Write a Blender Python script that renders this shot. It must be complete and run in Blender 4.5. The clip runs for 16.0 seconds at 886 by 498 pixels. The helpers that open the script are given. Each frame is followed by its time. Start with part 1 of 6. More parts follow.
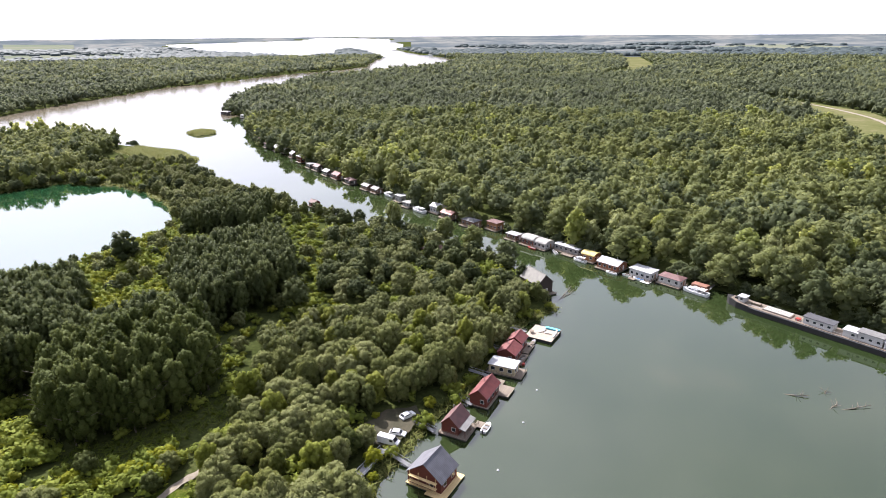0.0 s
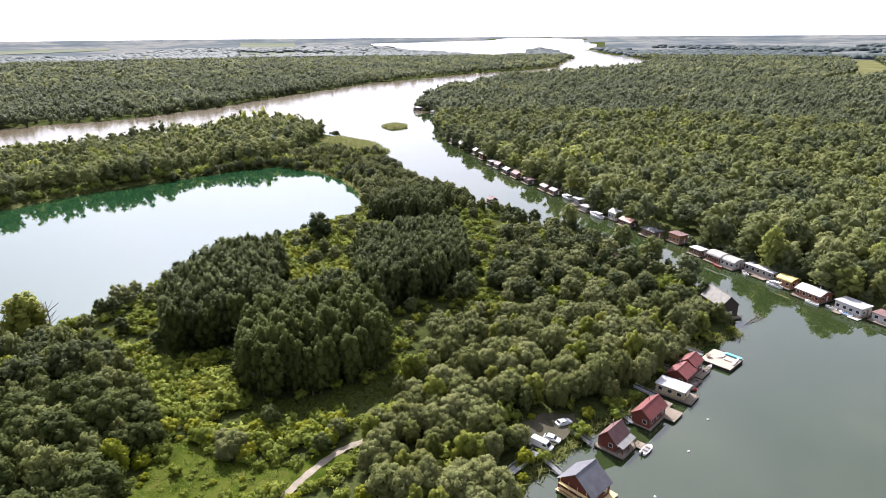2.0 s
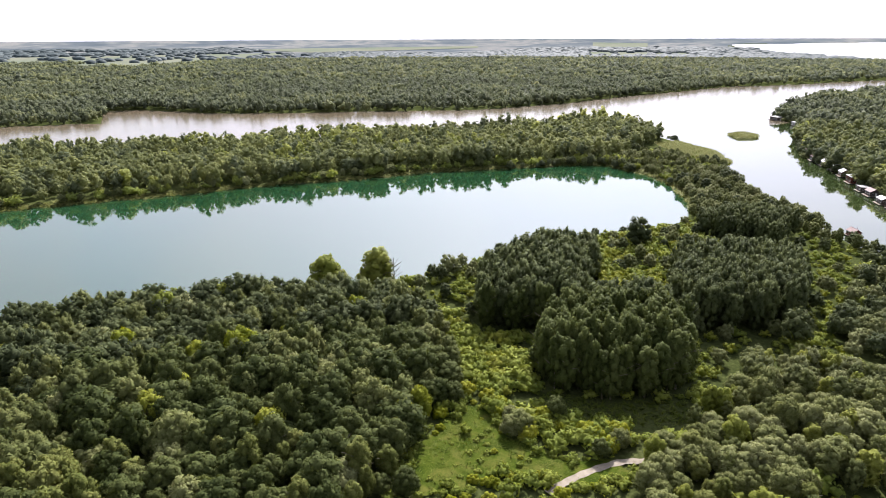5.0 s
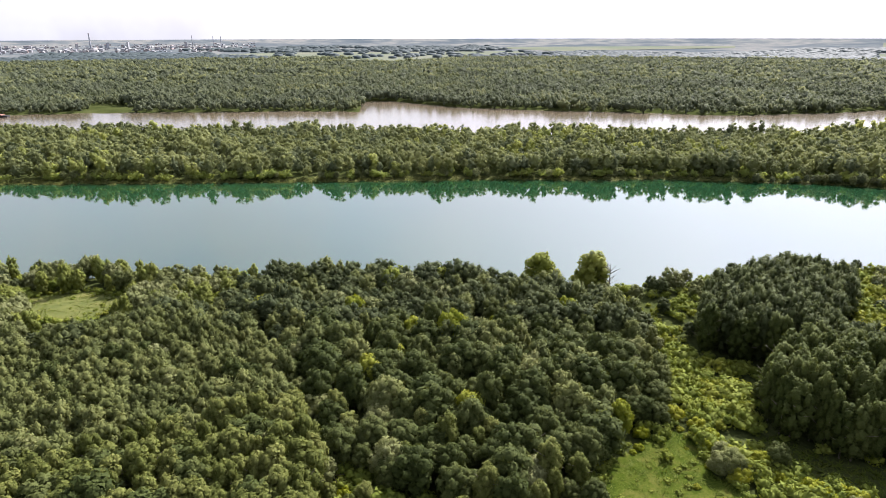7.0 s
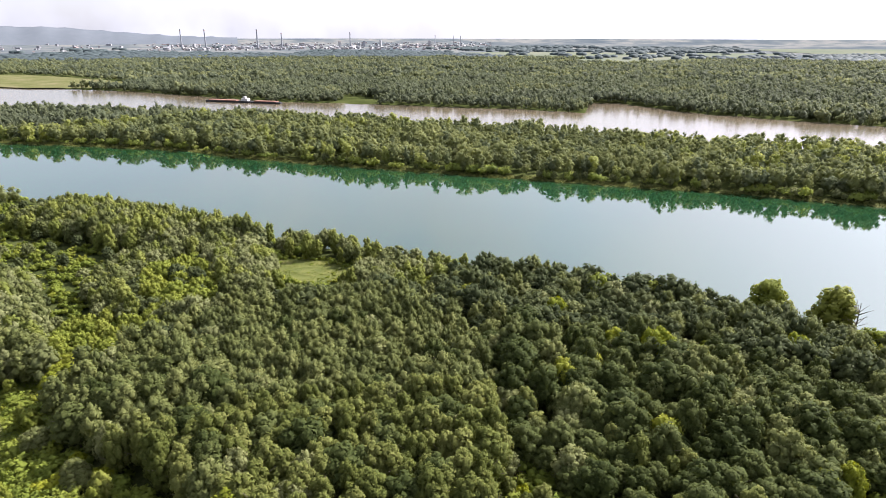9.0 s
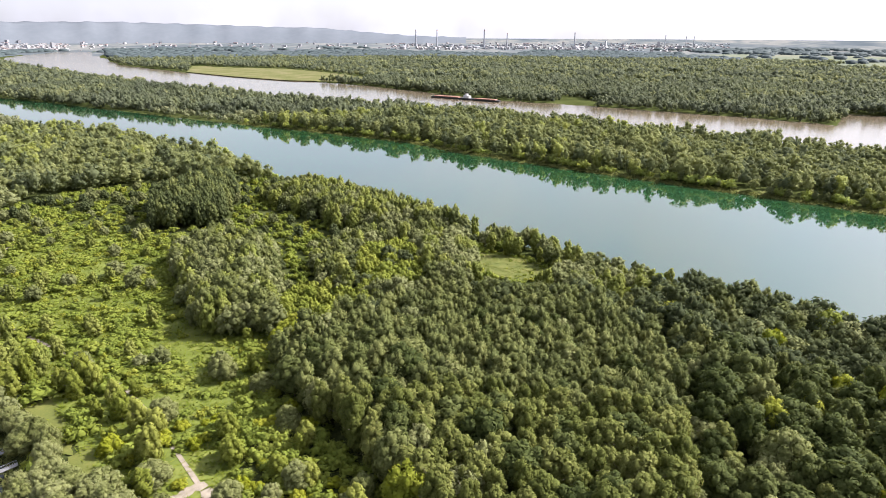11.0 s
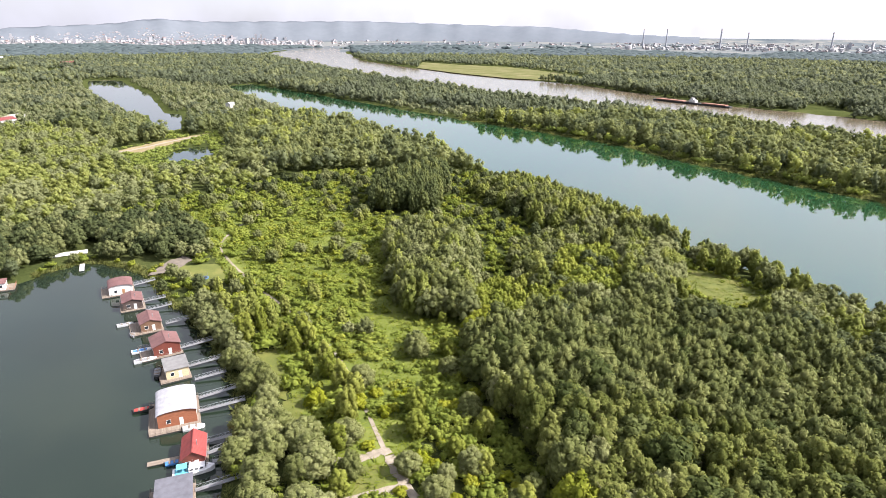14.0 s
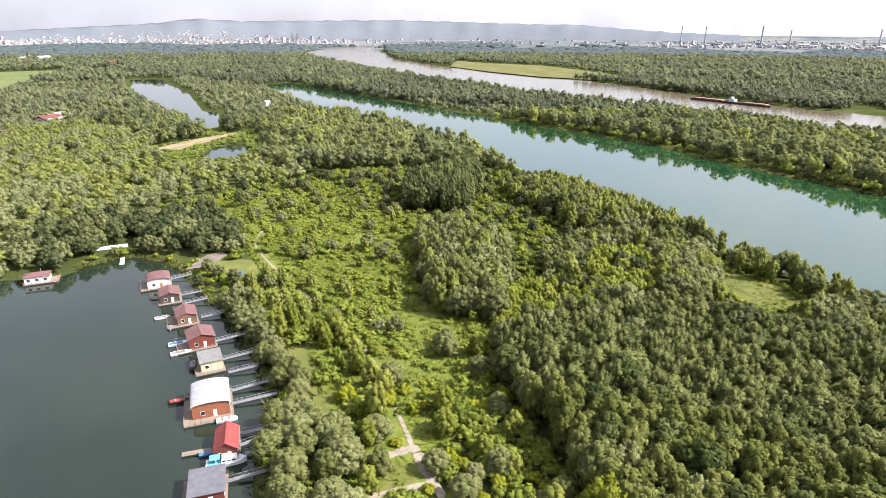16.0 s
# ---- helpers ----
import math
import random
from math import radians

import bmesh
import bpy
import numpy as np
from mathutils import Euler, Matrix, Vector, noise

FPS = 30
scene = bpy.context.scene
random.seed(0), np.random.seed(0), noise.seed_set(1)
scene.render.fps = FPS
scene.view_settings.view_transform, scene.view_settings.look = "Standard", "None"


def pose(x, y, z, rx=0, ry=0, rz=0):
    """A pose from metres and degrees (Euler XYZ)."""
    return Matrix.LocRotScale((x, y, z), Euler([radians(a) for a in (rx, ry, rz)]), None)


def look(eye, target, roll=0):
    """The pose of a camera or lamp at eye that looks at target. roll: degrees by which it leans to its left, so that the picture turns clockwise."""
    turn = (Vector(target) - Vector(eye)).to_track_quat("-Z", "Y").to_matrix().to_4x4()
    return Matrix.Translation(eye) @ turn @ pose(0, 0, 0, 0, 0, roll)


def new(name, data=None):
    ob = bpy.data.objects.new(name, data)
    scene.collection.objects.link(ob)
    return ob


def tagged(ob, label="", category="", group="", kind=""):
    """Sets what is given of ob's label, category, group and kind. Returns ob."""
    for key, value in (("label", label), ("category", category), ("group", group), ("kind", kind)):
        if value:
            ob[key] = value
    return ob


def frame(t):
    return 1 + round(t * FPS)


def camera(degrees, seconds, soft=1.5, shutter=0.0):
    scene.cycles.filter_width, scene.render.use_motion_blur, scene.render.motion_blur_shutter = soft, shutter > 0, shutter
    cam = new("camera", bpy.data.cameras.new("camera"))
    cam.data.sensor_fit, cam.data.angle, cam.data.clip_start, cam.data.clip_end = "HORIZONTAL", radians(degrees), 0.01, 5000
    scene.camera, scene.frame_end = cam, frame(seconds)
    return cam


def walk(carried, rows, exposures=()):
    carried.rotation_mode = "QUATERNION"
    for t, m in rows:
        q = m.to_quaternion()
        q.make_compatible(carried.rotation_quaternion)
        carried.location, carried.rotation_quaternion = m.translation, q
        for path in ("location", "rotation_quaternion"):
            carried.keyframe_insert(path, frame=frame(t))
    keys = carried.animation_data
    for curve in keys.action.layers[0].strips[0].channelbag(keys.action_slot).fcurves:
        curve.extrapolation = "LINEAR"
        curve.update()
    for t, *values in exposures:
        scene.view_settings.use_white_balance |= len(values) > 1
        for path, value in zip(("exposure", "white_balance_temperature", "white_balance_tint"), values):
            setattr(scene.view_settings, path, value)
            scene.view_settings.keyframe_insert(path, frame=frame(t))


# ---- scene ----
EYE = Vector((0.0, 0.0, 95.0))
cam = camera(71.34, 16.0, 0.15)
# seconds, heading to the left of +y, pitch, roll: the camera hangs in one spot and turns
TURN = [
    (0, 0.02, -19.40, -0.42),
    (0.5, 2.96, -19.38, -0.46),
    (1, 7.07, -19.37, -0.46),
    (1.5, 11.60, -19.34, -0.43),
    (2, 16.83, -19.30, -0.44),
    (2.5, 21.46, -19.28, -0.37),
    (3, 26.36, -19.24, -0.41),
    (3.5, 30.79, -19.22, -0.32),
    (4, 36.22, -19.19, -0.29),
    (6.5, 62.82, -19.19, -0.19),
    (7, 68.16, -19.21, -0.15),
    (7.5, 73.15, -19.21, -0.06),
    (8, 78.26, -19.23, -0.09),
    (8.5, 83.02, -19.21, -0.01),
    (9, 88.47, -19.21, 0.07),
    (11.5, 112.59, -19.24, 0.27),
    (12, 117.29, -19.26, 0.36),
    (12.5, 121.66, -19.30, 0.45),
    (13, 124.94, -19.32, 0.47),
    (13.5, 126.29, -19.37, 0.46),
    (14, 127.35, -19.41, 0.41),
    (14.5, 128.19, -19.44, 0.38),
    (15, 129.03, -19.48, 0.30),
    (15.5, 129.71, -19.53, 0.27),
    (16, 130.40, -19.54, 0.18),
]


def aim(yaw, pitch):
    a, b = radians(yaw), radians(pitch)
    return EYE + Vector((-math.sin(a) * math.cos(b), math.cos(a) * math.cos(b), math.sin(b)))


walk(cam, [(t, look(EYE, aim(yaw, pitch), roll)) for t, yaw, pitch, roll in TURN], [(0.0, 1.29, 6150, 15), (4.0, 1.21, 6150, 15), (9.0, 1.33, 6200, 15), (12.5, 1.47, 6300, 14), (16.0, 1.50, 6300, 14)])

# ---- light ----
SUN_YAW, SUN_UP = 33.0, 42.0
world = bpy.data.worlds.new("hazy_sky")
scene.world = world
world.use_nodes = True
wt = world.node_tree
wt.nodes.clear()
sky = wt.nodes.new("ShaderNodeTexSky")
sky.sky_type, sky.sun_disc = "NISHITA", False
sky.sun_elevation, sky.sun_rotation = radians(SUN_UP), radians(-SUN_YAW)
sky.air_density, sky.dust_density, sky.ozone_density = 1.0, 2.5, 1.0
cloud = wt.nodes.new("ShaderNodeTexNoise")
cloud.inputs["Scale"].default_value, cloud.inputs["Detail"].default_value = 3.2, 5.0
cloud.inputs["Roughness"].default_value = 0.55
cramp = wt.nodes.new("ShaderNodeValToRGB")
cramp.color_ramp.elements[0].position, cramp.color_ramp.elements[0].color = 0.40, (0.60, 0.60, 0.60, 1)
cramp.color_ramp.elements[1].position, cramp.color_ramp.elements[1].color = 0.60, (1.0, 1.0, 1.0, 1)
cmix = wt.nodes.new("ShaderNodeMix")
cmix.data_type = "RGBA"
back = wt.nodes.new("ShaderNodeBackground")
back.inputs["Strength"].default_value = 0.108
wout = wt.nodes.new("ShaderNodeOutputWorld")


def along(axis, sign):
    """How far a sky direction points along one axis, 0 to 1."""
    g = wt.nodes.new("ShaderNodeTexGradient")
    g.texture_mapping.mapping_x = axis
    g.texture_mapping.scale = (sign, sign, sign)
    return g.outputs["Fac"]


def calc(op, a, b):
    n = wt.nodes.new("ShaderNodeMath")
    n.operation = op
    for s, v in zip(n.inputs, (a, b)):
        if isinstance(v, float):
            s.default_value = v
        else:
            wt.links.new(v, s)
    return n.outputs[0]


# summer haze: brightest round the sun's quarter and low down, thinner overhead
sunward = calc("ADD", calc("MULTIPLY", along("X", -1.0), math.sin(radians(SUN_YAW))), calc("MULTIPLY", along("Y", 1.0), math.cos(radians(SUN_YAW))))
haze = calc("MULTIPLY_ADD", calc("MULTIPLY", sunward, sunward), 0.46)
haze.node.inputs[2].default_value = 0.27
thin = calc("MULTIPLY_ADD", along("Z", 1.0), 0.2)
thin.node.inputs[2].default_value = 1.0
veil = wt.nodes.new("ShaderNodeVectorMath")
veil.operation = "SCALE"
veil.inputs[0].default_value = (10.4, 10.4, 11.5)
toward = calc("ADD", calc("MULTIPLY", sunward, math.cos(radians(SUN_UP))), calc("MULTIPLY", along("Z", 1.0), math.sin(radians(SUN_UP))))
glare = calc("MULTIPLY", calc("POWER", toward, 11.0), 1.0)
wt.links.new(calc("ADD", calc("MULTIPLY", haze, thin), glare), veil.inputs["Scale"])
wt.links.new(veil.outputs[0], cmix.inputs["B"])
wt.links.new(cloud.outputs["Fac"], cramp.inputs["Fac"])
wt.links.new(cramp.outputs["Color"], cmix.inputs["Factor"])
wt.links.new(sky.outputs["Color"], cmix.inputs["A"])
wt.links.new(cmix.outputs["Result"], back.inputs["Color"])
wt.links.new(back.outputs["Background"], wout.inputs["Surface"])

sun = new("sun", bpy.data.lights.new("sun", "SUN"))
sun.data.energy, sun.data.angle, sun.data.color = 5.0, radians(1.5), (1.0, 0.935, 0.865)
sa, sb = radians(SUN_YAW), radians(SUN_UP)
sun_dir = Vector((-math.sin(sa) * math.cos(sb), math.cos(sa) * math.cos(sb), math.sin(sb)))
sun.matrix_world = look(EYE + sun_dir * 300, EYE)


# ---- materials ----
def node(t, kind, **kw):
    n = t.nodes.new(kind)
    for k, v in kw.items():
        n.inputs[k.replace("_", " ")].default_value = v
    return n


def base_mat(name):
    m = bpy.data.materials.new(name)
    m.use_nodes = True
    t = m.node_tree
    t.nodes.clear()
    return m, t, t.nodes.new("ShaderNodeOutputMaterial")


def ramp(t, stops):
    r = t.nodes.new("ShaderNodeValToRGB")
    e = r.color_ramp.elements
    while len(e) < len(stops):
        e.new(0.5)
    for el, (p, c) in zip(e, stops):
        el.position, el.color = p, (*c, 1)
    return r


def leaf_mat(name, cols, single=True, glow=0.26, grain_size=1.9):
    """Foliage: hue by tree, then by leaf cluster; thin leaves let some light through."""
    m, t, out = base_mat(name)
    if single:
        src = t.nodes.new("ShaderNodeObjectInfo").outputs["Random"]
    else:
        at = t.nodes.new("ShaderNodeAttribute")
        at.attribute_name = "tint"
        src = at.outputs["Fac"]
    geo = t.nodes.new("ShaderNodeNewGeometry")
    mul = t.nodes.new("ShaderNodeMath")
    mul.operation = "MULTIPLY"
    mul.inputs[1].default_value = 0.52
    t.links.new(src, mul.inputs[0])
    mad = t.nodes.new("ShaderNodeMath")
    mad.operation = "MULTIPLY_ADD"
    mad.inputs[1].default_value = 0.34 if single else 0.14
    t.links.new(geo.outputs["Random Per Island"], mad.inputs[0])
    t.links.new(mul.outputs[0], mad.inputs[2])
    co = t.nodes.new("ShaderNodeTexCoord")
    grain = node(t, "ShaderNodeTexNoise", Scale=grain_size, Detail=4.0, Roughness=0.72)
    t.links.new(co.outputs["Object"], grain.inputs["Vector"])
    gra = t.nodes.new("ShaderNodeMath")
    gra.operation = "MULTIPLY_ADD"
    gra.inputs[1].default_value = 1.35
    t.links.new(grain.outputs["Fac"], gra.inputs[0])
    gof = t.nodes.new("ShaderNodeMath")
    gof.inputs[1].default_value = -0.52
    t.links.new(mad.outputs[0], gof.inputs[0])
    t.links.new(gof.outputs[0], gra.inputs[2])
    r = ramp(t, [(i / (len(cols) - 1), c) for i, c in enumerate(cols)])
    t.links.new(gra.outputs[0], r.inputs["Fac"])
    p = node(t, "ShaderNodeBsdfPrincipled", Roughness=0.65)
    p.inputs["Specular IOR Level"].default_value = 0.06
    t.links.new(r.outputs["Color"], p.inputs["Base Color"])
    rel = node(t, "ShaderNodeBump", Strength=0.7, Distance=0.7 / grain_size)
    t.links.new(grain.outputs["Fac"], rel.inputs["Height"])
    t.links.new(rel.outputs["Normal"], p.inputs["Normal"])
    tr = node(t, "ShaderNodeBsdfTranslucent")
    hue = node(t, "ShaderNodeHueSaturation", Hue=0.485, Saturation=1.1, Value=1.5)
    t.links.new(r.outputs["Color"], hue.inputs["Color"])
    t.links.new(hue.outputs["Color"], tr.inputs["Color"])
    mx = node(t, "ShaderNodeMixShader", Fac=glow)
    t.links.new(p.outputs[0], mx.inputs[1])
    t.links.new(tr.outputs[0], mx.inputs[2])
    t.links.new(mx.outputs[0], out.inputs["Surface"])
    return m


def rough_mat(name, cols, rough=0.8, scale=1.0, fine=12.0, bump=0.3, metal=0.0, spread=(0.3, 0.7), stretch=None, by_object=0.0, gloss=0.35):
    """A worn surface: broad stains, fine grain, light relief."""
    m, t, out = base_mat(name)
    co = t.nodes.new("ShaderNodeTexCoord")
    vec = co.outputs["Object"]
    if stretch:
        mp = t.nodes.new("ShaderNodeMapping")
        mp.inputs["Scale"].default_value = stretch
        t.links.new(vec, mp.inputs["Vector"])
        vec = mp.outputs["Vector"]
    a = node(t, "ShaderNodeTexNoise", Scale=scale, Detail=5.0)
    b = node(t, "ShaderNodeTexNoise", Scale=fine, Detail=3.0)
    t.links.new(vec, a.inputs["Vector"])
    t.links.new(vec, b.inputs["Vector"])
    mx = node(t, "ShaderNodeMix", Factor=0.35)
    t.links.new(a.outputs["Fac"], mx.inputs["A"])
    t.links.new(b.outputs["Fac"], mx.inputs["B"])
    fac = mx.outputs["Result"]
    if by_object:
        oi = t.nodes.new("ShaderNodeObjectInfo")
        ad = t.nodes.new("ShaderNodeMath")
        ad.operation = "MULTIPLY_ADD"
        ad.inputs[1].default_value = by_object
        t.links.new(oi.outputs["Random"], ad.inputs[0])
        t.links.new(fac, ad.inputs[2])
        fac = ad.outputs[0]
    r = ramp(t, [(spread[0] + (spread[1] - spread[0]) * i / (len(cols) - 1), c) for i, c in enumerate(cols)])
    t.links.new(fac, r.inputs["Fac"])
    p = node(t, "ShaderNodeBsdfPrincipled", Roughness=rough, Metallic=metal)
    p.inputs["Specular IOR Level"].default_value = gloss
    t.links.new(r.outputs["Color"], p.inputs["Base Color"])
    if bump:
        bm = node(t, "ShaderNodeBump", Strength=bump, Distance=0.05)
        t.links.new(b.outputs["Fac"], bm.inputs["Height"])
        t.links.new(bm.outputs["Normal"], p.inputs["Normal"])
    t.links.new(p.outputs[0], out.inputs["Surface"])
    return m


def water_mat(name, stops, scale=0.012, rough=0.035, ripple=0.05, ior=1.5):
    """Silty water: the hue drifts over long distances, small ripples on top."""
    m, t, out = base_mat(name)
    co = t.nodes.new("ShaderNodeTexCoord")
    a = node(t, "ShaderNodeTexNoise", Scale=scale, Detail=3.0)
    b = node(t, "ShaderNodeTexNoise", Scale=0.9, Detail=3.0)
    c = node(t, "ShaderNodeTexNoise", Scale=0.06, Detail=2.0)
    for n in (a, b, c):
        t.links.new(co.outputs["Object"], n.inputs["Vector"])
    r = ramp(t, stops)
    t.links.new(a.outputs["Fac"], r.inputs["Fac"])
    p = node(t, "ShaderNodeBsdfPrincipled", Roughness=rough, IOR=ior)
    mu = t.nodes.new("ShaderNodeMath")
    mu.operation = "MULTIPLY_ADD"
    mu.inputs[1].default_value = 3.0
    t.links.new(c.outputs["Fac"], mu.inputs[0])
    t.links.new(b.outputs["Fac"], mu.inputs[2])
    bm = node(t, "ShaderNodeBump", Strength=ripple, Distance=0.12)
    t.links.new(mu.outputs[0], bm.inputs["Height"])
    t.links.new(bm.outputs["Normal"], p.inputs["Normal"])
    t.links.new(r.outputs["Color"], p.inputs["Base Color"])
    t.links.new(p.outputs[0], out.inputs["Surface"])
    return m, t, r, p


def plain_mat(name, col, rough=0.5, metal=0.0, by_object=0.12):
    return rough_mat(name, [tuple(c * 0.82 for c in col), col, tuple(min(1, c * 1.12) for c in col)], rough, 0.7, 9.0, 0.08, metal, by_object=by_object)


def glass_mat(name):
    m, t, out = base_mat(name)
    p = node(t, "ShaderNodeBsdfPrincipled", Base_Color=(0.02, 0.025, 0.03, 1), Roughness=0.06, IOR=1.5)
    t.links.new(p.outputs[0], out.inputs["Surface"])
    return m


SPECIES = {
    "poplar": [(0.030, 0.042, 0.010), (0.061, 0.078, 0.019), (0.105, 0.123, 0.036)],
    "broad": [(0.025, 0.037, 0.010), (0.053, 0.068, 0.018), (0.099, 0.114, 0.036)],
    "olive": [(0.052, 0.066, 0.015), (0.101, 0.117, 0.027), (0.171, 0.181, 0.054)],
    "willow": [(0.081, 0.095, 0.026), (0.135, 0.149, 0.050), (0.209, 0.219, 0.095)],
    "shrub": [(0.092, 0.127, 0.010), (0.147, 0.182, 0.017), (0.212, 0.232, 0.033)],
    "gold": [(0.122, 0.154, 0.009), (0.179, 0.201, 0.014), (0.237, 0.244, 0.030)],
    "fresh": [(0.099, 0.123, 0.017), (0.156, 0.178, 0.029), (0.221, 0.232, 0.055)],
    "locust": [(0.108, 0.139, 0.011), (0.165, 0.192, 0.019), (0.230, 0.243, 0.038)],
    "dry": [(0.140, 0.110, 0.070), (0.190, 0.150, 0.090), (0.230, 0.190, 0.120)],
}
HAZE_TINT = (0.148, 0.157, 0.138)


def hazed(cols, part_haze, gain=1.0):
    """Leaf colours with distance haze mixed in; gain brightens them as well."""
    return [tuple(gain * (1 - part_haze) * v + part_haze * w for v, w in zip(q, HAZE_TINT)) for q in cols]


LEAF = {k: leaf_mat("leaves_" + k, c) for k, c in SPECIES.items()}
# haze painted into the same species' colours; far and bank copies also brightened
LEAF_F = {k: leaf_mat("leaves_far_hazed_" + k, hazed(c, 0.42, 1.50), single=False, glow=0.45, grain_size=0.6) for k, c in SPECIES.items()}
LEAF_M = {k: leaf_mat("leaves_mass_" + k, hazed(c, 0.10), single=False) for k, c in SPECIES.items()}
LEAF_B = {k: leaf_mat("leaves_bank_hazed_" + k, hazed(c, 0.32, 1.70), single=False, glow=0.48, grain_size=0.9) for k, c in SPECIES.items()}
BARK = rough_mat("bark", [(0.09, 0.075, 0.055), (0.16, 0.135, 0.10), (0.24, 0.21, 0.17)], 0.9, 2.0, 20.0, 0.6)


# ---- plan of land and water (metres) ----
LAKE = [(-156, 343), (-187, 381), (-221, 401), (-256, 408), (-275, 390), (-302, 342), (-331, 295), (-349, 242), (-372, 198), (-395, 125),
        (-425, 44), (-457, -46), (-500, -153), (-530, -200), (-560, -314), (-597, -493), (-678, -800), (-725, -1002), (-655, -990),
        (-590, -860), (-485, -590), (-445, -450), (-400, -305), (-345, -193), (-300, -115), (-282, -66), (-262, -20), (-238, 26),
        (-222, 62), (-205, 92), (-185, 125), (-178, 165), (-175, 200), (-165, 240), (-150, 275), (-143, 310)]
HARBOUR_SHEET = [(-30, -300), (-59, -283), (-75, -269), (-90, -273), (-105, -271), (-113, -251), (-110, -231), (-104, -203), (-98, -174),
           (-89, -150), (-80, -132), (-71, -119), (-62, -109), (-54, -100), (-36, 0), (-20, 85), (-14, 110), (-9, 125), (-4, 132), (2, 141),
           (9, 152), (14, 166), (21, 179), (29, 191), (43, 205), (38, 214), (35, 231), (28, 250), (14, 266), (-7, 287), (-43, 311), (-76, 334),
           (-105, 366), (-132, 389), (-155, 415), (-185, 452), (-194, 485), (-223, 522), (-267, 546), (-290, 560), (-240, 760),
           (-222, 716), (-200, 640), (-170, 560), (-120, 494), (-94, 453), (-62, 408), (-36, 375), (-14, 339), (5, 318), (28, 300), (47, 278),
           (64, 258), (76, 247), (90, 236), (103, 222), (112, 213), (147, 178), (190, 120), (230, 0), (200, -160), (90, -270)]
RIVER_NEAR = [(-240, 530), (-290, 560), (-330, 590), (-390, 575), (-440, 480), (-480, 375), (-530, 275), (-575, 175), (-620, 75), (-665, -45), (-735, -170),
              (-770, -310), (-815, -540), (-1010, -1000), (-1180, -1340), (-1500, -1950), (-1800, -2330), (-2353, -2800)]
RIVER_FAR = [(-2700, -2850), (-2100, -2180), (-1578, -1560), (-1323, -1096), (-1237, -854), (-1118, -516), (-1014, -345), (-935, -222), (-906, -93), (-829, 139), (-793, 202),
             (-915, 240), (-901, 285), (-798, 334), (-729, 410), (-654, 507), (-577, 615), (-545, 770), (-543, 888), (-527, 1014), (-511, 1193),
             (-448, 1326), (-381, 1531), (-272, 1700), (-219, 1890), (-244, 2410)]
RIVER_RIGHT = [(-180, 2500), (68, 2355), (32, 2023), (-30, 1800), (-121, 1682), (-183, 1573), (-270, 1300), (-315, 1065), (-300, 900), (-272, 778), (-240, 760)]
RIVER = RIVER_NEAR + RIVER_FAR + RIVER_RIGHT
UPPER = [(-200, 2350), (-268, 2695), (-438, 3550), (-616, 3595), (-450, 2700), (-560, 2500), (-1135, 3239), (-2521, 5820), (-2294, 6580), (-1762, 8411), (-2804, 14624),
         (-714, 9000), (-313, 5024), (-249, 3502), (-104, 2862), (40, 2400)]
POND_A = [(-365, -735), (-395, -726), (-498, -950), (-608, -1270), (-560, -1290), (-463, -1066)]
POND_B = [(-312, -590), (-330, -578), (-400, -697), (-388, -752)]
POND_C = [(-238, -452), (-252, -438), (-276, -440), (-300, -488), (-270, -486)]
ISLET = [(-259, 628), (-240, 606), (-227, 622), (-236, 642), (-252, 650)]
HARBOUR = [p for p in HARBOUR_SHEET if p not in ((-290, 560), (-240, 760))]
k = HARBOUR.index((-267, 546)) + 1
HARBOUR[k:k] = [(-285, 562), (-390, 680), (-300, 780), (-240, 762)]
WATERS = [LAKE, HARBOUR, RIVER, UPPER, POND_A, POND_B, POND_C]
MAX_R, NEAR_R, SPAN = 13500.0, 2500.0, 2350.0


def warp(p):
    """Far country is drawn in towards the eye, along the lines of sight, so that the horizon lies within five kilometres."""
    p = np.asarray(p, float)
    r = np.hypot(p[..., 0], p[..., 1])
    k = np.where(r > NEAR_R, (NEAR_R + SPAN * (1 - np.exp(-(np.maximum(r, NEAR_R) - NEAR_R) / SPAN))) / np.maximum(r, 1), 1.0)
    eye = np.array([0, 0, EYE.z])
    return eye + (p - eye) * k[..., None]


def inside(poly, x, y):
    q = np.asarray(poly, float)
    hit = np.zeros(np.shape(x), bool)
    for (ax, ay), (bx, by) in zip(q, np.roll(q, -1, 0)):
        if ay != by:
            hit ^= ((ay > y) != (by > y)) & (x < (bx - ax) * (y - ay) / (by - ay) + ax)
    return hit


def edge(poly, x, y, closed=True):
    """Distance to a polygon's outline."""
    q = np.asarray(poly, float)
    best = np.full(np.shape(x), 1e9)
    for a, b in zip(q if closed else q[:-1], np.roll(q, -1, 0) if closed else q[1:]):
        d = b - a
        s = np.clip(((x - a[0]) * d[0] + (y - a[1]) * d[1]) / (d @ d + 1e-9), 0, 1)
        best = np.minimum(best, np.hypot(x - a[0] - s * d[0], y - a[1] - s * d[1]))
    return best


def wave2(x, y, s, seed=0):
    """Cheap smooth noise, -1 to 1."""
    k = seed * 1.7
    return (np.sin(x * s + 1.3 * np.sin(y * s * 0.7 + k) + k) + np.sin(y * s * 1.1 + 1.7 * np.sin(x * s * 0.6 - k) + 2 * k)
            + 0.5 * np.sin((x + y) * s * 2.3 + k) + 0.5 * np.sin((x - y) * s * 2.9 - k)) / 3


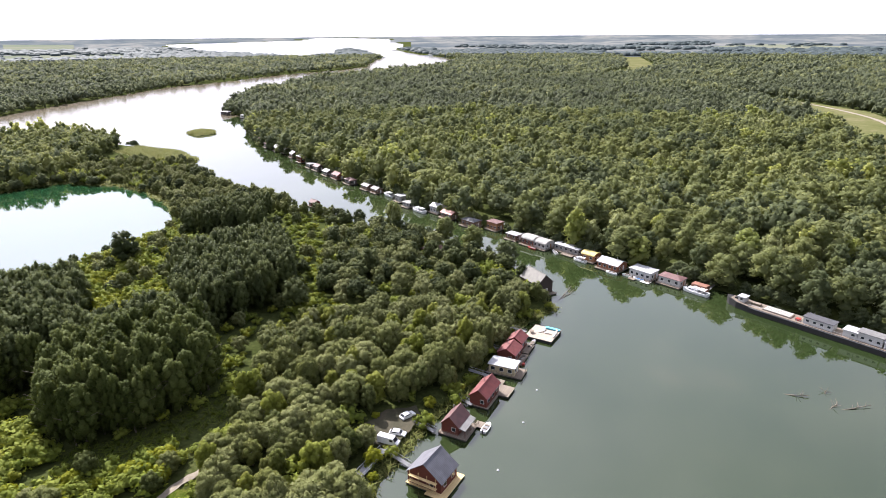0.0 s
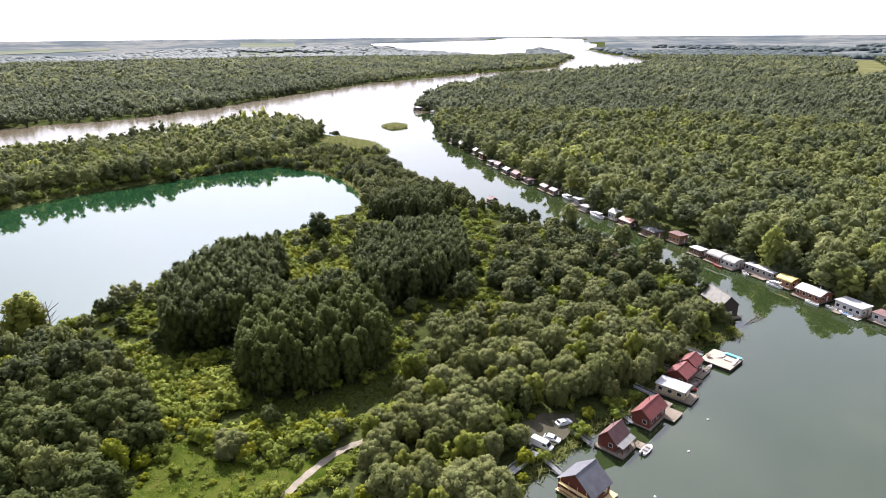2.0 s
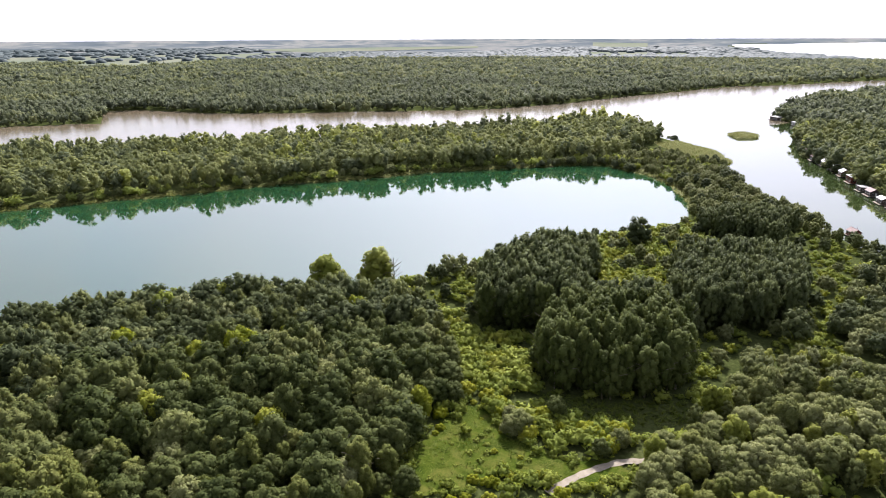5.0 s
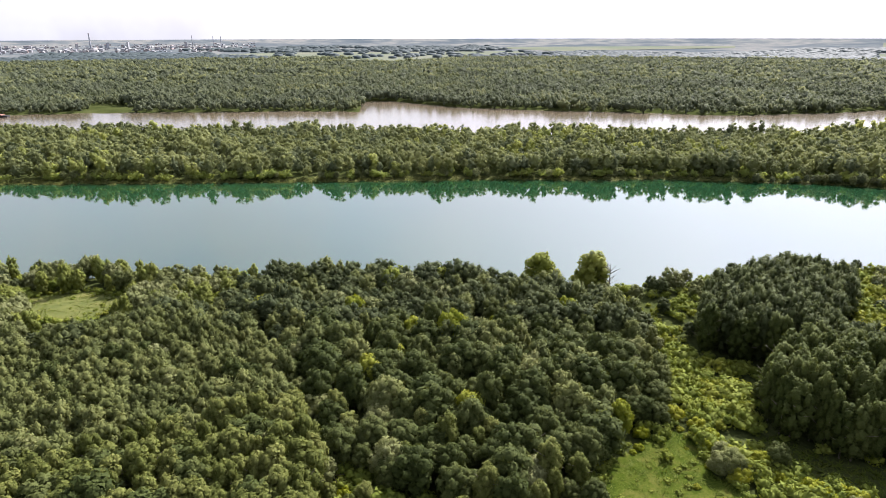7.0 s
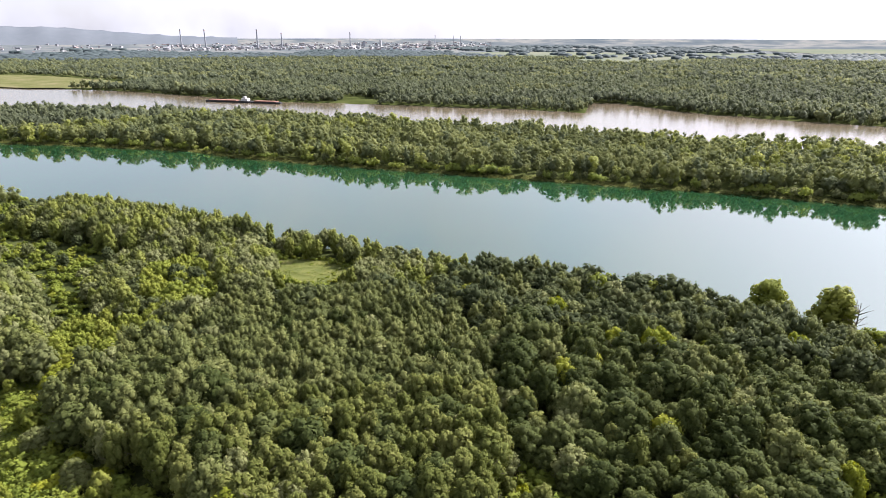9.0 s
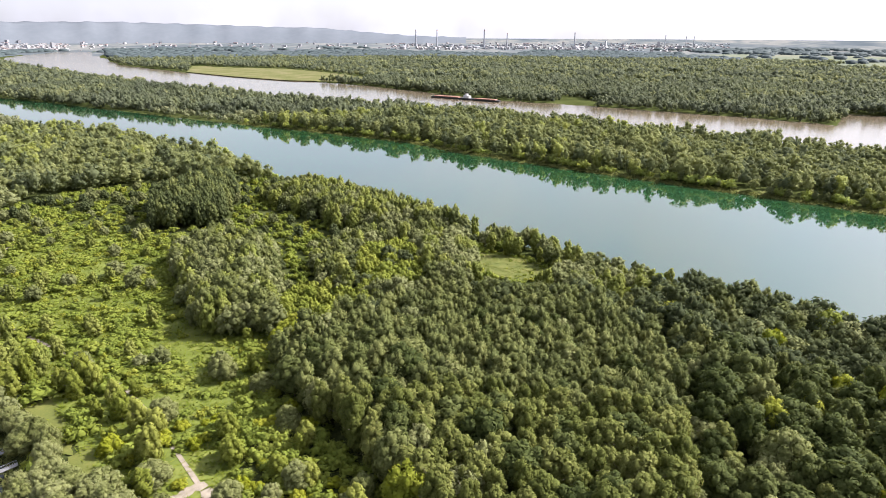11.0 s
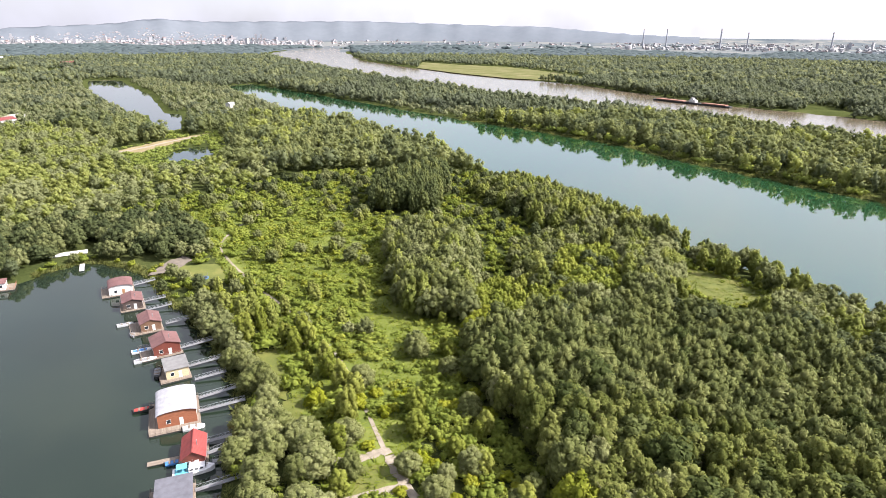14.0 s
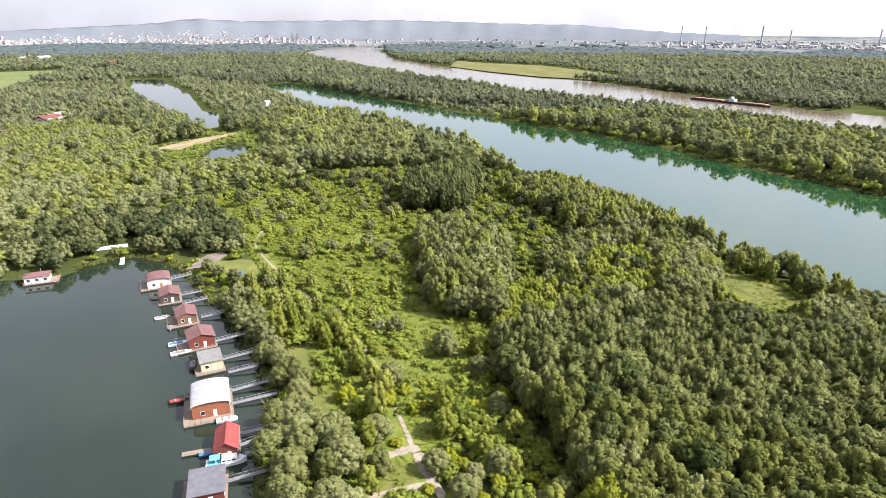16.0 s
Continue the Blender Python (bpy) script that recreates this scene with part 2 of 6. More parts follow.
def shore(x, y):
    """Signed distance to the nearest waterline: positive on land."""
    x, y = np.asarray(x, float), np.asarray(y, float)
    d = np.full(x.shape, 1e9)
    for poly in WATERS:
        d = np.minimum(d, np.where(inside(poly, x, y), -1, 1) * edge(poly, x, y))
    near = np.hypot(x, y) < 2600
    d = d + np.where(near, 1.6 * wave2(x, y, 0.16) + 1.0 * wave2(x, y, 0.45, 3), 0)
    isl = np.where(inside(ISLET, x, y), 1, -1) * edge(ISLET, x, y)
    return np.maximum(d, isl)


def height(x, y, d=None):
    d = shore(x, y) if d is None else d
    z = np.where(d > 0, 0.1 + 1.3 * np.clip(d / 6, 0, 1), np.maximum(-2.5, 0.1 + 0.45 * d))
    return z + np.where(d > 4, 0.25 * wave2(x, y, 0.09, 5), 0)


def ground_z(x, y):
    return float(height(np.array([x]), np.array([y]))[0])


def mesh_of(name, verts, tris, mat, smooth=False, tint=None, normals=None):
    me = bpy.data.meshes.new(name)
    verts, tris = np.asarray(verts, np.float32), np.asarray(tris, np.int32)
    k = tris.shape[1]
    me.vertices.add(len(verts))
    me.vertices.foreach_set("co", verts.ravel())
    me.loops.add(tris.size)
    me.loops.foreach_set("vertex_index", tris.ravel())
    me.polygons.add(len(tris))
    me.polygons.foreach_set("loop_start", np.arange(0, tris.size, k, dtype=np.int32))
    me.polygons.foreach_set("use_smooth", np.full(len(tris), smooth))
    if tint is not None:
        me.attributes.new("tint", "FLOAT", "POINT").data.foreach_set("value", np.asarray(tint, np.float32))
    me.materials.append(mat)
    me.update()
    if normals is not None:
        me.normals_split_custom_set_from_vertices(np.asarray(normals, float).tolist())
    return me


def polar(angles, radii):
    a, r = np.meshgrid(np.radians(angles), radii, indexing="ij")
    x, y = -np.sin(a) * r, np.cos(a) * r
    n, k = len(angles), len(radii)
    i, j = np.meshgrid(np.arange(n), np.arange(k - 1), indexing="ij")
    i2 = (i + 1) % n
    quads = np.stack([i * k + j, i2 * k + j, i2 * k + j + 1, i * k + j + 1], -1).reshape(-1, 4)
    return x, y, quads


ANGLES = np.concatenate([np.arange(-40, 170, 0.6), np.arange(170, 319, 4.0)])
RADII = np.concatenate([[0.5, 20, 40, 55], 68 * 1.0225 ** np.arange(0, 258)])
RADII = RADII[RADII < MAX_R]

# bare earth, grass and shade plants of the flood plain
m_ground, gt, gout = base_mat("flood_plain_ground")
gco = gt.nodes.new("ShaderNodeTexCoord")
g1 = node(gt, "ShaderNodeTexNoise", Scale=0.03, Detail=6.0)
g2 = node(gt, "ShaderNodeTexNoise", Scale=0.9, Detail=5.0)
g3 = node(gt, "ShaderNodeTexNoise", Scale=0.0016, Detail=4.0)
for n in (g1, g2, g3):
    gt.links.new(gco.outputs["Object"], n.inputs["Vector"])
gm = node(gt, "ShaderNodeMix", Factor=0.5)
gt.links.new(g1.outputs["Fac"], gm.inputs["A"])
gt.links.new(g2.outputs["Fac"], gm.inputs["B"])
gr = ramp(gt, [(0.30, (0.022, 0.030, 0.010)), (0.46, (0.038, 0.047, 0.015)), (0.58, (0.056, 0.066, 0.022)), (0.72, (0.088, 0.086, 0.040))])
gt.links.new(gm.outputs["Result"], gr.inputs["Fac"])
gp = node(gt, "ShaderNodeBsdfPrincipled", Roughness=0.9)
gp.inputs["Specular IOR Level"].default_value = 0.0
gb = node(gt, "ShaderNodeBump", Strength=0.8, Distance=0.4)
gt.links.new(g2.outputs["Fac"], gb.inputs["Height"])
gt.links.new(gb.outputs["Normal"], gp.inputs["Normal"])
gt.links.new(gr.outputs["Color"], gp.inputs["Base Color"])
gt.links.new(gp.outputs[0], gout.inputs["Surface"])

gx, gy, gq = polar(ANGLES, RADII)
gz = height(gx, gy)
gv = warp(np.stack([gx, gy, gz], -1)).reshape(-1, 3)
ground = new("ground", mesh_of("ground", gv, gq, m_ground, True))
tagged(ground, "flat green flood plain with low grassy banks", "ground", kind="structure")

M_RIVER, rt, rr, rp = water_mat("river_water", [(0.35, (0.100, 0.082, 0.052)), (0.65, (0.135, 0.108, 0.070))], 0.006, 0.15, 0.30)
# channel is greener; the harbour's dimmer sky reflection is put into its darker colour
M_HARB, *_ = water_mat("harbour_water", [(0.38, (0.010, 0.017, 0.011)), (0.60, (0.014, 0.022, 0.014)), (0.75, (0.022, 0.029, 0.019))], 0.02, 0.03, 0.04, 1.45)
M_CHAN, *_ = water_mat("channel_water", [(0.38, (0.018, 0.029, 0.009)), (0.60, (0.024, 0.035, 0.012)), (0.75, (0.036, 0.043, 0.018))], 0.02, 0.03, 0.04, 1.66)
M_LAKE, *_ = water_mat("lake_water", [(0.35, (0.008, 0.034, 0.013)), (0.65, (0.012, 0.042, 0.017))], 0.006, 0.03, 0.05, 2.15)

# the river's sheet runs on below the land; the harbour and lake lie a finger's width over it
wx, wy, wq = polar(np.arange(-44, 316, 3.0), np.concatenate([[0.5, 60, 150, 300, 600, 1000, 1500, 2000], 2500 * 1.12 ** np.arange(0, 15)]))
tagged(new("water_river", mesh_of("water_river", warp(np.stack([wx, wy, 0 * wx - 0.02], -1)).reshape(-1, 3), wq, M_RIVER, True)),
       "wide brown silty river", "river", kind="structure")


def sheet(name, poly, z, mat, label, category, kind="structure", grow=0.0, rough=0.0):
    """A flat piece of ground or water with the given outline."""
    bm = bmesh.new()
    q = np.asarray(poly, float)
    if grow:
        t = np.roll(q, -1, 0) - np.roll(q, 1, 0)
        n = np.stack([t[:, 1], -t[:, 0]], 1) / np.hypot(*t.T)[:, None]
        area = (q[:, 0] * np.roll(q[:, 1], -1) - q[:, 1] * np.roll(q[:, 0], -1)).sum()
        q = q + n * grow * (1 if area > 0 else -1)
    if rough:
        fine = []
        for a, b in zip(q, np.roll(q, -1, 0)):
            for u in np.arange(0, 1, 1.5 / max(1.5, np.hypot(*(b - a)))):
                fine.append(a + (b - a) * u)
        fine = np.array(fine)
        q = fine + rough * np.stack([wave2(fine[:, 0], fine[:, 1], 0.5, 1) + 0.5 * wave2(fine[:, 0], fine[:, 1], 1.6, 4), wave2(fine[:, 0], fine[:, 1], 0.45, 2) + 0.5 * wave2(fine[:, 0], fine[:, 1], 1.5, 5)], 1)
    vs = [bm.verts.new(warp(np.array([x, y, z]))) for x, y in q]
    f = bm.faces.new(vs)
    bmesh.ops.triangulate(bm, faces=[f])
    bmesh.ops.recalc_face_normals(bm, faces=bm.faces)
    if sum(fc.normal.z for fc in bm.faces) < 0:
        bmesh.ops.reverse_faces(bm, faces=bm.faces)
    me = bpy.data.meshes.new(name)
    bm.to_mesh(me)
    bm.free()
    me.materials.append(mat)
    return tagged(new(name, me), label, category, kind=kind)


sheet("water_lake", LAKE, 0.02, M_LAKE, "calm teal-green gravel-pit lake", "lake", grow=6)
# one water in two tones; the seam lies outside the camera's view
k0, k1 = HARBOUR_SHEET.index((-36, 0)), HARBOUR_SHEET.index((230, 0))
sheet("water_harbour", HARBOUR_SHEET[k0:k1 + 1], 0.0, M_CHAN, "calm green side channel with moored houseboats", "channel", grow=6)
sheet("water_harbour", HARBOUR_SHEET[:k0 + 1] + HARBOUR_SHEET[k1:], 0.004, M_HARB, "calm dark grey-green harbour with moored houseboats", "harbour", grow=6)
for n, p in enumerate((POND_A, POND_B, POND_C)):
    sheet("water_pond", p, 0.02 + 0.02 * n, M_HARB, "still grey pond among trees", "pond", grow=5)


# ---- trees ----
def ico(n=1):
    bm = bmesh.new()
    bmesh.ops.create_icosphere(bm, subdivisions=n, radius=1.0)
    v = np.array([x.co[:] for x in bm.verts])
    f = np.array([[a.index for a in x.verts] for x in bm.faces])
    bm.free()
    return v, f


ICO1 = ico(1)
OCTA = (np.array([(1, 0, 0), (0, 1, 0), (-1, 0, 0), (0, -1, 0), (0, 0, 1), (0, 0, -1)], float) * 1.12, np.array([(0, 1, 4), (1, 2, 4), (2, 3, 4), (3, 0, 4), (1, 0, 5), (2, 1, 5), (3, 2, 5), (0, 3, 5)]))


def crown(kind, seed, lobes, cards, size, wide, tall, body=None):
    """A crown as lobes of foliage with many small leaf sprays round them. wide: radius, tall: height; the foot is at 0."""
    rg = np.random.default_rng(seed)
    # centre height, core radii, lobe size, lobe stretch, lowest and highest lobe, how far lobes narrow towards their tips
    ch, cw, ct, ls, lz, lo, hi, tip = {
        "poplar": (0.50, 0.60, 0.47, 0.36, 1.8, -0.90, 0.96, 0.28), "olive": (0.53, 0.62, 0.44, 0.38, 1.5, -0.75, 0.97, 0.25), "willow": (0.46, 0.66, 0.42, 0.30, 1.15, -0.7, 1.0, 0.10),
        "fresh": (0.50, 0.55, 0.47, 0.40, 1.5, -0.9, 0.97, 0.26), "shrub": (0.40, 0.66, 0.46, 0.38, 0.85, -0.3, 1.0, 0.1), "gold": (0.40, 0.62, 0.46, 0.36, 1.0, -0.3, 1.0, 0.25)}.get(kind, (0.52, 0.66, 0.42, 0.33, 1.15, -0.65, 1.0, 0.2))
    core = np.array([0, 0, tall * ch, wide * cw, wide * cw, tall * ct * 0.92])
    balls = [core]
    for i in range(lobes - 1):
        u = lo + (hi - lo) * (i + 0.5) / (lobes - 1)
        a = i * 2.399 + rg.uniform(-0.4, 0.4)
        c = max(0.0, 1 - u * u) ** 0.5 if tip < 0.3 else min(1.0, 1.3 * (1 - max(0.0, u)) ** 0.45) * (0.75 if u < -0.6 else 1.0)
        k = rg.uniform(0.72, 1.0)
        s = wide * ls * rg.uniform(0.75, 1.25) * (1 - 0.25 * max(0.0, u))
        balls.append((math.cos(a) * c * wide * 0.72 * k, math.sin(a) * c * wide * 0.72 * k, core[2] + u * tall * ct * 0.9, s, s, s * lz * rg.uniform(0.8, 1.2)))
    b = np.array(balls)
    b[:, 2] = np.maximum(b[:, 2], b[:, 5] * 0.6)
    iv, jf = body or ICO1
    V, F, N, off = [], [], [], 0
    mid = np.array([0, 0, tall * (0.35 if kind in ("shrub", "gold") else 0.45)])
    for c in b:
        V.append(c[:3] + iv * c[3:] * 0.78 * rg.uniform(0.85, 1.12, (len(iv), 1)) * np.stack([1 - tip * np.maximum(0, iv[:, 2])] * 2 + [np.ones(len(iv))], 1))
        F.append(jf + off)
        N.append(iv)
        off += len(iv)
    n = cards * 3
    w = b[:, 3] * b[:, 5]
    pick = rg.choice(lobes, n, p=w / w.sum())
    d = rg.normal(size=(n, 3))
    d[:, 2] = d[:, 2] * 0.9 + 0.35
    d /= np.linalg.norm(d, axis=1)[:, None]
    thin = 1 - tip * np.maximum(0, d[:, 2])
    p = b[pick, :3] + d * b[pick, 3:] * rg.uniform(0.80, 1.12, (n, 1)) * np.stack([thin, thin, np.ones(n)], 1)
    q = np.linalg.norm((p[:, None] - b[None, :, :3]) / b[None, :, 3:], axis=2)
    q[np.arange(n), pick] = 9
    keep = np.where((q.min(1) > 0.80) & (p[:, 2] > 0.03 * tall))[0][:cards]
    p, d = p[keep], d[keep]
    n = len(p)
    nn = d + rg.normal(size=(n, 3)) * 0.4 + np.array([0, 0, 0.35])
    nn /= np.linalg.norm(nn, axis=1)[:, None]
    t = rg.normal(size=(n, 3)) + np.array([0, 0, 0.6])
    t -= nn * (t * nn).sum(1)[:, None]
    t /= np.linalg.norm(t, axis=1)[:, None]
    s = np.cross(nn, t)
    sz = size * rg.uniform(0.6, 1.4, (n, 1))
    k1 = rg.uniform(0.6, 0.95, (n, 1))
    quad = np.stack([p - t * sz * 0.55 - s * sz * k1, p - t * sz * 0.55 + s * sz * k1, p + t * sz * 0.95 + nn * sz * 0.35], 1)[:, [1, 0, 2]]
    flip = (np.cross(quad[:, 1] - quad[:, 0], quad[:, 2] - quad[:, 0]) * nn).sum(1) < 0
    quad[flip] = quad[flip][:, [1, 0, 2]]
    V.append(quad.reshape(-1, 3))
    N.append(np.repeat(d + 0.3 * nn, 3, 0))
    F.append(off + 3 * np.arange(n)[:, None] + np.arange(3))
    V, N = np.concatenate(V), np.concatenate(N)
    out = V - mid
    N = N + 0.25 * out / np.linalg.norm(out, axis=1)[:, None]
    return V, np.concatenate(F), N / np.linalg.norm(N, axis=1)[:, None]


def far_crown(kind, seed, fine):
    """A far tree of unit width and height: a few clumps of foliage with loose sprays round them."""
    return crown(kind, seed, 5, 42, 0.092, 0.5, 1.0, OCTA) if fine else crown(kind, seed, 2, 11, 0.15, 0.5, 1.0, OCTA)


def trunk_mesh(name, tall, rad, limbs, seed):
    rg = random.Random(seed)
    bm = bmesh.new()

    def tube(a, b, ra, rb):
        a, b = Vector(a), Vector(b)
        q = (b - a).to_track_quat("Z", "Y")
        rings = []
        for c, r in ((a, ra), (a.lerp(b, 0.5) + Vector((rg.uniform(-1, 1), rg.uniform(-1, 1), 0)) * ra, (ra + rb) / 2), (b, rb)):
            rings.append([bm.verts.new(c + q @ Vector((math.cos(i * 1.0472) * r, math.sin(i * 1.0472) * r, 0))) for i in range(6)])
        for lo, hi in zip(rings, rings[1:]):
            for i in range(6):
                bm.faces.new((lo[i], lo[(i + 1) % 6], hi[(i + 1) % 6], hi[i]))

    tube((0, 0, -0.4), (0, 0, tall * 0.8), rad, rad * 0.3)
    for i in range(limbs):
        a, h = i * 2.4 + rg.random(), tall * rg.uniform(0.22, 0.6)
        L = tall * rg.uniform(0.2, 0.3)
        tube((0, 0, h), (math.cos(a) * L, math.sin(a) * L, h + L * 0.8), rad * 0.45, rad * 0.12)
    me = bpy.data.meshes.new(name)
    bm.to_mesh(me)
    bm.free()
    me.materials.append(BARK)
    return me


# kind: width and height of the pattern tree, lobes, leaf sprays, spray size
FORM = {
    "poplar": (2.9, 16.0, 24, 2000, 0.29),
    "broad": (4.4, 12.0, 24, 2000, 0.31),
    "olive": (3.2, 13.0, 22, 1900, 0.28),
    "willow": (4.2, 9.5, 32, 2100, 0.27),
    "shrub": (3.0, 3.0, 12, 620, 0.28),
    "gold": (2.6, 3.6, 12, 620, 0.27),
    "fresh": (2.3, 8.0, 18, 1500, 0.25),
    "locust": (3.6, 8.5, 22, 1700, 0.27),
    "dry": (3.0, 11.0, 14, 800, 0.34),
}
NAMES = {"poplar": "poplar_tree", "broad": "broadleaf_tree", "olive": "young_poplar_tree", "willow": "willow_tree", "fresh": "sapling_poplar_tree", "locust": "locust_tree", "shrub": "shrub", "gold": "shrub", "dry": "dying_tree"}
LABELS = {
    "poplar": "tall dark-green poplar in a dense plantation",
    "broad": "dark-green broadleaf tree with a rounded crown",
    "olive": "olive-green upright young poplar in a dense grove",
    "willow": "silvery grey-green willow with a billowing crown",
    "fresh": "light green slender young poplar in scrub",
    "locust": "yellow-green locust tree with a rounded crown",
    "shrub": "bright green leafy shrub in rough grass",
    "gold": "yellow-green leafy shrub in rough grass",
    "dry": "dying tree with brown dry leaves",
}
PATTERN, MID, MID2, FAR, DOT = {}, {}, {}, {}, {}
for si, (k, (wd, tl, lb, cd, sz)) in enumerate(FORM.items()):
    PATTERN[k] = []
    for v in range(4):
        cv, cf, cn = crown(k, 100 * si + v, lb, cd, sz, wd, tl)
        tk = trunk_mesh("trunk", tl, 0.05 * tl ** 0.6, 5 if k not in ("shrub", "gold") else 3, si * 10 + v)
        PATTERN[k].append((mesh_of("crown", cv, cf, LEAF[k], True, None, cn), tk))
    MID[k] = [crown(k, 500 + 100 * si + v, 18 if tl > 5 else 6, (660 if k in ("olive", "poplar") else 480) if tl > 5 else 110, sz * (1.1 if k in ("olive", "poplar") else 1.25), wd, tl, OCTA) for v in range(6)]
    MID2[k] = [crown(k, 700 + 100 * si + v, 9 if tl > 5 else 2, 150 if tl > 5 else 24, sz * 1.7, wd, tl, OCTA) for v in range(5)]
    FAR[k] = [far_crown(k, 900 + 10 * si + v, 22) for v in range(5)]
    DOT[k] = [far_crown(k, 950 + 10 * si + v, 0) for v in range(5)]

TREES = []  # x, y, kind, height factor, width factor


def plant(x, y, kind, tall, wide=1.0):
    """One tree as a thing of its own: an empty at its foot with trunk and crown."""
    wd, tl = FORM[kind][:2]
    rg = random.Random(int(x * 71 + y * 131))
    cm, tm = PATTERN[kind][rg.randrange(4)]
    e = new(NAMES[kind])
    for nm, me in (("trunk", tm), ("crown", cm)):
        o = new(nm, me)
        o.parent = e
    kz = tall / tl
    kx = kz ** 0.6 * wide
    e.matrix_basis = Matrix.LocRotScale((x, y, ground_z(x, y)), Euler((rg.uniform(-0.04, 0.04), rg.uniform(-0.04, 0.04), rg.uniform(0, 6.28))), (kx, kx, kz))
    tagged(e, LABELS[kind], "shrub" if kind in ("shrub", "gold") else "tree", group=NAMES[kind] + "s on the peninsula")
    return e


def jitter(x0, x1, y0, y1, step, seed):
    rg = np.random.default_rng(seed)
    nx, ny = int((x1 - x0) / step) + 1, int((y1 - y0) / (step * 0.87)) + 1
    i, j = np.meshgrid(np.arange(nx), np.arange(ny), indexing="ij")
    x = x0 + (i + 0.5 * (j % 2)) * step + rg.uniform(-0.36, 0.36, i.shape) * step
    y = y0 + j * step * 0.87 + rg.uniform(-0.36, 0.36, i.shape) * step
    return x.ravel(), y.ravel()


def mass(name, patterns, x, y, z, wide, tall, mat, label, seed, category="woods", tint=None):
    """Many trees too numerous to count, as one piece."""
    rg = np.random.default_rng(seed)
    n = len(x)
    if not n:
        return None
    which = rg.integers(0, len(patterns), n)
    rot = rg.uniform(0, 6.28, n)
    tint = rg.uniform(0, 1, n) if tint is None else tint
    V, F, T, N, off = [], [], [], [], 0
    for k, (pv, pf, pn) in enumerate(patterns):
        s = np.where(which == k)[0]
        if not len(s):
            continue
        c, sn = np.cos(rot[s])[:, None], np.sin(rot[s])[:, None]
        vx = (pv[:, 0] * c - pv[:, 1] * sn) * wide[s, None] + x[s, None]
        vy = (pv[:, 0] * sn + pv[:, 1] * c) * wide[s, None] + y[s, None]
        vz = pv[:, 2] * tall[s, None] + z[s, None]
        V.append(np.stack([vx, vy, vz], -1).reshape(-1, 3))
        F.append((pf[None] + len(pv) * np.arange(len(s))[:, None, None]).reshape(-1, 3) + off)
        T.append(np.repeat(tint[s], len(pv)))
        if pn is not None:
            N.append(np.stack([pn[:, 0] * c - pn[:, 1] * sn, pn[:, 0] * sn + pn[:, 1] * c, pn[:, 2] + 0 * c], -1).reshape(-1, 3))
        off += len(s) * len(pv)
    me = mesh_of(name, warp(np.concatenate(V)), np.concatenate(F), mat, bool(N), np.concatenate(T), np.concatenate(N) if N else None)
    return tagged(new(name, me), label, category, kind="stuff")


# ---- open ground among the trees ----
MEADOW = [(-99, 91), (-100, 103), (-92, 104), (-84, 99), (-69, 101), (-59, 110), (-53, 108), (-63, 94), (-75, 89), (-76, 79), (-84, 68), (-92, 72)]
SHADE = [(-92, 121), (-75, 129), (-60, 146), (-54, 138), (-66, 122), (-84, 112)]
PARKING = [(-20, 132), (-15, 139), (-7, 140), (-6, 136), (-10, 126), (-13, 122), (-18, 124)]
GLADE = [(-258, -68), (-254, -42), (-241, -27), (-224, -42), (-232, -60)]
LAWN = [(-118, -229), (-126, -233), (-137, -224), (-128, -206), (-122, -206), (-118, -215)]
APRON = [(-111, -234), (-121, -230), (-132, -237), (-133, -244), (-126, -243), (-116, -238)]
TRODDEN = [[(-100, -150), (-104, -144), (-99, -134), (-88, -119.5), (-86.5, -125), (-94, -140)], [(-87, -120), (-92.5, -118), (-80.5, -105), (-80, -110)], [(-81, -84.7), (-84.7, -82), (-81.5, -75.5), (-75.6, -77.5), (-72.4, -79.4)]]
SCRUB = [(-215, -330), (-228, -216), (-188, -124), (-158, -97), (-125, -90), (-84, -76), (-70, -60), (-66, -80), (-76, -94), (-112, -160), (-140, -232), (-165, -300)]
SAND = [(-232, -512), (-280, -532), (-340, -540), (-305, -522), (-262, -500), (-240, -490)]
FIELD_W = [(-304, -1169), (-420, -1376), (-600, -1690), (-430, -1720), (-300, -1500), (-200, -1300)]
DYKE = [(335, 462), (369, 572), (416, 712), (432, 820), (445, 984), (470, 1000), (484, 890), (500, 810), (506, 740), (460, 600), (432, 480)]
CLEARING = [(371, 1435), (416, 1392), (586, 1739), (743, 2439), (680, 2480), (590, 2082), (475, 1645)]
GREENS = [(-1338, -1115), (-1600, -1309), (-1561, -1146), (-1559, -965), (-1446, -776), (-1319, -608), (-1177, -548), (-1170, -723), (-1235, -907)]
PATHS = [[(-64, 90), (-63.5, 95), (-62, 102), (-59, 110), (-55, 115)],
         [(-69.8, -80.1), (-77.2, -75.7), (-82.5, -73), (-84.7, -77.5), (-88.2, -84), (-83, -86.7), (-76.2, -92.8), (-71, -97)],
         [(-88.2, -84), (-104, -110), (-115, -131), (-120, -149), (-124, -161), (-134, -200), (-148, -239), (-166, -257), (-188, -269), (-202, -278)],
         [(-82.5, -73), (-79.4, -64.9), (-74, -50)]]
REED = [(-194, 487), (-213, 474), (-257, 502), (-277, 519), (-267, 548), (-223, 524)]
SLAB = [(-112, -292), (-94, -282), (-92, -262), (-106, -262), (-112, -280)]
VIEW_A = [(-205, -400), (-265, -395), (-350, -545), (-225, -520)]
VIEW_B = [(-290, -545), (-312, -535), (-345, -600), (-300, -600)]
SHORE_GAP = [(-1010, -130), (-890, -130), (-890, -70), (-960, -60)]
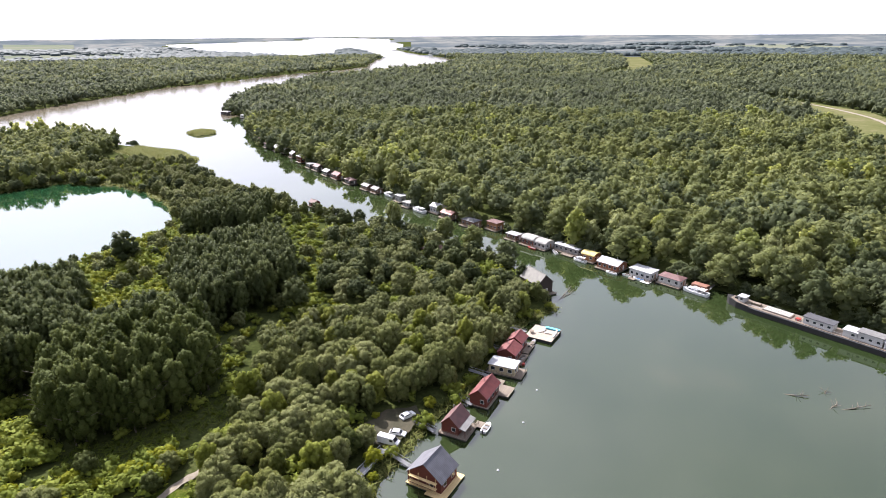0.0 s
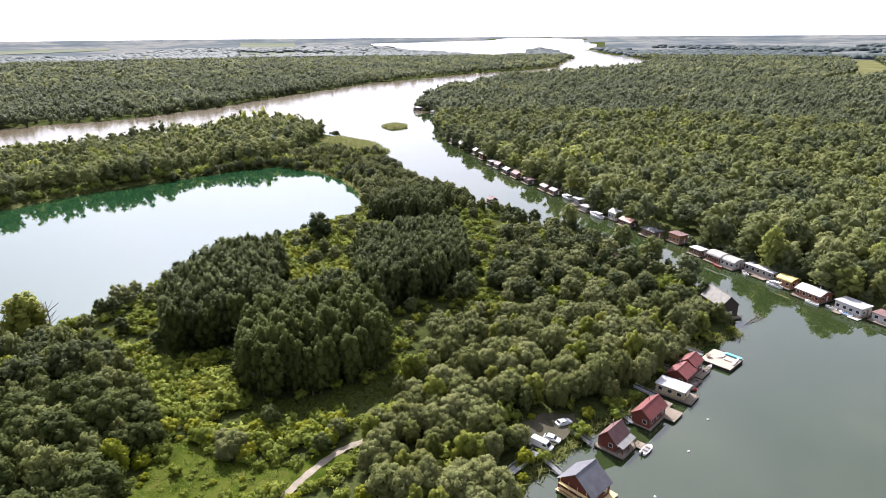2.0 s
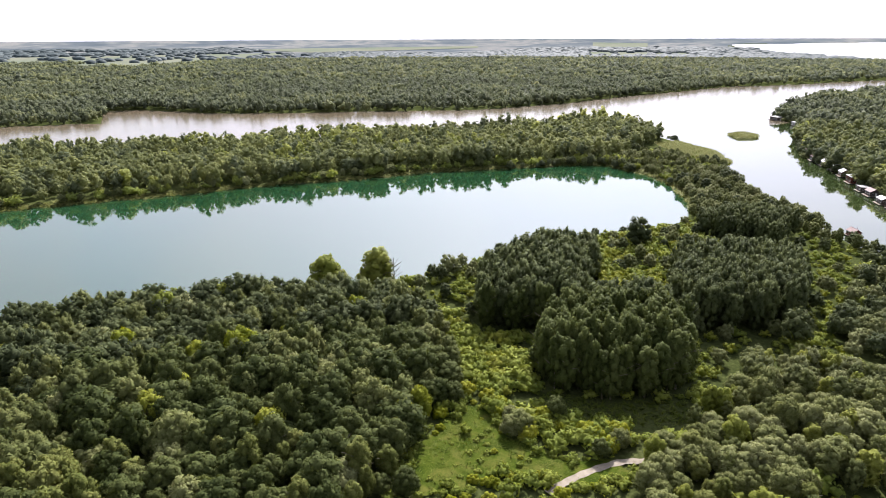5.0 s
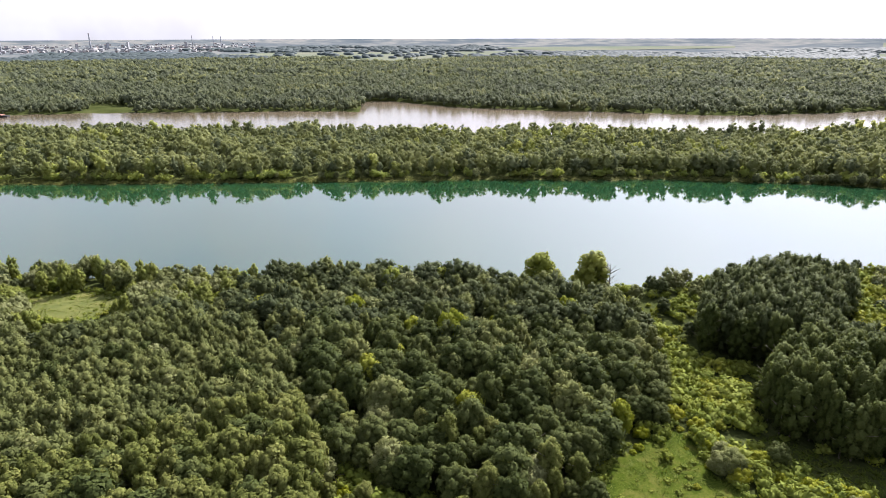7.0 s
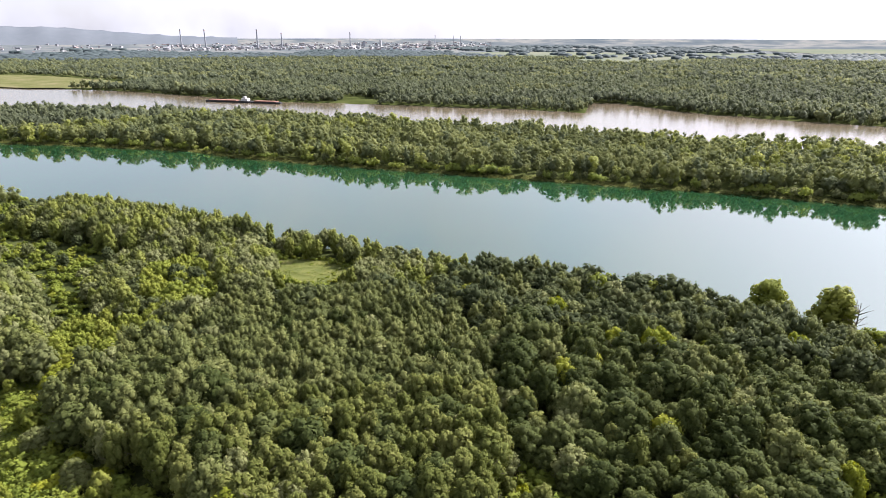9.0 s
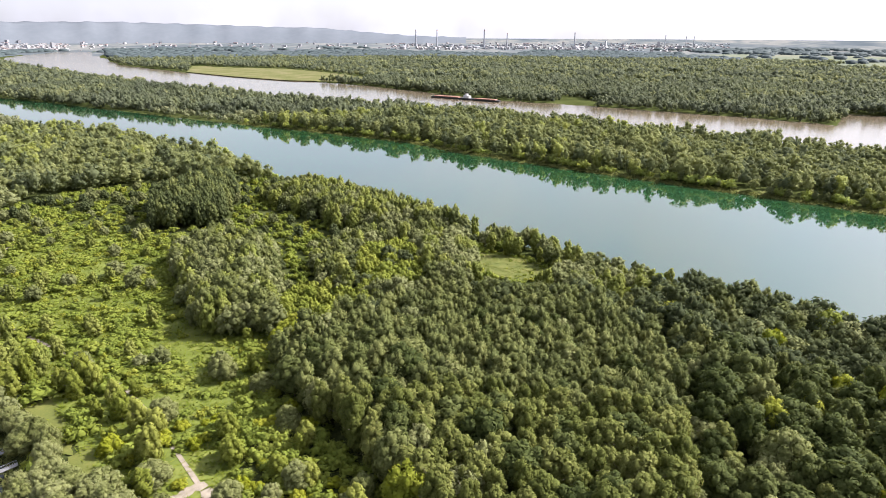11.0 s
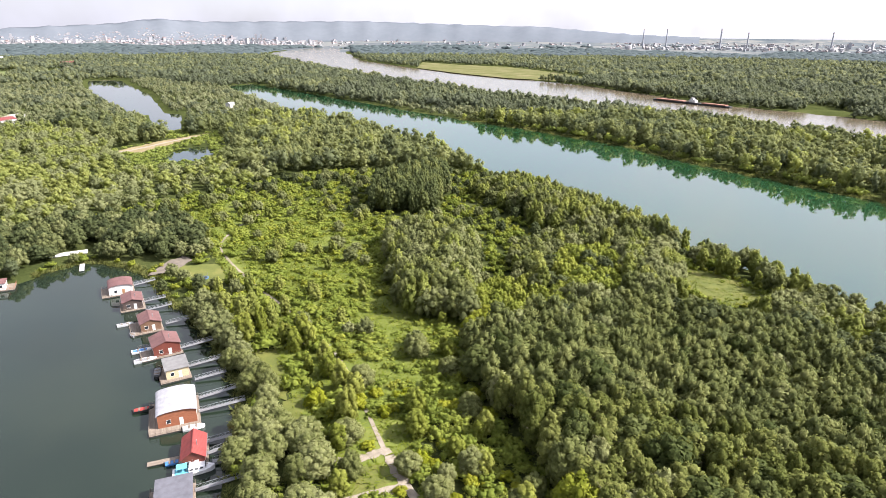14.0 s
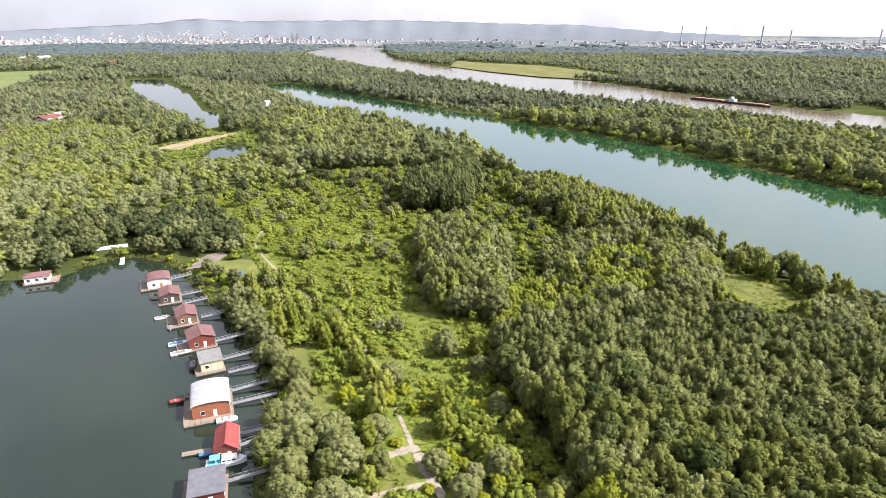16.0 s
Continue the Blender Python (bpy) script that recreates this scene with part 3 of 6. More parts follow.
OPEN = [MEADOW, SHADE, PARKING, GLADE, LAWN, APRON, REED, SLAB, SHORE_GAP, SAND, VIEW_A, VIEW_B, FIELD_W, DYKE, CLEARING, GREENS]

LOCUSTS_A = [(-210, -114), (-238, -113), (-250, -95), (-218, -78), (-196, -73), (-190, -92)]
LOCUSTS_B = [(-171, -119), (-191, -112), (-190, -93), (-178, -84), (-155, -88), (-143, -98)]
# kind mix, spacing, heights; the first region that holds a point decides
G = [(-152, 135), (-121, 116), (-107, 104), (-99, 88), (-92, 70), (-84, 52), (-97, 38), (-120, 20), (-160, 16), (-184, 10), (-205, -10), (-236, 22), (-220, 60), (-203, 90), (-184, 118)]
REGIONS = [
    ([(-128, 136), (-103, 158), (-134, 212), (-150, 205), (-154, 186), (-148, 157)], {"poplar": 1}, 4.0, (17.5, 21.5)),
    ([(-91, 122), (-75, 131), (-62, 149), (-76, 176), (-92, 184), (-107, 170), (-108, 152), (-103, 137)], {"poplar": 1}, 4.0, (17.5, 21.5)),
    ([(-87, 186), (-71, 190), (-53, 216), (-71, 260), (-92, 251), (-106, 228)], {"poplar": 1}, 4.0, (17, 21)),
    ([(-118, 285), (-88, 288), (-92, 323), (-119, 320), (-128, 290)], {"poplar": 1}, 4.6, (15, 17.5)),
    (G, {"broad": 7, "olive": 3, "willow": 0.8, "locust": 0.4}, 5.9, (9, 15.5)),
    ([(-84, 52), (-97, 38), (-120, 20), (-105, 16), (-84, 12), (-60, 40)], {"shrub": 4, "gold": 1, "olive": 1}, 4.2, (2.5, 5)),
    ([(-74, -58), (-84, -22), (-94, -34), (-102, -44), (-111, -63), (-127, -88), (-137, -95), (-128, -100), (-108, -92), (-86, -76)], {"shrub": 6, "gold": 1, "fresh": 0.5, "willow": 0.4}, 3.6, (1.2, 3.5)),
    ([(-137, -95), (-168, -88), (-193, -54), (-205, -14), (-183, 8), (-158, 15), (-124, 17), (-105, 14), (-78, 6), (-84, -22), (-94, -34), (-102, -44), (-111, -63), (-127, -88)], {"olive": 9, "willow": 0.5, "broad": 0.9}, 4.5, (11, 15.5)),
    (LOCUSTS_A, {"locust": 5, "broad": 1, "shrub": 0.5}, 4.6, (7.5, 11)),
    (LOCUSTS_B, {"locust": 5, "gold": 1, "shrub": 1}, 4.4, (5.5, 8)),
    ([(-190, -109), (-216, -129), (-258, -122), (-271, -78), (-232, -60), (-204, -54), (-184, -77)], {"willow": 3, "fresh": 1.5, "olive": 2}, 5.0, (9.5, 14)),
    ([(-146, -131), (-203, -190), (-228, -182), (-219, -148), (-155, -106)], {"willow": 2.5, "olive": 3, "fresh": 1}, 4.4, (12, 16.5)),
    ([(-233, -229), (-250, -199), (-300, -225), (-330, -250), (-300, -262), (-268, -258)], {"poplar": 3, "olive": 1}, 4.2, (15, 19)),
    ([(-262, -140), (-300, -210), (-340, -200), (-310, -118), (-286, -66), (-272, -78)], {"fresh": 2.5, "willow": 1, "olive": 2.5}, 4.7, (10.5, 15.5)),
    ([(-287, -64), (-258, -70), (-240, -26), (-226, -40), (-205, -12), (-236, 22), (-268, -20)], {"fresh": 2, "willow": 2, "olive": 1, "shrub": 1}, 5.4, (6, 12)),
    ([(-50, -85), (-62, -72), (-78, -98), (-99, -148), (-113, -194), (-96, -206), (-95, -176), (-84, -146), (-68, -114)], {"willow": 6, "shrub": 0.6}, 5.2, (6, 9.5)),
    ([(-76, -92), (-92, -88), (-122, -150), (-135, -205), (-112, -194)], {"fresh": 5, "shrub": 5, "gold": 2, "willow": 0.5}, 5.6, (6, 11)),
    (SCRUB, {"shrub": 12, "gold": 4.5, "fresh": 0.8, "willow": 0.6}, 3.3, (0.8, 2.8)),
    ([(-60, -290), (-88, -335), (-125, -332), (-165, -282), (-151, -244), (-136, -236), (-118, -246), (-114, -258), (-106, -280), (-75, -276)], {"broad": 3, "willow": 2}, 6.5, (8, 12)),
    ([(-58, 110), (-54, 131), (-56, 180), (-45, 192), (-22, 200), (20, 212), (38, 208), (26, 193), (16, 176), (8, 158), (-4, 143), (-20, 138), (-24, 118), (-18, 100), (-30, 90), (-44, 98)], {"willow": 6, "olive": 2, "fresh": 2, "shrub": 1}, 5.0, (5.5, 11)),
    ([(-48, 215), (-22, 200), (38, 210), (33, 232), (26, 250), (10, 266), (-10, 286), (-45, 308), (-60, 300), (-50, 250)], {"willow": 3, "broad": 4, "shrub": 2, "gold": 1}, 6.0, (5, 10)),
    ([(-150, 137), (-126, 131), (-121, 139), (-106, 132), (-92, 121), (-96, 104), (-108, 103), (-122, 117)], {"gold": 2, "shrub": 3}, 3.8, (2, 4.8)),
    ([(-95, 104), (-79, 113), (-70, 121), (-60, 118), (-60, 112), (-80, 100)], {"gold": 1, "shrub": 2, "willow": 1}, 3.6, (2.5, 4.5)),
    ([(-150, 205), (-128, 215), (-106, 232), (-92, 255), (-118, 285), (-140, 280), (-165, 240), (-172, 200), (-160, 190)], {"broad": 1, "shrub": 2, "gold": 2, "willow": 1}, 5.2, (3, 8)),
    ([(-103, 158), (-90, 188), (-106, 228), (-134, 212)], {"gold": 3, "shrub": 2}, 4.0, (2.5, 5.5)),
    ([(-143, 310), (-156, 343), (-187, 381), (-190, 450), (-150, 405), (-105, 362), (-76, 332), (-45, 310), (-90, 325), (-118, 322)], {"willow": 3, "olive": 3, "broad": 1}, 6.0, (5, 9)),
    ([(-187, 381), (-225, 404), (-262, 412), (-262, 470), (-235, 480), (-190, 452)], {"shrub": 2, "olive": 3, "willow": 2}, 6.0, (4, 8)),
]
PENINSULA = [(-290, -330), (-372, -193), (-302, -66), (-243, 62), (-212, 120), (-200, 165), (-180, 275), (-165, 312), (-190, 385), (-262, 420), (-280, 545), (-180, 470), (-50, 320), (60, 210), (0, 110), (-25, 0), (-60, -110), (-110, -250), (-60, -290), (-150, -340)]
NEAR_TREE_R = 190.0
rg0 = np.random.default_rng(7)
taken = np.zeros(0)
buckets = {}
objects = []
done = []
for ri, (poly, mix, step, (h0, h1)) in enumerate(REGIONS):
    q = np.asarray(poly, float)
    x, y = jitter(q[:, 0].min(), q[:, 0].max(), q[:, 1].min(), q[:, 1].max(), step, 30 + ri)
    ok = inside(poly, x, y) & (shore(x, y) > 1.5)
    for p in OPEN[:8] + TRODDEN:
        ok &= ~inside(p, x, y)
    for p in PATHS:
        ok &= edge(p, x, y, False) > (0.7 if p is PATHS[2] else 1.6)
    for p in done:
        ok &= ~inside(p, x, y)
    done.append(poly)
    kinds, wts = list(mix), np.array(list(mix.values()), float)
    for px, py in zip(x[ok], y[ok]):
        k = kinds[rg0.choice(len(kinds), p=wts / wts.sum())]
        grow = float(np.clip(0.5 + 0.38 * wave2(px, py, 0.075, ri) + rg0.normal() * 0.26, 0, 1))
        h = h0 + (h1 - h0) * grow
        if h0 > 7 and h0 != 11:
            # a stand is lower towards its edge
            low = 0.86 if k == "poplar" else 0.74
            h *= low + (1 - low) * min(1.0, float(edge(poly, np.array([px]), np.array([py]))[0]) / 9)
        if poly is SCRUB and wave2(px, py, 0.13, 3) + 0.5 * rg0.normal() < -0.15:
            continue
        if k in ("shrub", "gold") and h > 5:
            h = rg0.uniform(2.5, 5)
        elif k not in ("shrub", "gold") and h < 4:
            h = rg0.uniform(4.5, 8)
        objects.append((px, py, k, h, rg0.uniform(0.8, 1.5) * (1.25 if poly is SCRUB and h < 3 else 1) if k in ("broad", "shrub") else rg0.uniform(0.8, 1.3)))
# trees that stand alone
objects += [(-97, -39, "locust", 11, 1.3), (-88, -66, "willow", 6, 0.8), (-52, 200, "broad", 13, 1.25), (-30, 233, "broad", 13, 1.2), (-137, 250, "broad", 15, 1.25), (-172, 163, "willow", 10, 1.0), (-120, 12, "dry", 11, 1.0), (-91.5, 92, "shrub", 3.0, 0.6), (-44, 222, "gold", 5, 1.2), (-38, 228, "gold", 5, 1.2), (-180, -300, "olive", 10, 1)]
# clumps of herbs in the meadow and the glade
for poly in (MEADOW, GLADE):
    q = np.asarray(poly, float)
    x, y = jitter(q[:, 0].min() - 2, q[:, 0].max() + 2, q[:, 1].min() - 2, q[:, 1].max() + 2, 3.0, 71)
    d = np.where(inside(poly, x, y), 1, -1) * edge(poly, x, y)
    for px, py, e in zip(x, y, d):
        if -2 < e < 2.0 or (e > 0 and rg0.random() < 0.3):
            if min(float(edge(p, np.array([px]), np.array([py]), False)[0]) for p in PATHS) > 1.8:
                objects.append((px, py, "shrub" if rg0.random() < 0.8 else "gold", rg0.uniform(0.5, 1.1) + (rg0.uniform(0, 1.6) if e < 2 else 0), 0.9))
# rough growth everywhere else on the peninsula
x, y = jitter(-345, 60, -340, 480, 4.6, 99)
ok = inside(PENINSULA, x, y) & (shore(x, y) > 0.8)
for p in OPEN[:6] + TRODDEN + done:
    ok &= ~inside(p, x, y)
for p in PATHS:
    ok &= edge(p, x, y, False) > 2.0
for px, py in zip(x[ok], y[ok]):
    u = rg0.random()
    if u < 0.75:
        objects.append((px, py, "shrub" if rg0.random() < 0.75 else "gold", rg0.uniform(1.2, 3.5), 1.0))
    elif u < 0.85:
        objects.append((px, py, "broad" if u < 0.8 else "willow", rg0.uniform(5, 8), 1.0))
singles = sorted(objects, key=lambda o: math.hypot(o[0], o[1]) - (60 if o[2] not in ("shrub", "gold") else 0))
count = {}
for o in singles:
    r = math.hypot(o[0], o[1])
    c = count.get(o[2], 0)
    if r < 70:
        continue
    if r < NEAR_TREE_R and c < (120 if o[2] in ("shrub", "gold") else 180):
        count[o[2]] = c + 1
        plant(*o)
    else:
        buckets.setdefault(o[2], []).append(o)
for px, py, h, w in ((-197, 120, 17.0, 1.8), (-193, 124, 11.0, 1.4), (-184, 136, 16.0, 1.9), (-187, 132, 10.0, 1.4)):
    plant(px, py, "fresh", h, w)
bare = new("bare_tree")
o = new("trunk", trunk_mesh("trunk", 15.0, 0.26, 16, 77))
o.parent = bare
bare.location = (-179.5, 140.5, ground_z(-179.5, 140.5))
tagged(bare, "leafless grey tree with spreading bare branches by the lake", "tree")
MASS_NAME = {"poplar": "poplar_woods", "broad": "broadleaf_woods", "olive": "young_poplar_woods", "willow": "willow_woods", "fresh": "sapling_woods", "locust": "locust_woods", "shrub": "shrub_thicket", "gold": "shrub_thicket", "dry": "dry_trees"}
MASS_LABEL = {"poplar": "stand of dark-green poplars", "broad": "stand of dark-green broadleaf trees", "olive": "stand of olive-green young poplars",
              "willow": "stand of silvery willows", "fresh": "stand of light green young poplars", "locust": "stand of yellow-green locust trees", "shrub": "thicket of bright green shrubs", "gold": "thicket of yellow-green shrubs", "dry": "brown dry trees"}
for k, lst in buckets.items():
    a = np.array([(o[0], o[1], o[3], o[4]) for o in lst])
    kz = a[:, 2] / FORM[k][1]
    mass(MASS_NAME[k], MID[k], a[:, 0], a[:, 1], height(a[:, 0], a[:, 1]), kz ** 0.7 * a[:, 3], kz, LEAF_M[k], MASS_LABEL[k], 5)

# ---- woods of the island, the right bank and the far banks ----
def woods(x, y, h0, h1, lod, seed, mixes, label, spread=1.0):
    rg = np.random.default_rng(seed)
    z = height(x, y)
    grp = wave2(x, y, 0.021, seed % 7) * 0.5 + 0.5
    pick = np.clip(0.55 * grp + 0.45 * rg.random(len(x)), 0, 0.999)
    tall = rg.uniform(h0, h1, len(x)) * (0.86 + 0.20 * wave2(x, y, 0.06, 2) + 0.16 * wave2(x, y, 0.018, 4))
    tint = np.clip(0.46 + 0.30 * wave2(x, y, 0.028, 6) + 0.26 * wave2(x, y, 0.008, 3) + rg.normal(size=len(x)) * 0.24, 0, 1)
    edges = np.cumsum([m for _, m in mixes])
    edges = edges / edges[-1]
    idx = np.searchsorted(edges, pick)
    for i, (k, _) in enumerate(mixes):
        s = idx == i
        if lod in ("mid", "mid2"):
            kz = tall[s] / FORM[k][1]
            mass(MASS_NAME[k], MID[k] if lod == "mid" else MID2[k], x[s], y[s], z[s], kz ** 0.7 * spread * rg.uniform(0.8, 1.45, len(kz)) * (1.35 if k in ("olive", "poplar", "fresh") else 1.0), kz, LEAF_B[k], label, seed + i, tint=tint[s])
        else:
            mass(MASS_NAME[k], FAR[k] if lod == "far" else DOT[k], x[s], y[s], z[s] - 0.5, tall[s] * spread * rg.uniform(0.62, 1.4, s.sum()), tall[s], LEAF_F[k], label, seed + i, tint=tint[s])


def free(x, y):
    ok = shore(x, y) > 0.6
    ok &= ~inside(PENINSULA, x, y)
    for p in (POND_A, POND_B, POND_C):
        ok &= edge(p, x, y) > 9
    for p in OPEN[6:] + [ISLET] + done:
        ok &= ~inside(p, x, y)
    for p in PATHS:
        ok &= edge(p, x, y, False) > 3
    return ok


def seen(x, y):
    """Within the arc over which the camera turns, with a margin."""
    a = np.degrees(np.arctan2(-x, y))
    return (a > -41) & (a < 172)


x, y = jitter(-760, 560, -760, 760, 9.0, 11)
r = np.hypot(x, y)
ok = (r > 150) & (r < 720) & seen(x, y)
x, y = x[ok], y[ok]
ok = free(x, y)
x, y = x[ok], y[ok]
isle = x < -250
ok = ~(isle & (shore(x, y) < 6.5)) & ~((x > -250) & (y > 150))
x, y, isle = x[ok], y[ok], isle[ok]
rest = ~isle
near = np.hypot(x, y) < 260
# the right bank's older trees stand wider apart
rx, ry = jitter(-260, 560, 140, 760, 10.6, 17)
ok = (np.hypot(rx, ry) < 720) & (rx > -250) & (ry > 150) & seen(rx, ry)
rx, ry = rx[ok], ry[ok]
ok = free(rx, ry)
rx, ry = rx[ok], ry[ok]
rnear = np.hypot(rx, ry) < 300
for lod, sel, sd in (("mid", near, 0), ("mid2", ~near, 40)):
    k = rnear if lod == "mid" else ~rnear
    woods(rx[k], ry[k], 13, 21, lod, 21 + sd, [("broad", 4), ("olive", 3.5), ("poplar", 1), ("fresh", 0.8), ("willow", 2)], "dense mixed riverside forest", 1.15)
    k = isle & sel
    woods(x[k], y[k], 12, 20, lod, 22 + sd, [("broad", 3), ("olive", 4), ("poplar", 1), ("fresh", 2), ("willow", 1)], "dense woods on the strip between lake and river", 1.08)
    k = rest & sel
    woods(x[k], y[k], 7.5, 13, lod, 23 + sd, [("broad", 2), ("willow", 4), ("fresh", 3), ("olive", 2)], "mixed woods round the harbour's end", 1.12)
x, y = jitter(-1500, 1500, -1500, 1600, 11.6, 12)
r = np.hypot(x, y)
ok = (r >= 720) & (r < 1350) & seen(x, y)
x, y = x[ok], y[ok]
ok = free(x, y)
low = (y < -250) & (x > -640) & ok
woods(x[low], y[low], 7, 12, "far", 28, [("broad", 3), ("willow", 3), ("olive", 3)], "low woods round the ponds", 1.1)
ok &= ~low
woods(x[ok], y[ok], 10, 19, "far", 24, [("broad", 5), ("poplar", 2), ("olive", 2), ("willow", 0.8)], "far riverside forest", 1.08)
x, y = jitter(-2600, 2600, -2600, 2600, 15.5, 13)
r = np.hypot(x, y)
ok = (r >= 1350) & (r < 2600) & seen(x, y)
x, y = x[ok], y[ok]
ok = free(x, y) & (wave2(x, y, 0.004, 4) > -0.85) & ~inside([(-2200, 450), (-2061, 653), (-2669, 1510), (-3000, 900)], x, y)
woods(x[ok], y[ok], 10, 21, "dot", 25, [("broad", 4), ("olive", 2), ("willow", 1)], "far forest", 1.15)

x, y = jitter(-355, -200, -605, -390, 5.2, 16)
ok = (inside(VIEW_A, x, y) | inside(VIEW_B, x, y)) & ~inside(SAND, x, y) & (shore(x, y) > 1)
woods(x[ok], y[ok], 1.2, 3.0, "mid", 29, [("shrub", 3), ("willow", 1)], "low scrub round the ponds", 1.2)

# ---- bushes and willows that lean over the water's edge ----
x, y = jitter(-300, 240, 100, 800, 4.2, 14)
d = shore(x, y)
ok = (d > -0.6) & (d < 3.2) & (x > -300) & ~inside(PENINSULA, x, y) & (edge(ISLET, x, y) > 12) & ~inside(ISLET, x, y) & ~inside(REED, x, y) & seen(x, y) & (y > 120)
woods(x[ok], y[ok], 4, 8, "mid", 26, [("willow", 2), ("broad", 3), ("olive", 2)], "bushes and willows along the water's edge", 0.95)
x, y = jitter(-700, -130, -420, 420, 5.5, 15)
d = shore(x, y)
ok = (d > 4.5) & (d < 9) & (x < -230) & ~inside(PENINSULA, x, y) & seen(x, y)
woods(x[ok], y[ok], 3, 8, "mid", 27, [("willow", 2), ("shrub", 2), ("olive", 2)], "bushes along the lake's far shore", 0.95)


# ---- building kit ----
def part(name, bm, mat, parent, label="", bevel=0.0):
    if bevel:
        bmesh.ops.bevel(bm, geom=bm.edges[:], offset=bevel, segments=1, affect="EDGES", clamp_overlap=True)
    bmesh.ops.recalc_face_normals(bm, faces=bm.faces)
    me = bpy.data.meshes.new(name)
    bm.to_mesh(me)
    bm.free()
    me.materials.append(mat)
    ob = new(name, me)
    ob.parent = parent
    if label:
        ob["label"] = label
    return ob


def box(bm, x0, x1, y0, y1, z0, z1):
    vs = [bm.verts.new((x, y, z)) for z in (z0, z1) for x, y in ((x0, y0), (x1, y0), (x1, y1), (x0, y1))]
    for f in ((3, 2, 1, 0), (4, 5, 6, 7), (0, 1, 5, 4), (1, 2, 6, 5), (2, 3, 7, 6), (3, 0, 4, 7)):
        bm.faces.new([vs[i] for i in f])
    return bm


def boxes(*rows):
    bm = bmesh.new()
    for row in rows:
        box(bm, *row)
    return bm


def prism(bm, prof, x0, x1):
    """A profile of (y, z) drawn out along x."""
    a = [bm.verts.new((x0, y, z)) for y, z in prof]
    b = [bm.verts.new((x1, y, z)) for y, z in prof]
    n = len(prof)
    bm.faces.new(a[::-1])
    bm.faces.new(b)
    for i in range(n):
        bm.faces.new((a[i], a[(i + 1) % n], b[(i + 1) % n], b[i]))
    return bm


def rod(bm, a, b, r, n=6):
    a, b = Vector(a), Vector(b)
    q = (b - a).to_track_quat("Z", "Y")
    lo = [bm.verts.new(a + q @ Vector((math.cos(6.2832 * i / n) * r, math.sin(6.2832 * i / n) * r, 0))) for i in range(n)]
    hi = [bm.verts.new(b + q @ Vector((math.cos(6.2832 * i / n) * r, math.sin(6.2832 * i / n) * r, 0))) for i in range(n)]
    bm.faces.new(lo[::-1])
    bm.faces.new(hi)
    for i in range(n):
        bm.faces.new((lo[i], lo[(i + 1) % n], hi[(i + 1) % n], hi[i]))
    return bm


def thing(name, x, y, z, rot, label, category, group=""):
    e = new(name)
    e.matrix_basis = pose(x, y, z, 0, 0, rot)
    return tagged(e, label, category, group)


def loft(rings):
    """A skin over closed rings of equal count."""
    bm = bmesh.new()
    vs = [[bm.verts.new(p) for p in ring] for ring in rings]
    n = len(vs[0])
    for lo, hi in zip(vs, vs[1:]):
        for i in range(n):
            bm.faces.new((lo[i], lo[(i + 1) % n], hi[(i + 1) % n], hi[i]))
    bm.faces.new(vs[0][::-1])
    bm.faces.new(vs[-1])
    return bm


def seam_mat(name, col, rough=0.68, pitch=0.45, metal=0.0):
    """Sheet roofing with upright seams every so often, streaked by weather."""
    m, t, out = base_mat(name)
    co = t.nodes.new("ShaderNodeTexCoord")
    w = node(t, "ShaderNodeTexWave", Scale=0.314 / pitch, Distortion=0.0)
    w.wave_type, w.bands_direction, w.wave_profile = "BANDS", "X", "SIN"
    t.links.new(co.outputs["Object"], w.inputs["Vector"])
    a = node(t, "ShaderNodeTexNoise", Scale=0.6, Detail=6.0)
    t.links.new(co.outputs["Object"], a.inputs["Vector"])
    r = ramp(t, [(0.3, tuple(c * 0.72 for c in col)), (0.55, col), (0.75, tuple(min(1, c * 1.18) for c in col))])
    t.links.new(a.outputs["Fac"], r.inputs["Fac"])
    p = node(t, "ShaderNodeBsdfPrincipled", Roughness=rough, Metallic=metal)
    b = node(t, "ShaderNodeBump", Strength=0.5, Distance=0.04)
    t.links.new(w.outputs["Fac"], b.inputs["Height"])
    t.links.new(b.outputs["Normal"], p.inputs["Normal"])
    t.links.new(r.outputs["Color"], p.inputs["Base Color"])
    t.links.new(p.outputs[0], out.inputs["Surface"])
    return m


ROOF = {k: seam_mat("roof_" + k, c) for k, c in {
    "grey": (0.10, 0.10, 0.115), "red": (0.145, 0.030, 0.027), "brightred": (0.21, 0.034, 0.028), "brown": (0.125, 0.060, 0.055), "white": (0.37, 0.37, 0.38),
    "pale": (0.26, 0.25, 0.23), "taupe": (0.15, 0.14, 0.12), "silver": (0.27, 0.27, 0.285), "yellow": (0.62, 0.50, 0.17), "darkgrey": (0.065, 0.065, 0.072), "pink": (0.48, 0.26, 0.22), "mid": (0.15, 0.147, 0.142), "rust": (0.24, 0.11, 0.07)}.items()}
WALL = {k: rough_mat("wall_" + k, [tuple(x * 0.75 for x in c), c, tuple(min(1, x * 1.2) for x in c)], 0.7, 0.8, 8.0, 0.25, stretch=(1, 1, 6)) for k, c in {
    "redwood": (0.115, 0.030, 0.019), "wood": (0.26, 0.13, 0.06), "dark": (0.055, 0.040, 0.034), "white": (0.44, 0.43, 0.42), "cream": (0.42, 0.35, 0.22), "grey": (0.26, 0.25, 0.24),
    "brown": (0.13, 0.075, 0.045), "orange": (0.215, 0.080, 0.040)}.items()}
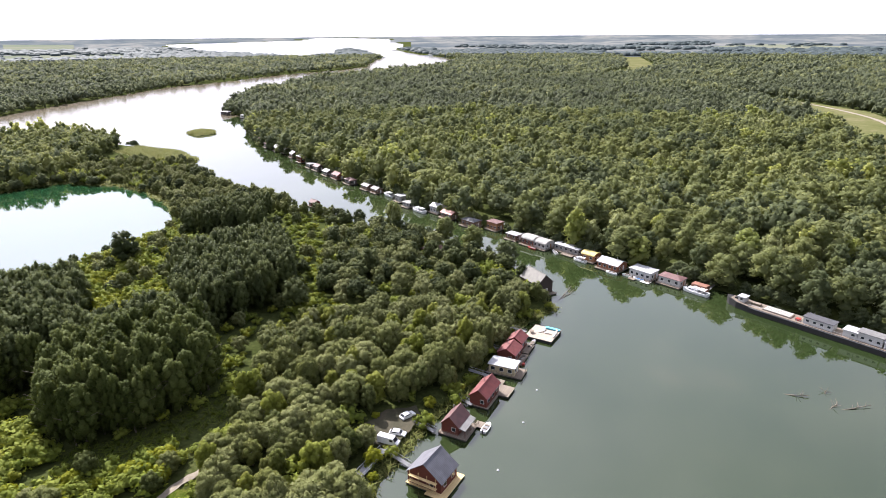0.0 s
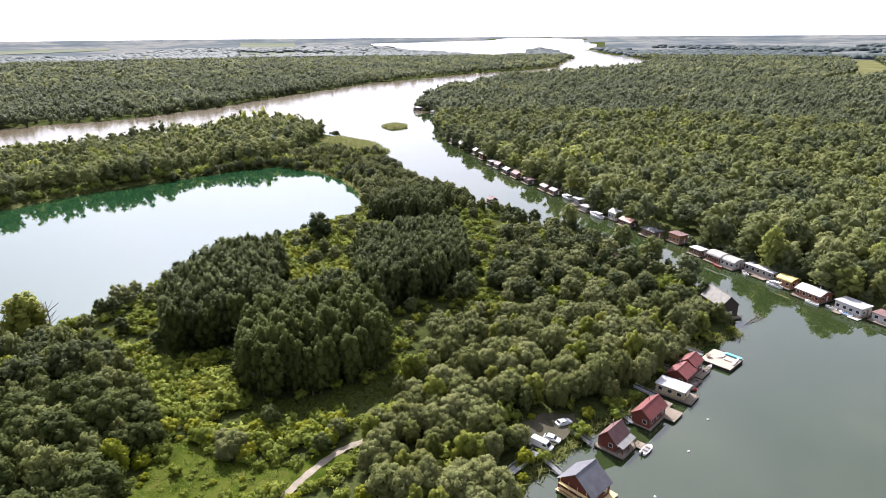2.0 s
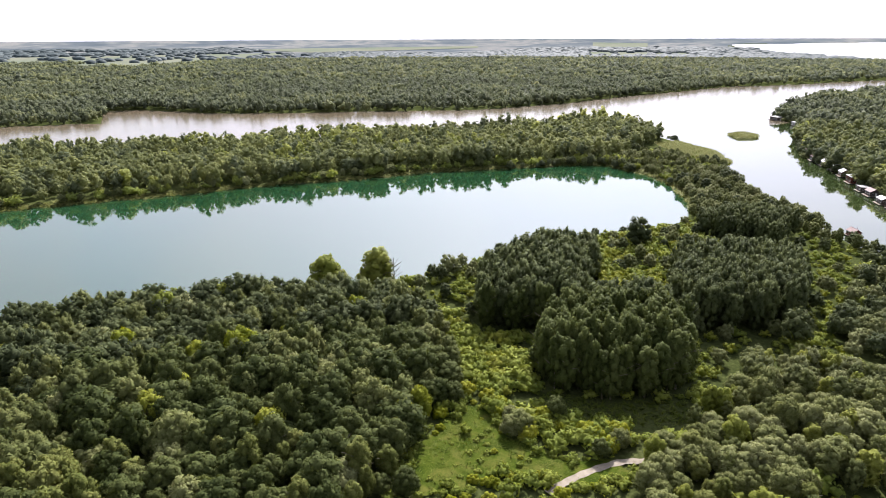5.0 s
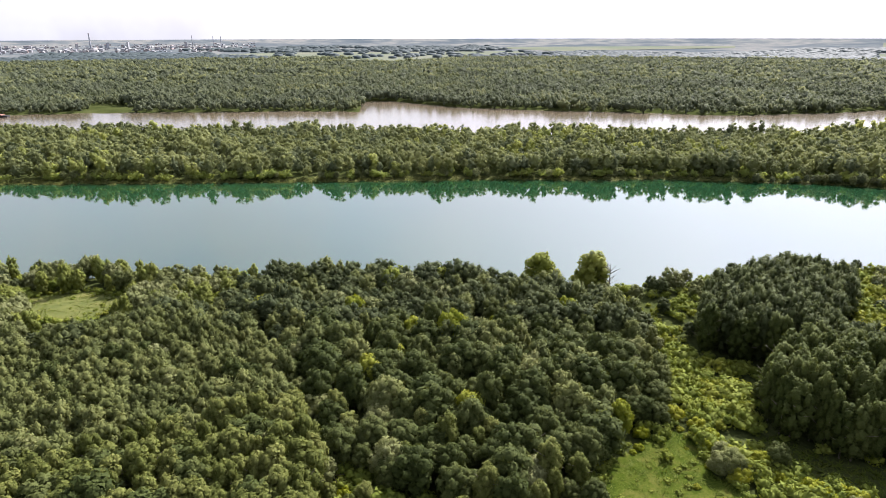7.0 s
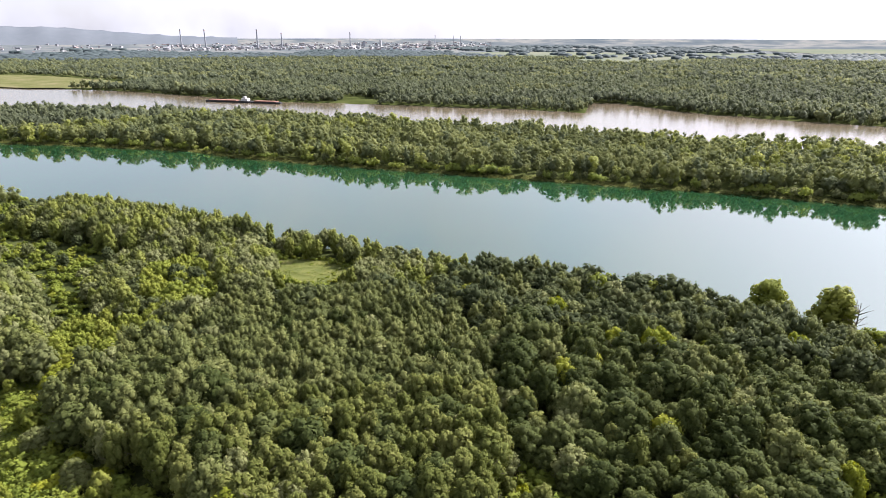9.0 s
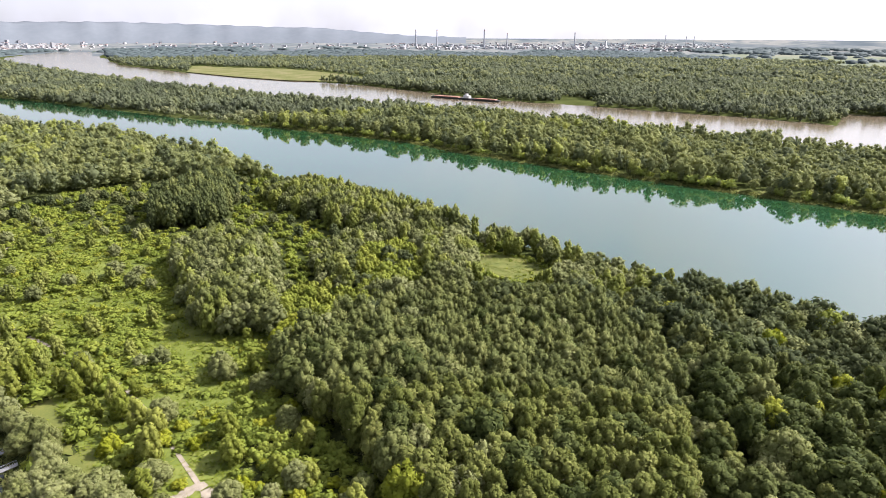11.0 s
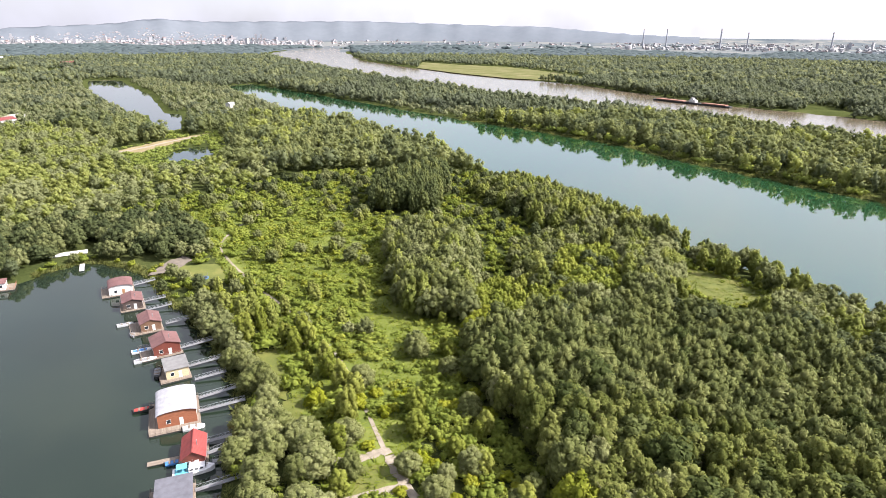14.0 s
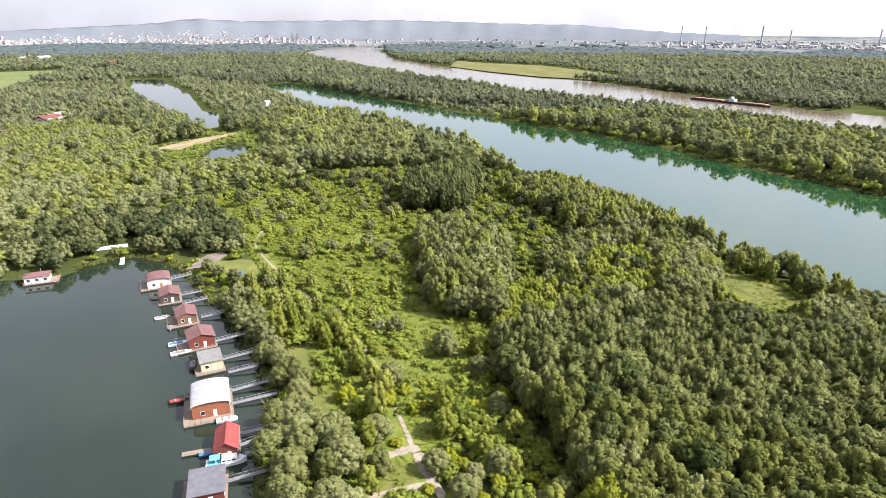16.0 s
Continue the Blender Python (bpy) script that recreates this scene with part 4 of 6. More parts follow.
M_DECK = rough_mat("weathered_deck_boards", [(0.10, 0.080, 0.062), (0.18, 0.145, 0.112), (0.28, 0.24, 0.19)], 0.85, 1.0, 6.0, 0.4, stretch=(0.3, 7, 1))
M_PALE = rough_mat("new_pale_boards", [(0.42, 0.30, 0.13), (0.55, 0.41, 0.20), (0.62, 0.50, 0.28)], 0.8, 1.0, 6.0, 0.3, stretch=(0.3, 7, 1))
M_HULL = plain_mat("dark_pontoon", (0.026, 0.025, 0.025), 0.8)
M_STEEL = plain_mat("galvanised_steel", (0.30, 0.31, 0.32), 0.45, 0.6)
M_TRIM = plain_mat("white_trim", (0.58, 0.57, 0.55), 0.5)
M_WHITE = plain_mat("white_gelcoat", (0.66, 0.66, 0.66), 0.3)
M_BLUE = plain_mat("blue_tarpaulin", (0.05, 0.16, 0.36), 0.6)
M_TEAL = plain_mat("turquoise_canvas", (0.10, 0.34, 0.42), 0.7)
M_BLACK = plain_mat("black_rubber", (0.02, 0.02, 0.02), 0.7)
M_RED = plain_mat("red_paint", (0.32, 0.04, 0.03), 0.5)
M_GREYP = plain_mat("grey_paint", (0.19, 0.19, 0.195), 0.6)
M_GLASS = glass_mat("window_glass")
M_SILVER = plain_mat("silver_car_paint", (0.55, 0.56, 0.58), 0.3, 0.3)
M_TYRE = plain_mat("tyre_rubber", (0.025, 0.025, 0.025), 0.85)


def window(parent, x, y, z, w, h, side):
    """A framed pane standing a little proud of a wall. side: 'x+', 'x-', 'y+' or 'y-'."""
    bm = bmesh.new()
    t, f = 0.05, 0.07
    s = 1 if side[1] == "+" else -1

    def slab(a0, a1, z0, z1, d0, d1):
        d0, d1 = sorted((d0 * s, d1 * s))
        if side[0] == "y":
            box(bm, x + a0, x + a1, y + d0, y + d1, z0, z1)
        else:
            box(bm, x + d0, x + d1, y + a0, y + a1, z0, z1)

    slab(-w / 2, w / 2, z, z + f, 0.004, t)
    slab(-w / 2, w / 2, z + h - f, z + h, 0.004, t)
    slab(-w / 2, -w / 2 + f, z + f, z + h - f, 0.004, t)
    slab(w / 2 - f, w / 2, z + f, z + h - f, 0.004, t)
    fr = part("window", bm, M_TRIM, parent)
    bm = bmesh.new()
    slab(-w / 2 + f, w / 2 - f, z + f, z + h - f, 0.004, 0.02)
    part("pane", bm, M_GLASS, fr)


def railing(parent, pts, z, mat, high=0.95, gap=1.6):
    for (ax, ay), (bx, by) in zip(pts, pts[1:]):
        n = max(1, round(math.hypot(bx - ax, by - ay) / gap))
        for i in range(n + 1):
            x, y = ax + (bx - ax) * i / n, ay + (by - ay) * i / n
            part("post", boxes((x - 0.04, x + 0.04, y - 0.04, y + 0.04, z, z + high)), mat, parent)
        bm = bmesh.new()
        for h in (high, high * 0.5):
            rod(bm, (ax, ay, z + h), (bx, by, z + h), 0.035, 4)
        part("rail", bm, mat, parent)


def houseboat(x, y, rot, L, W, roof="gable", rm="brown", wm="redwood", label="", high=2.5, rise=1.7, over=0.35, deck=(0.8, 0.8, 0.8, 0.8), wins=3, rail=True, upper=0.0,
              rail_mat=None, chimney=True, deck_mat=None, group="houseboats moored along the banks"):
    """A floating cabin. Length along its own x. deck: how far the deck reaches past the walls at -x, +x, -y, +y."""
    e = thing("houseboat", x, y, 0, rot, label or "wooden houseboat moored at the bank", "houseboat", group)
    l, w = L / 2, W / 2
    a, b, c, d = deck
    part("pontoon", boxes((-l - a + 0.1, l + b - 0.1, -w - c + 0.1, w + d - 0.1, -0.4, 0.38)), M_HULL, e, "dark floating pontoon", 0.05)
    part("deck", boxes((-l - a, l + b, -w - c, w + d, 0.384, 0.52)), deck_mat or M_DECK, e, "", 0.02)
    z0, z1 = 0.524, 0.524 + high
    bm = bmesh.new()
    if roof == "gable":
        prism(bm, [(-w, z0), (w, z0), (w, z1), (0, z1 + rise), (-w, z1)], -l, l)
    elif roof == "shed":
        prism(bm, [(-w, z0), (w, z0), (w, z1 + rise), (-w, z1)], -l, l)
    elif roof == "arc":
        top = [(w * math.cos(math.pi * i / 8), z1 + rise * math.sin(math.pi * i / 8)) for i in range(9)]
        prism(bm, [(-w, z0), (w, z0)] + top, -l, l)
    else:
        box(bm, -l, l, -w, w, z0, z1)
    part("cabin", bm, WALL[wm], e, wm + " walls")
    # roof
    bm = bmesh.new()
    o, t = over, 0.14
    if roof == "gable":
        k = rise / w
        for s in (-1, 1):
            prism(bm, [(0, z1 + rise + 0.01), (s * (w + o), z1 - k * o + 0.01), (s * (w + o), z1 - k * o + t), (0, z1 + rise + t)][::s], -l - o, l + o)
        rf = part("roof", bm, ROOF[rm], e, rm + " sheet roof")
        part("ridge_cap", boxes((-l - o, l + o, -0.12, 0.12, z1 + rise + t - 0.02, z1 + rise + t + 0.05)), ROOF[rm], rf)
        for s in (-1, 1):
            bm = bmesh.new()
            rod(bm, (-l - o, s * (w + o), z1 - k * o + 0.02), (l + o, s * (w + o), z1 - k * o + 0.02), 0.06)
            part("gutter", bm, M_GREYP, rf)
    elif roof == "shed":
        k = rise / W
        prism(bm, [(-w - o, z1 - k * o + 0.01), (w + o, z1 + rise + k * o + 0.01), (w + o, z1 + rise + k * o + t), (-w - o, z1 - k * o + t)], -l - o, l + o)
        part("roof", bm, ROOF[rm], e, rm + " sheet roof")
    elif roof == "arc":
        n = 12
        up = [((w + o) * math.cos(math.pi * i / n), z1 - 0.05 + (rise + t + 0.05) * math.sin(math.pi * i / n)) for i in range(n + 1)]
        lo = [((w + o) * 0.985 * math.cos(math.pi * i / n), z1 - 0.09 + (rise + 0.10) * math.sin(math.pi * i / n)) for i in range(n + 1)]
        prism(bm, up + lo[::-1], -l - o, l + o)
        part("roof", bm, ROOF[rm], e, "curved " + rm + " sheet roof")
    elif roof == "hip":
        rl = max(0.1, l - w)
        base = [(-l - o, -w - o, z1), (l + o, -w - o, z1), (l + o, w + o, z1), (-l - o, w + o, z1)]
        bm2 = bm
        b0 = [bm2.verts.new((p[0], p[1], z1 + 0.004)) for p in base]
        b1 = [bm2.verts.new((p[0], p[1], z1 + t)) for p in base]
        r0, r1 = bm2.verts.new((-rl, 0, z1 + t + rise)), bm2.verts.new((rl, 0, z1 + t + rise))
        bm2.faces.new(b0[::-1])
        for i in range(4):
            bm2.faces.new((b0[i], b0[(i + 1) % 4], b1[(i + 1) % 4], b1[i]))
        bm2.faces.new((b1[0], b1[1], r1, r0))
        bm2.faces.new((b1[1], b1[2], r1))
        bm2.faces.new((b1[2], b1[3], r0, r1))
        bm2.faces.new((b1[3], b1[0], r0))
        part("roof", bm, ROOF[rm], e, rm + " hipped roof")
    else:
        part("roof", boxes((-l - o, l + o, -w - o, w + o, z1 + 0.004, z1 + 0.2)), ROOF[rm], e, "flat " + rm + " roof", 0.03)
    # openings
    wz, wh = z0 + 0.85, min(1.15, high - 1.2)
    for s in ("y+", "y-"):
        for i in range(wins):
            window(e, -l + L * (i + 0.5) / wins, w if s == "y+" else -w, wz, min(1.3, L / wins * 0.55), wh, s)
    for s in ("x+", "x-"):
        window(e, l if s == "x+" else -l, -w * 0.45, wz, 1.1, wh, s)
    dr = part("door", boxes((l + 0.004, l + 0.05, 0.1 * w, 0.1 * w + 0.9, z0, z0 + 2.05)), M_TRIM if wm != "white" else WALL["wood"], e)
    part("handle", boxes((l + 0.05, l + 0.11, 0.1 * w + 0.74, 0.1 * w + 0.80, z0 + 0.98, z0 + 1.10)), M_STEEL, dr)
    if chimney:
        bm = bmesh.new()
        rod(bm, (l * 0.3, w * 0.35, z1), (l * 0.3, w * 0.35, z1 + rise + 0.9), 0.11, 8)
        part("chimney", bm, M_STEEL, e)
    if rail:
        rm2 = rail_mat or M_DECK
        rx0, rx1, ry0, ry1 = -l - a + 0.06, l + b - 0.06, -w - c + 0.06, w + d - 0.06
        railing(e, [(rx0, ry1), (rx0, ry0), (rx1, ry0), (rx1, ry1)], 0.52, rm2)
    return e


def gangway(x0, y0, x1, y1, z0=0.6, z1=1.4, wide=1.1, truss=True, label="galvanised truss gangway from the bank to a houseboat"):
    L = math.hypot(x1 - x0, y1 - y0)
    e = thing("gangway", x0, y0, 0, math.degrees(math.atan2(y1 - y0, x1 - x0)), label, "gangway", "gangways to the houseboats")
    w = wide / 2

    def zz(x):
        return z0 + (z1 - z0) * x / L

    bm = bmesh.new()
    prism(bm, [(-w, 0), (w, 0), (w, 0.1), (-w, 0.1)], 0, L)
    for v in bm.verts:
        v.co.z += zz(v.co.x)
    part("walkway", bm, M_GREYP, e)
    for s in (-w, w):
        bm = bmesh.new()
        rod(bm, (0, s, zz(0) + 0.9), (L, s, zz(L) + 0.9), 0.05, 5)
        part("handrail", bm, M_STEEL, e)
        n = max(2, round(L / 1.5))
        for i in range(n + 1):
            x = L * i / n
            bm = bmesh.new()
            rod(bm, (x, s, zz(x) + 0.1), (x, s, zz(x) + 0.9), 0.035, 5)
            if truss and i < n:
                x2 = L * (i + 1) / n
                rod(bm, (x, s, zz(x) + 0.1), (x2, s, zz(x2) + 0.88), 0.028, 4)
            part("post", bm, M_STEEL, e)
    return e


def hull_rings(L, W, H, flare=0.8, stations=9, bow=0.5):
    rings = []
    for i in range(stations):
        u = i / (stations - 1)
        k = 1.0 if u < bow else math.sqrt(max(0.0, 1 - ((u - bow) / (1 - bow)) ** 2)) * 0.97 + 0.03
        k *= 0.88 + 0.12 * min(1, u / 0.2)
        hw, z = W / 2 * k, H * (1 + 0.25 * max(0, u - 0.6) ** 1.5 * 4)
        x = -L / 2 + L * u
        rings.append([(x, -hw, z), (x, -hw * flare, 0.1 * H), (x, -hw * 0.3, -0.25), (x, hw * 0.3, -0.25), (x, hw * flare, 0.1 * H), (x, hw, z)])
    return rings


def motorboat(x, y, rot, L=5.0, W=1.9, cabin="open", label="small white motorboat moored by a houseboat", hull_mat=None, cover=None):
    e = thing("motorboat", x, y, 0, rot, label, "boat", "small boats")
    H = 0.20 + 0.10 * L
    part("hull", loft(hull_rings(L, W, H)), hull_mat or M_WHITE, e)
    inner = [[(px * 0.9, py * 0.78, H + 0.03 + 0.02 * (k % 2)) for k, (px, py, pz) in enumerate(r) if k in (0, 5)] for r in hull_rings(L, W, H)]
    bm = bmesh.new()
    for (p, q), (r, s) in zip(inner, inner[1:]):
        bm.faces.new([bm.verts.new(v) for v in (p, q, s, r)])
    part("deck", bm, cover or M_GREYP, e)
    if cabin == "open":
        for i in (-0.2, 0.12):
            part("seat", boxes((L * i - 0.2, L * i + 0.2, -W * 0.34, W * 0.34, H, H + 0.22)), M_DECK, e, "", 0.02)
        part("outboard_motor", boxes((-L / 2 - 0.35, -L / 2 - 0.02, -0.16, 0.16, 0.2, H + 0.45)), M_BLACK, e, "black outboard motor", 0.04)
    elif cabin == "cruiser":
        bm = bmesh.new()
        prism(bm, [(-W * 0.36, H), (W * 0.36, H), (W * 0.30, H + 0.95), (-W * 0.30, H + 0.95)], -L * 0.12, L * 0.28)
        cb = part("cabin", bm, M_WHITE, e, "", 0.06)
        for s in (-1, 1):
            for i in range(3):
                bm = boxes((-L * 0.09 + i * L * 0.12, -L * 0.09 + i * L * 0.12 + L * 0.08, s * W * 0.345 - 0.02, s * W * 0.345 + 0.02, H + 0.4, H + 0.75))
                part("pane", bm, M_GLASS, cb)
        bm = bmesh.new()
        prism(bm, [(-W * 0.3, H + 0.55), (W * 0.3, H + 0.55), (W * 0.26, H + 1.0), (-W * 0.26, H + 1.0)], L * 0.285, L * 0.30)
        part("windscreen", bm, M_GLASS, e)
        part("flybridge", boxes((-L * 0.1, L * 0.12, -W * 0.27, W * 0.27, H + 0.954, H + 1.35)), M_WHITE, e, "", 0.06)
        part("cockpit_canopy", boxes((-L * 0.40, -L * 0.14, -W * 0.34, W * 0.34, H + 1.25, H + 1.33)), cover or M_WHITE, e, "", 0.02)
        for sx in (-0.38, -0.16):
            for s in (-1, 1):
                bm = bmesh.new()
                rod(bm, (L * sx, s * W * 0.32, H), (L * sx, s * W * 0.32, H + 1.25), 0.03, 5)
                part("canopy_pole", bm, M_STEEL, e)
        bm = bmesh.new()
        rod(bm, (0, 0, H + 1.3), (0, 0, H + 2.6), 0.03, 5)
        part("mast", bm, M_STEEL, e)
        for s in (-1, 1):
            bm = bmesh.new()
            rod(bm, (-L * 0.1, s * W * 0.46, H + 0.55), (L * 0.42, s * W * 0.16, H + 0.65), 0.025, 4)
            part("rail", bm, M_STEEL, e)
    return e


def wheel(parent, x, y, r=0.33):
    bm = bmesh.new()
    rod(bm, (x, y - 0.1, r), (x, y + 0.1, r), r, 16)
    t = part("wheel", bm, M_TYRE, parent)
    bm = bmesh.new()
    rod(bm, (x, y - 0.108, r), (x, y + 0.108, r), r * 0.6, 12)
    part("rim", bm, M_STEEL, t)


def car(x, y, rot, paint, label, van=False):
    e = thing("van" if van else "car", x, y, ground_z(x, y) + 0.12, rot, label, "van" if van else "car", "vehicles parked on the bank")
    w = 1.0 if van else 0.88
    bm = bmesh.new()
    if van:
        side = [(-2.75, 0.35), (2.6, 0.35), (2.72, 0.95), (2.1, 1.25), (1.45, 2.2), (-2.7, 2.3)]
    else:
        side = [(-2.1, 0.32), (2.05, 0.32), (2.12, 0.72), (1.05, 0.92), (0.45, 1.42), (-1.25, 1.45), (-1.85, 1.0), (-2.12, 0.92)]
    a = [bm.verts.new((px, -w * (1 if pz < 1.0 else 0.86), pz)) for px, pz in side]
    b = [bm.verts.new((px, w * (1 if pz < 1.0 else 0.86), pz)) for px, pz in side]
    n = len(side)
    bm.faces.new(a)
    bm.faces.new(b[::-1])
    for i in range(n):
        bm.faces.new((a[i], b[i], b[(i + 1) % n], a[(i + 1) % n]))
    body = part("body", bm, paint, e, "", 0.05)
    if van:
        part("windscreen", loft([[(2.06, -0.80, 1.31), (2.06, 0.80, 1.31), (1.56, 0.74, 2.06), (1.56, -0.74, 2.06)], [(2.10, -0.80, 1.33), (2.10, 0.80, 1.33), (1.60, 0.74, 2.08), (1.60, -0.74, 2.08)]]), M_GLASS, body)
        for s in (-1, 1):
            part("side_window", boxes((0.6, 1.5, s * 0.90 - 0.02, s * 0.90 + 0.02, 1.35, 1.9)), M_GLASS, body)
        part("rear_window", boxes((-2.76, -2.70, -0.7, 0.7, 1.4, 2.0)), M_GLASS, body)
    else:
        part("windscreen", loft([[(1.02, -0.72, 0.95), (1.02, 0.72, 0.95), (0.50, 0.66, 1.38), (0.50, -0.66, 1.38)], [(1.06, -0.72, 0.97), (1.06, 0.72, 0.97), (0.54, 0.66, 1.40), (0.54, -0.66, 1.40)]]), M_GLASS, body)
        part("rear_window", loft([[(-1.83, -0.70, 1.02), (-1.83, 0.70, 1.02), (-1.30, 0.66, 1.42), (-1.30, -0.66, 1.42)], [(-1.87, -0.70, 1.04), (-1.87, 0.70, 1.04), (-1.34, 0.66, 1.44), (-1.34, -0.66, 1.44)]]), M_GLASS, body)
        for s in (-1, 1):
            part("side_window", boxes((-1.2, 0.5, s * 0.80 - 0.02, s * 0.80 + 0.02, 1.0, 1.34)), M_GLASS, body)
    for s in (-1, 1):
        part("headlight", boxes((2.02 if not van else 2.58, 2.15 if not van else 2.74, s * 0.62 - 0.16, s * 0.62 + 0.16, 0.62, 0.76)), M_GLASS, body)
        for px in ((-1.3, 1.3) if not van else (-1.7, 1.75)):
            wheel(e, px, s * (w - 0.08))
    return e


def platform(x, y, rot, L, W, label, mat=None, z=0.8):
    e = thing("floating_platform", x, y, 0, rot, label, "platform")
    part("pontoon", boxes((-L / 2 + 0.15, L / 2 - 0.15, -W / 2 + 0.15, W / 2 - 0.15, -0.4, z - 0.16)), M_HULL, e, "", 0.05)
    n = max(4, int(W / 0.45))
    for i in range(n):
        y0 = -W / 2 + W * i / n
        part("plank", boxes((-L / 2, L / 2, y0 + 0.012, y0 + W / n - 0.012, z - 0.156, z + 0.01 * (i % 3))), mat or M_DECK, e)
    return e


# ---- houses and boats on the near bank of the side channel ----
RED = "dark red wooden houseboat with a "
h = houseboat(-2.8, 113.6, 60, 7.0, 8.6, "gable", "grey", "redwood", "unfinished wooden houseboat with a large grey gable roof and scaffolding", high=2.9, rise=3.3, deck=(0.5, 1.0, 1.6, 0.3), wins=2, rail=False, deck_mat=M_PALE, chimney=False)
part("terrace", boxes((-5.2, -3.95, -5.4, -1.0, 0.40, 0.54)), M_PALE, h, "new yellow boards")
for yy in (-3.4, -1.2, 1.0, 3.2):
    part("scaffold_pole", boxes((-4.35, -4.25, yy - 0.05, yy + 0.05, 0.5, 4.6)), M_PALE, h)
for zz in (1.9, 3.3):
    part("scaffold_board", boxes((-4.7, -3.95, -3.6, 3.4, zz, zz + 0.07)), M_PALE, h)
for yy in (-2.3, 2.1):
    bm = bmesh.new()
    rod(bm, (-4.3, yy - 1.1, 0.6), (-4.3, yy + 1.1, 3.3), 0.05, 4)
    part("scaffold_brace", bm, M_PALE, h)
h = houseboat(2.7, 132.6, 63, 6.2, 4.6, "gable", "brown", "redwood", RED + "brown gable roof and a porch", high=2.6, rise=2.3, deck=(0.9, 0.6, 2.6, 0.6), wins=2)
part("porch_roof", prism(bmesh.new(), [(-4.3, 2.35), (-2.6, 2.75), (-2.6, 2.87), (-4.3, 2.47)], -3.2, 3.3), ROOF["mid"], h, "grey-brown lean-to roof")
for xx in (-3.0, 0.0, 3.0):
    part("porch_post", boxes((xx - 0.06, xx + 0.06, -4.2, -4.08, 0.52, 2.36)), WALL["redwood"], h)
platform(9.0, 133.6, 63, 2.6, 2.4, "small floating swimming platform of grey boards", z=0.5)
platform(6.2, 131.4, 63, 4.4, 2.0, "floating terrace of brown boards beside a houseboat", z=0.46)
h = houseboat(11.1, 145.9, 63, 9.0, 4.8, "gable", "red", "redwood", RED + "red gable roof", high=2.8, rise=1.9, deck=(0.4, 0.6, 0.6, 0.5), wins=3, rail=False)
platform(16.6, 148.9, 63, 5.4, 4.6, "floating terrace of pale boards with a stair", M_DECK, z=0.7)
platform(15.3, 153.0, 63, 4.0, 3.0, "grey side pontoon crowded with garden things", z=0.7)
h = houseboat(17.7, 160.2, -25, 7.8, 4.8, "flat", "white", "cream", "cream wooden houseboat with a flat white roof", high=2.5, deck=(0.5, 2.4, 0.5, 0.5), wins=3, chimney=False)
h = houseboat(20.2, 168.2, 64, 6.4, 5.6, "gable", "red", "redwood", RED + "red gable roof", high=2.6, rise=1.6, deck=(0.3, 0.2, 2.2, 0.4), wins=2)
h = houseboat(23.2, 174.6, 64, 5.6, 4.8, "gable", "red", "redwood", RED + "red gable roof and two chimneys", high=3.0, rise=1.6, deck=(0.2, 0.6, 2.4, 0.4), wins=2)
platform(32.8, 182.8, 59, 9.3, 9.2, "large floating sun deck of pale boards", rough_mat("bleached_boards", [(0.26, 0.21, 0.165), (0.34, 0.285, 0.23), (0.42, 0.36, 0.30)], 0.85, 1.0, 6.0, 0.3, stretch=(0.3, 7, 1)), z=1.0)


def small(name, x, y, z, rot, bm, mat, label, category, bevel=0.03):
    e = thing(name, x, y, z, rot, label, category)
    part("body", bm, mat, e, "", bevel)
    return e


small("plunge_pool", 32.8, 182.8, 1.03, 59, boxes((3.2, 4.4, -4.3, 0.8, 0, 0.5)), M_TEAL, "long blue-covered plunge pool on the sun deck", "pool")
tb = thing("round_table", 29.0, 183.2, 1.03, 0, "round grey table on the sun deck", "table")
bm = bmesh.new()
rod(bm, (0, 0, 0.66), (0, 0, 0.74), 0.85, 18)
part("tabletop", bm, M_DECK, tb)
for i in range(4):
    bm = bmesh.new()
    rod(bm, (0.5 * math.cos(i * 1.57), 0.5 * math.sin(i * 1.57), 0), (0.4 * math.cos(i * 1.57), 0.4 * math.sin(i * 1.57), 0.66), 0.04, 5)
    part("leg", bm, M_DECK, tb)
for i, (px, py, rr) in enumerate([(32.2, 183.6, 20), (33.4, 184.6, 65), (34.0, 182.4, -20), (35.8, 180.2, 60), (36.4, 181.5, 55), (37.0, 182.8, 62)]):
    lo = thing("sun_lounger", px, py, 1.03, rr, "pale sun lounger on the floating deck", "lounger", "loungers on the sun deck")
    part("seat", boxes((-0.9, 0.4, -0.32, 0.32, 0.26, 0.36)), M_TRIM, lo, "", 0.03)
    part("backrest", loft([[(0.4, -0.32, 0.26), (0.4, 0.32, 0.26), (0.4, 0.32, 0.36), (0.4, -0.32, 0.36)], [(0.95, -0.32, 0.66), (0.95, 0.32, 0.66), (0.92, 0.32, 0.76), (0.92, -0.32, 0.76)]]), M_TRIM, lo)
    for lx in (-0.8, 0.3):
        for ly in (-0.26, 0.26):
            part("leg", boxes((lx - 0.03, lx + 0.03, ly - 0.03, ly + 0.03, 0, 0.26)), M_STEEL, lo)
motorboat(10.6, 132.3, 62, 4.4, 1.8, label="small white motorboat tied to a swimming platform")
motorboat(28.3, 176.5, 62, 5.2, 1.4, hull_mat=M_GREYP, label="dark wooden rowing boat moored by the sun deck", cover=M_DECK)
motorboat(24.0, 166.6, 62, 4.2, 1.6, hull_mat=M_BLACK, label="black inflatable dinghy beside a red houseboat")
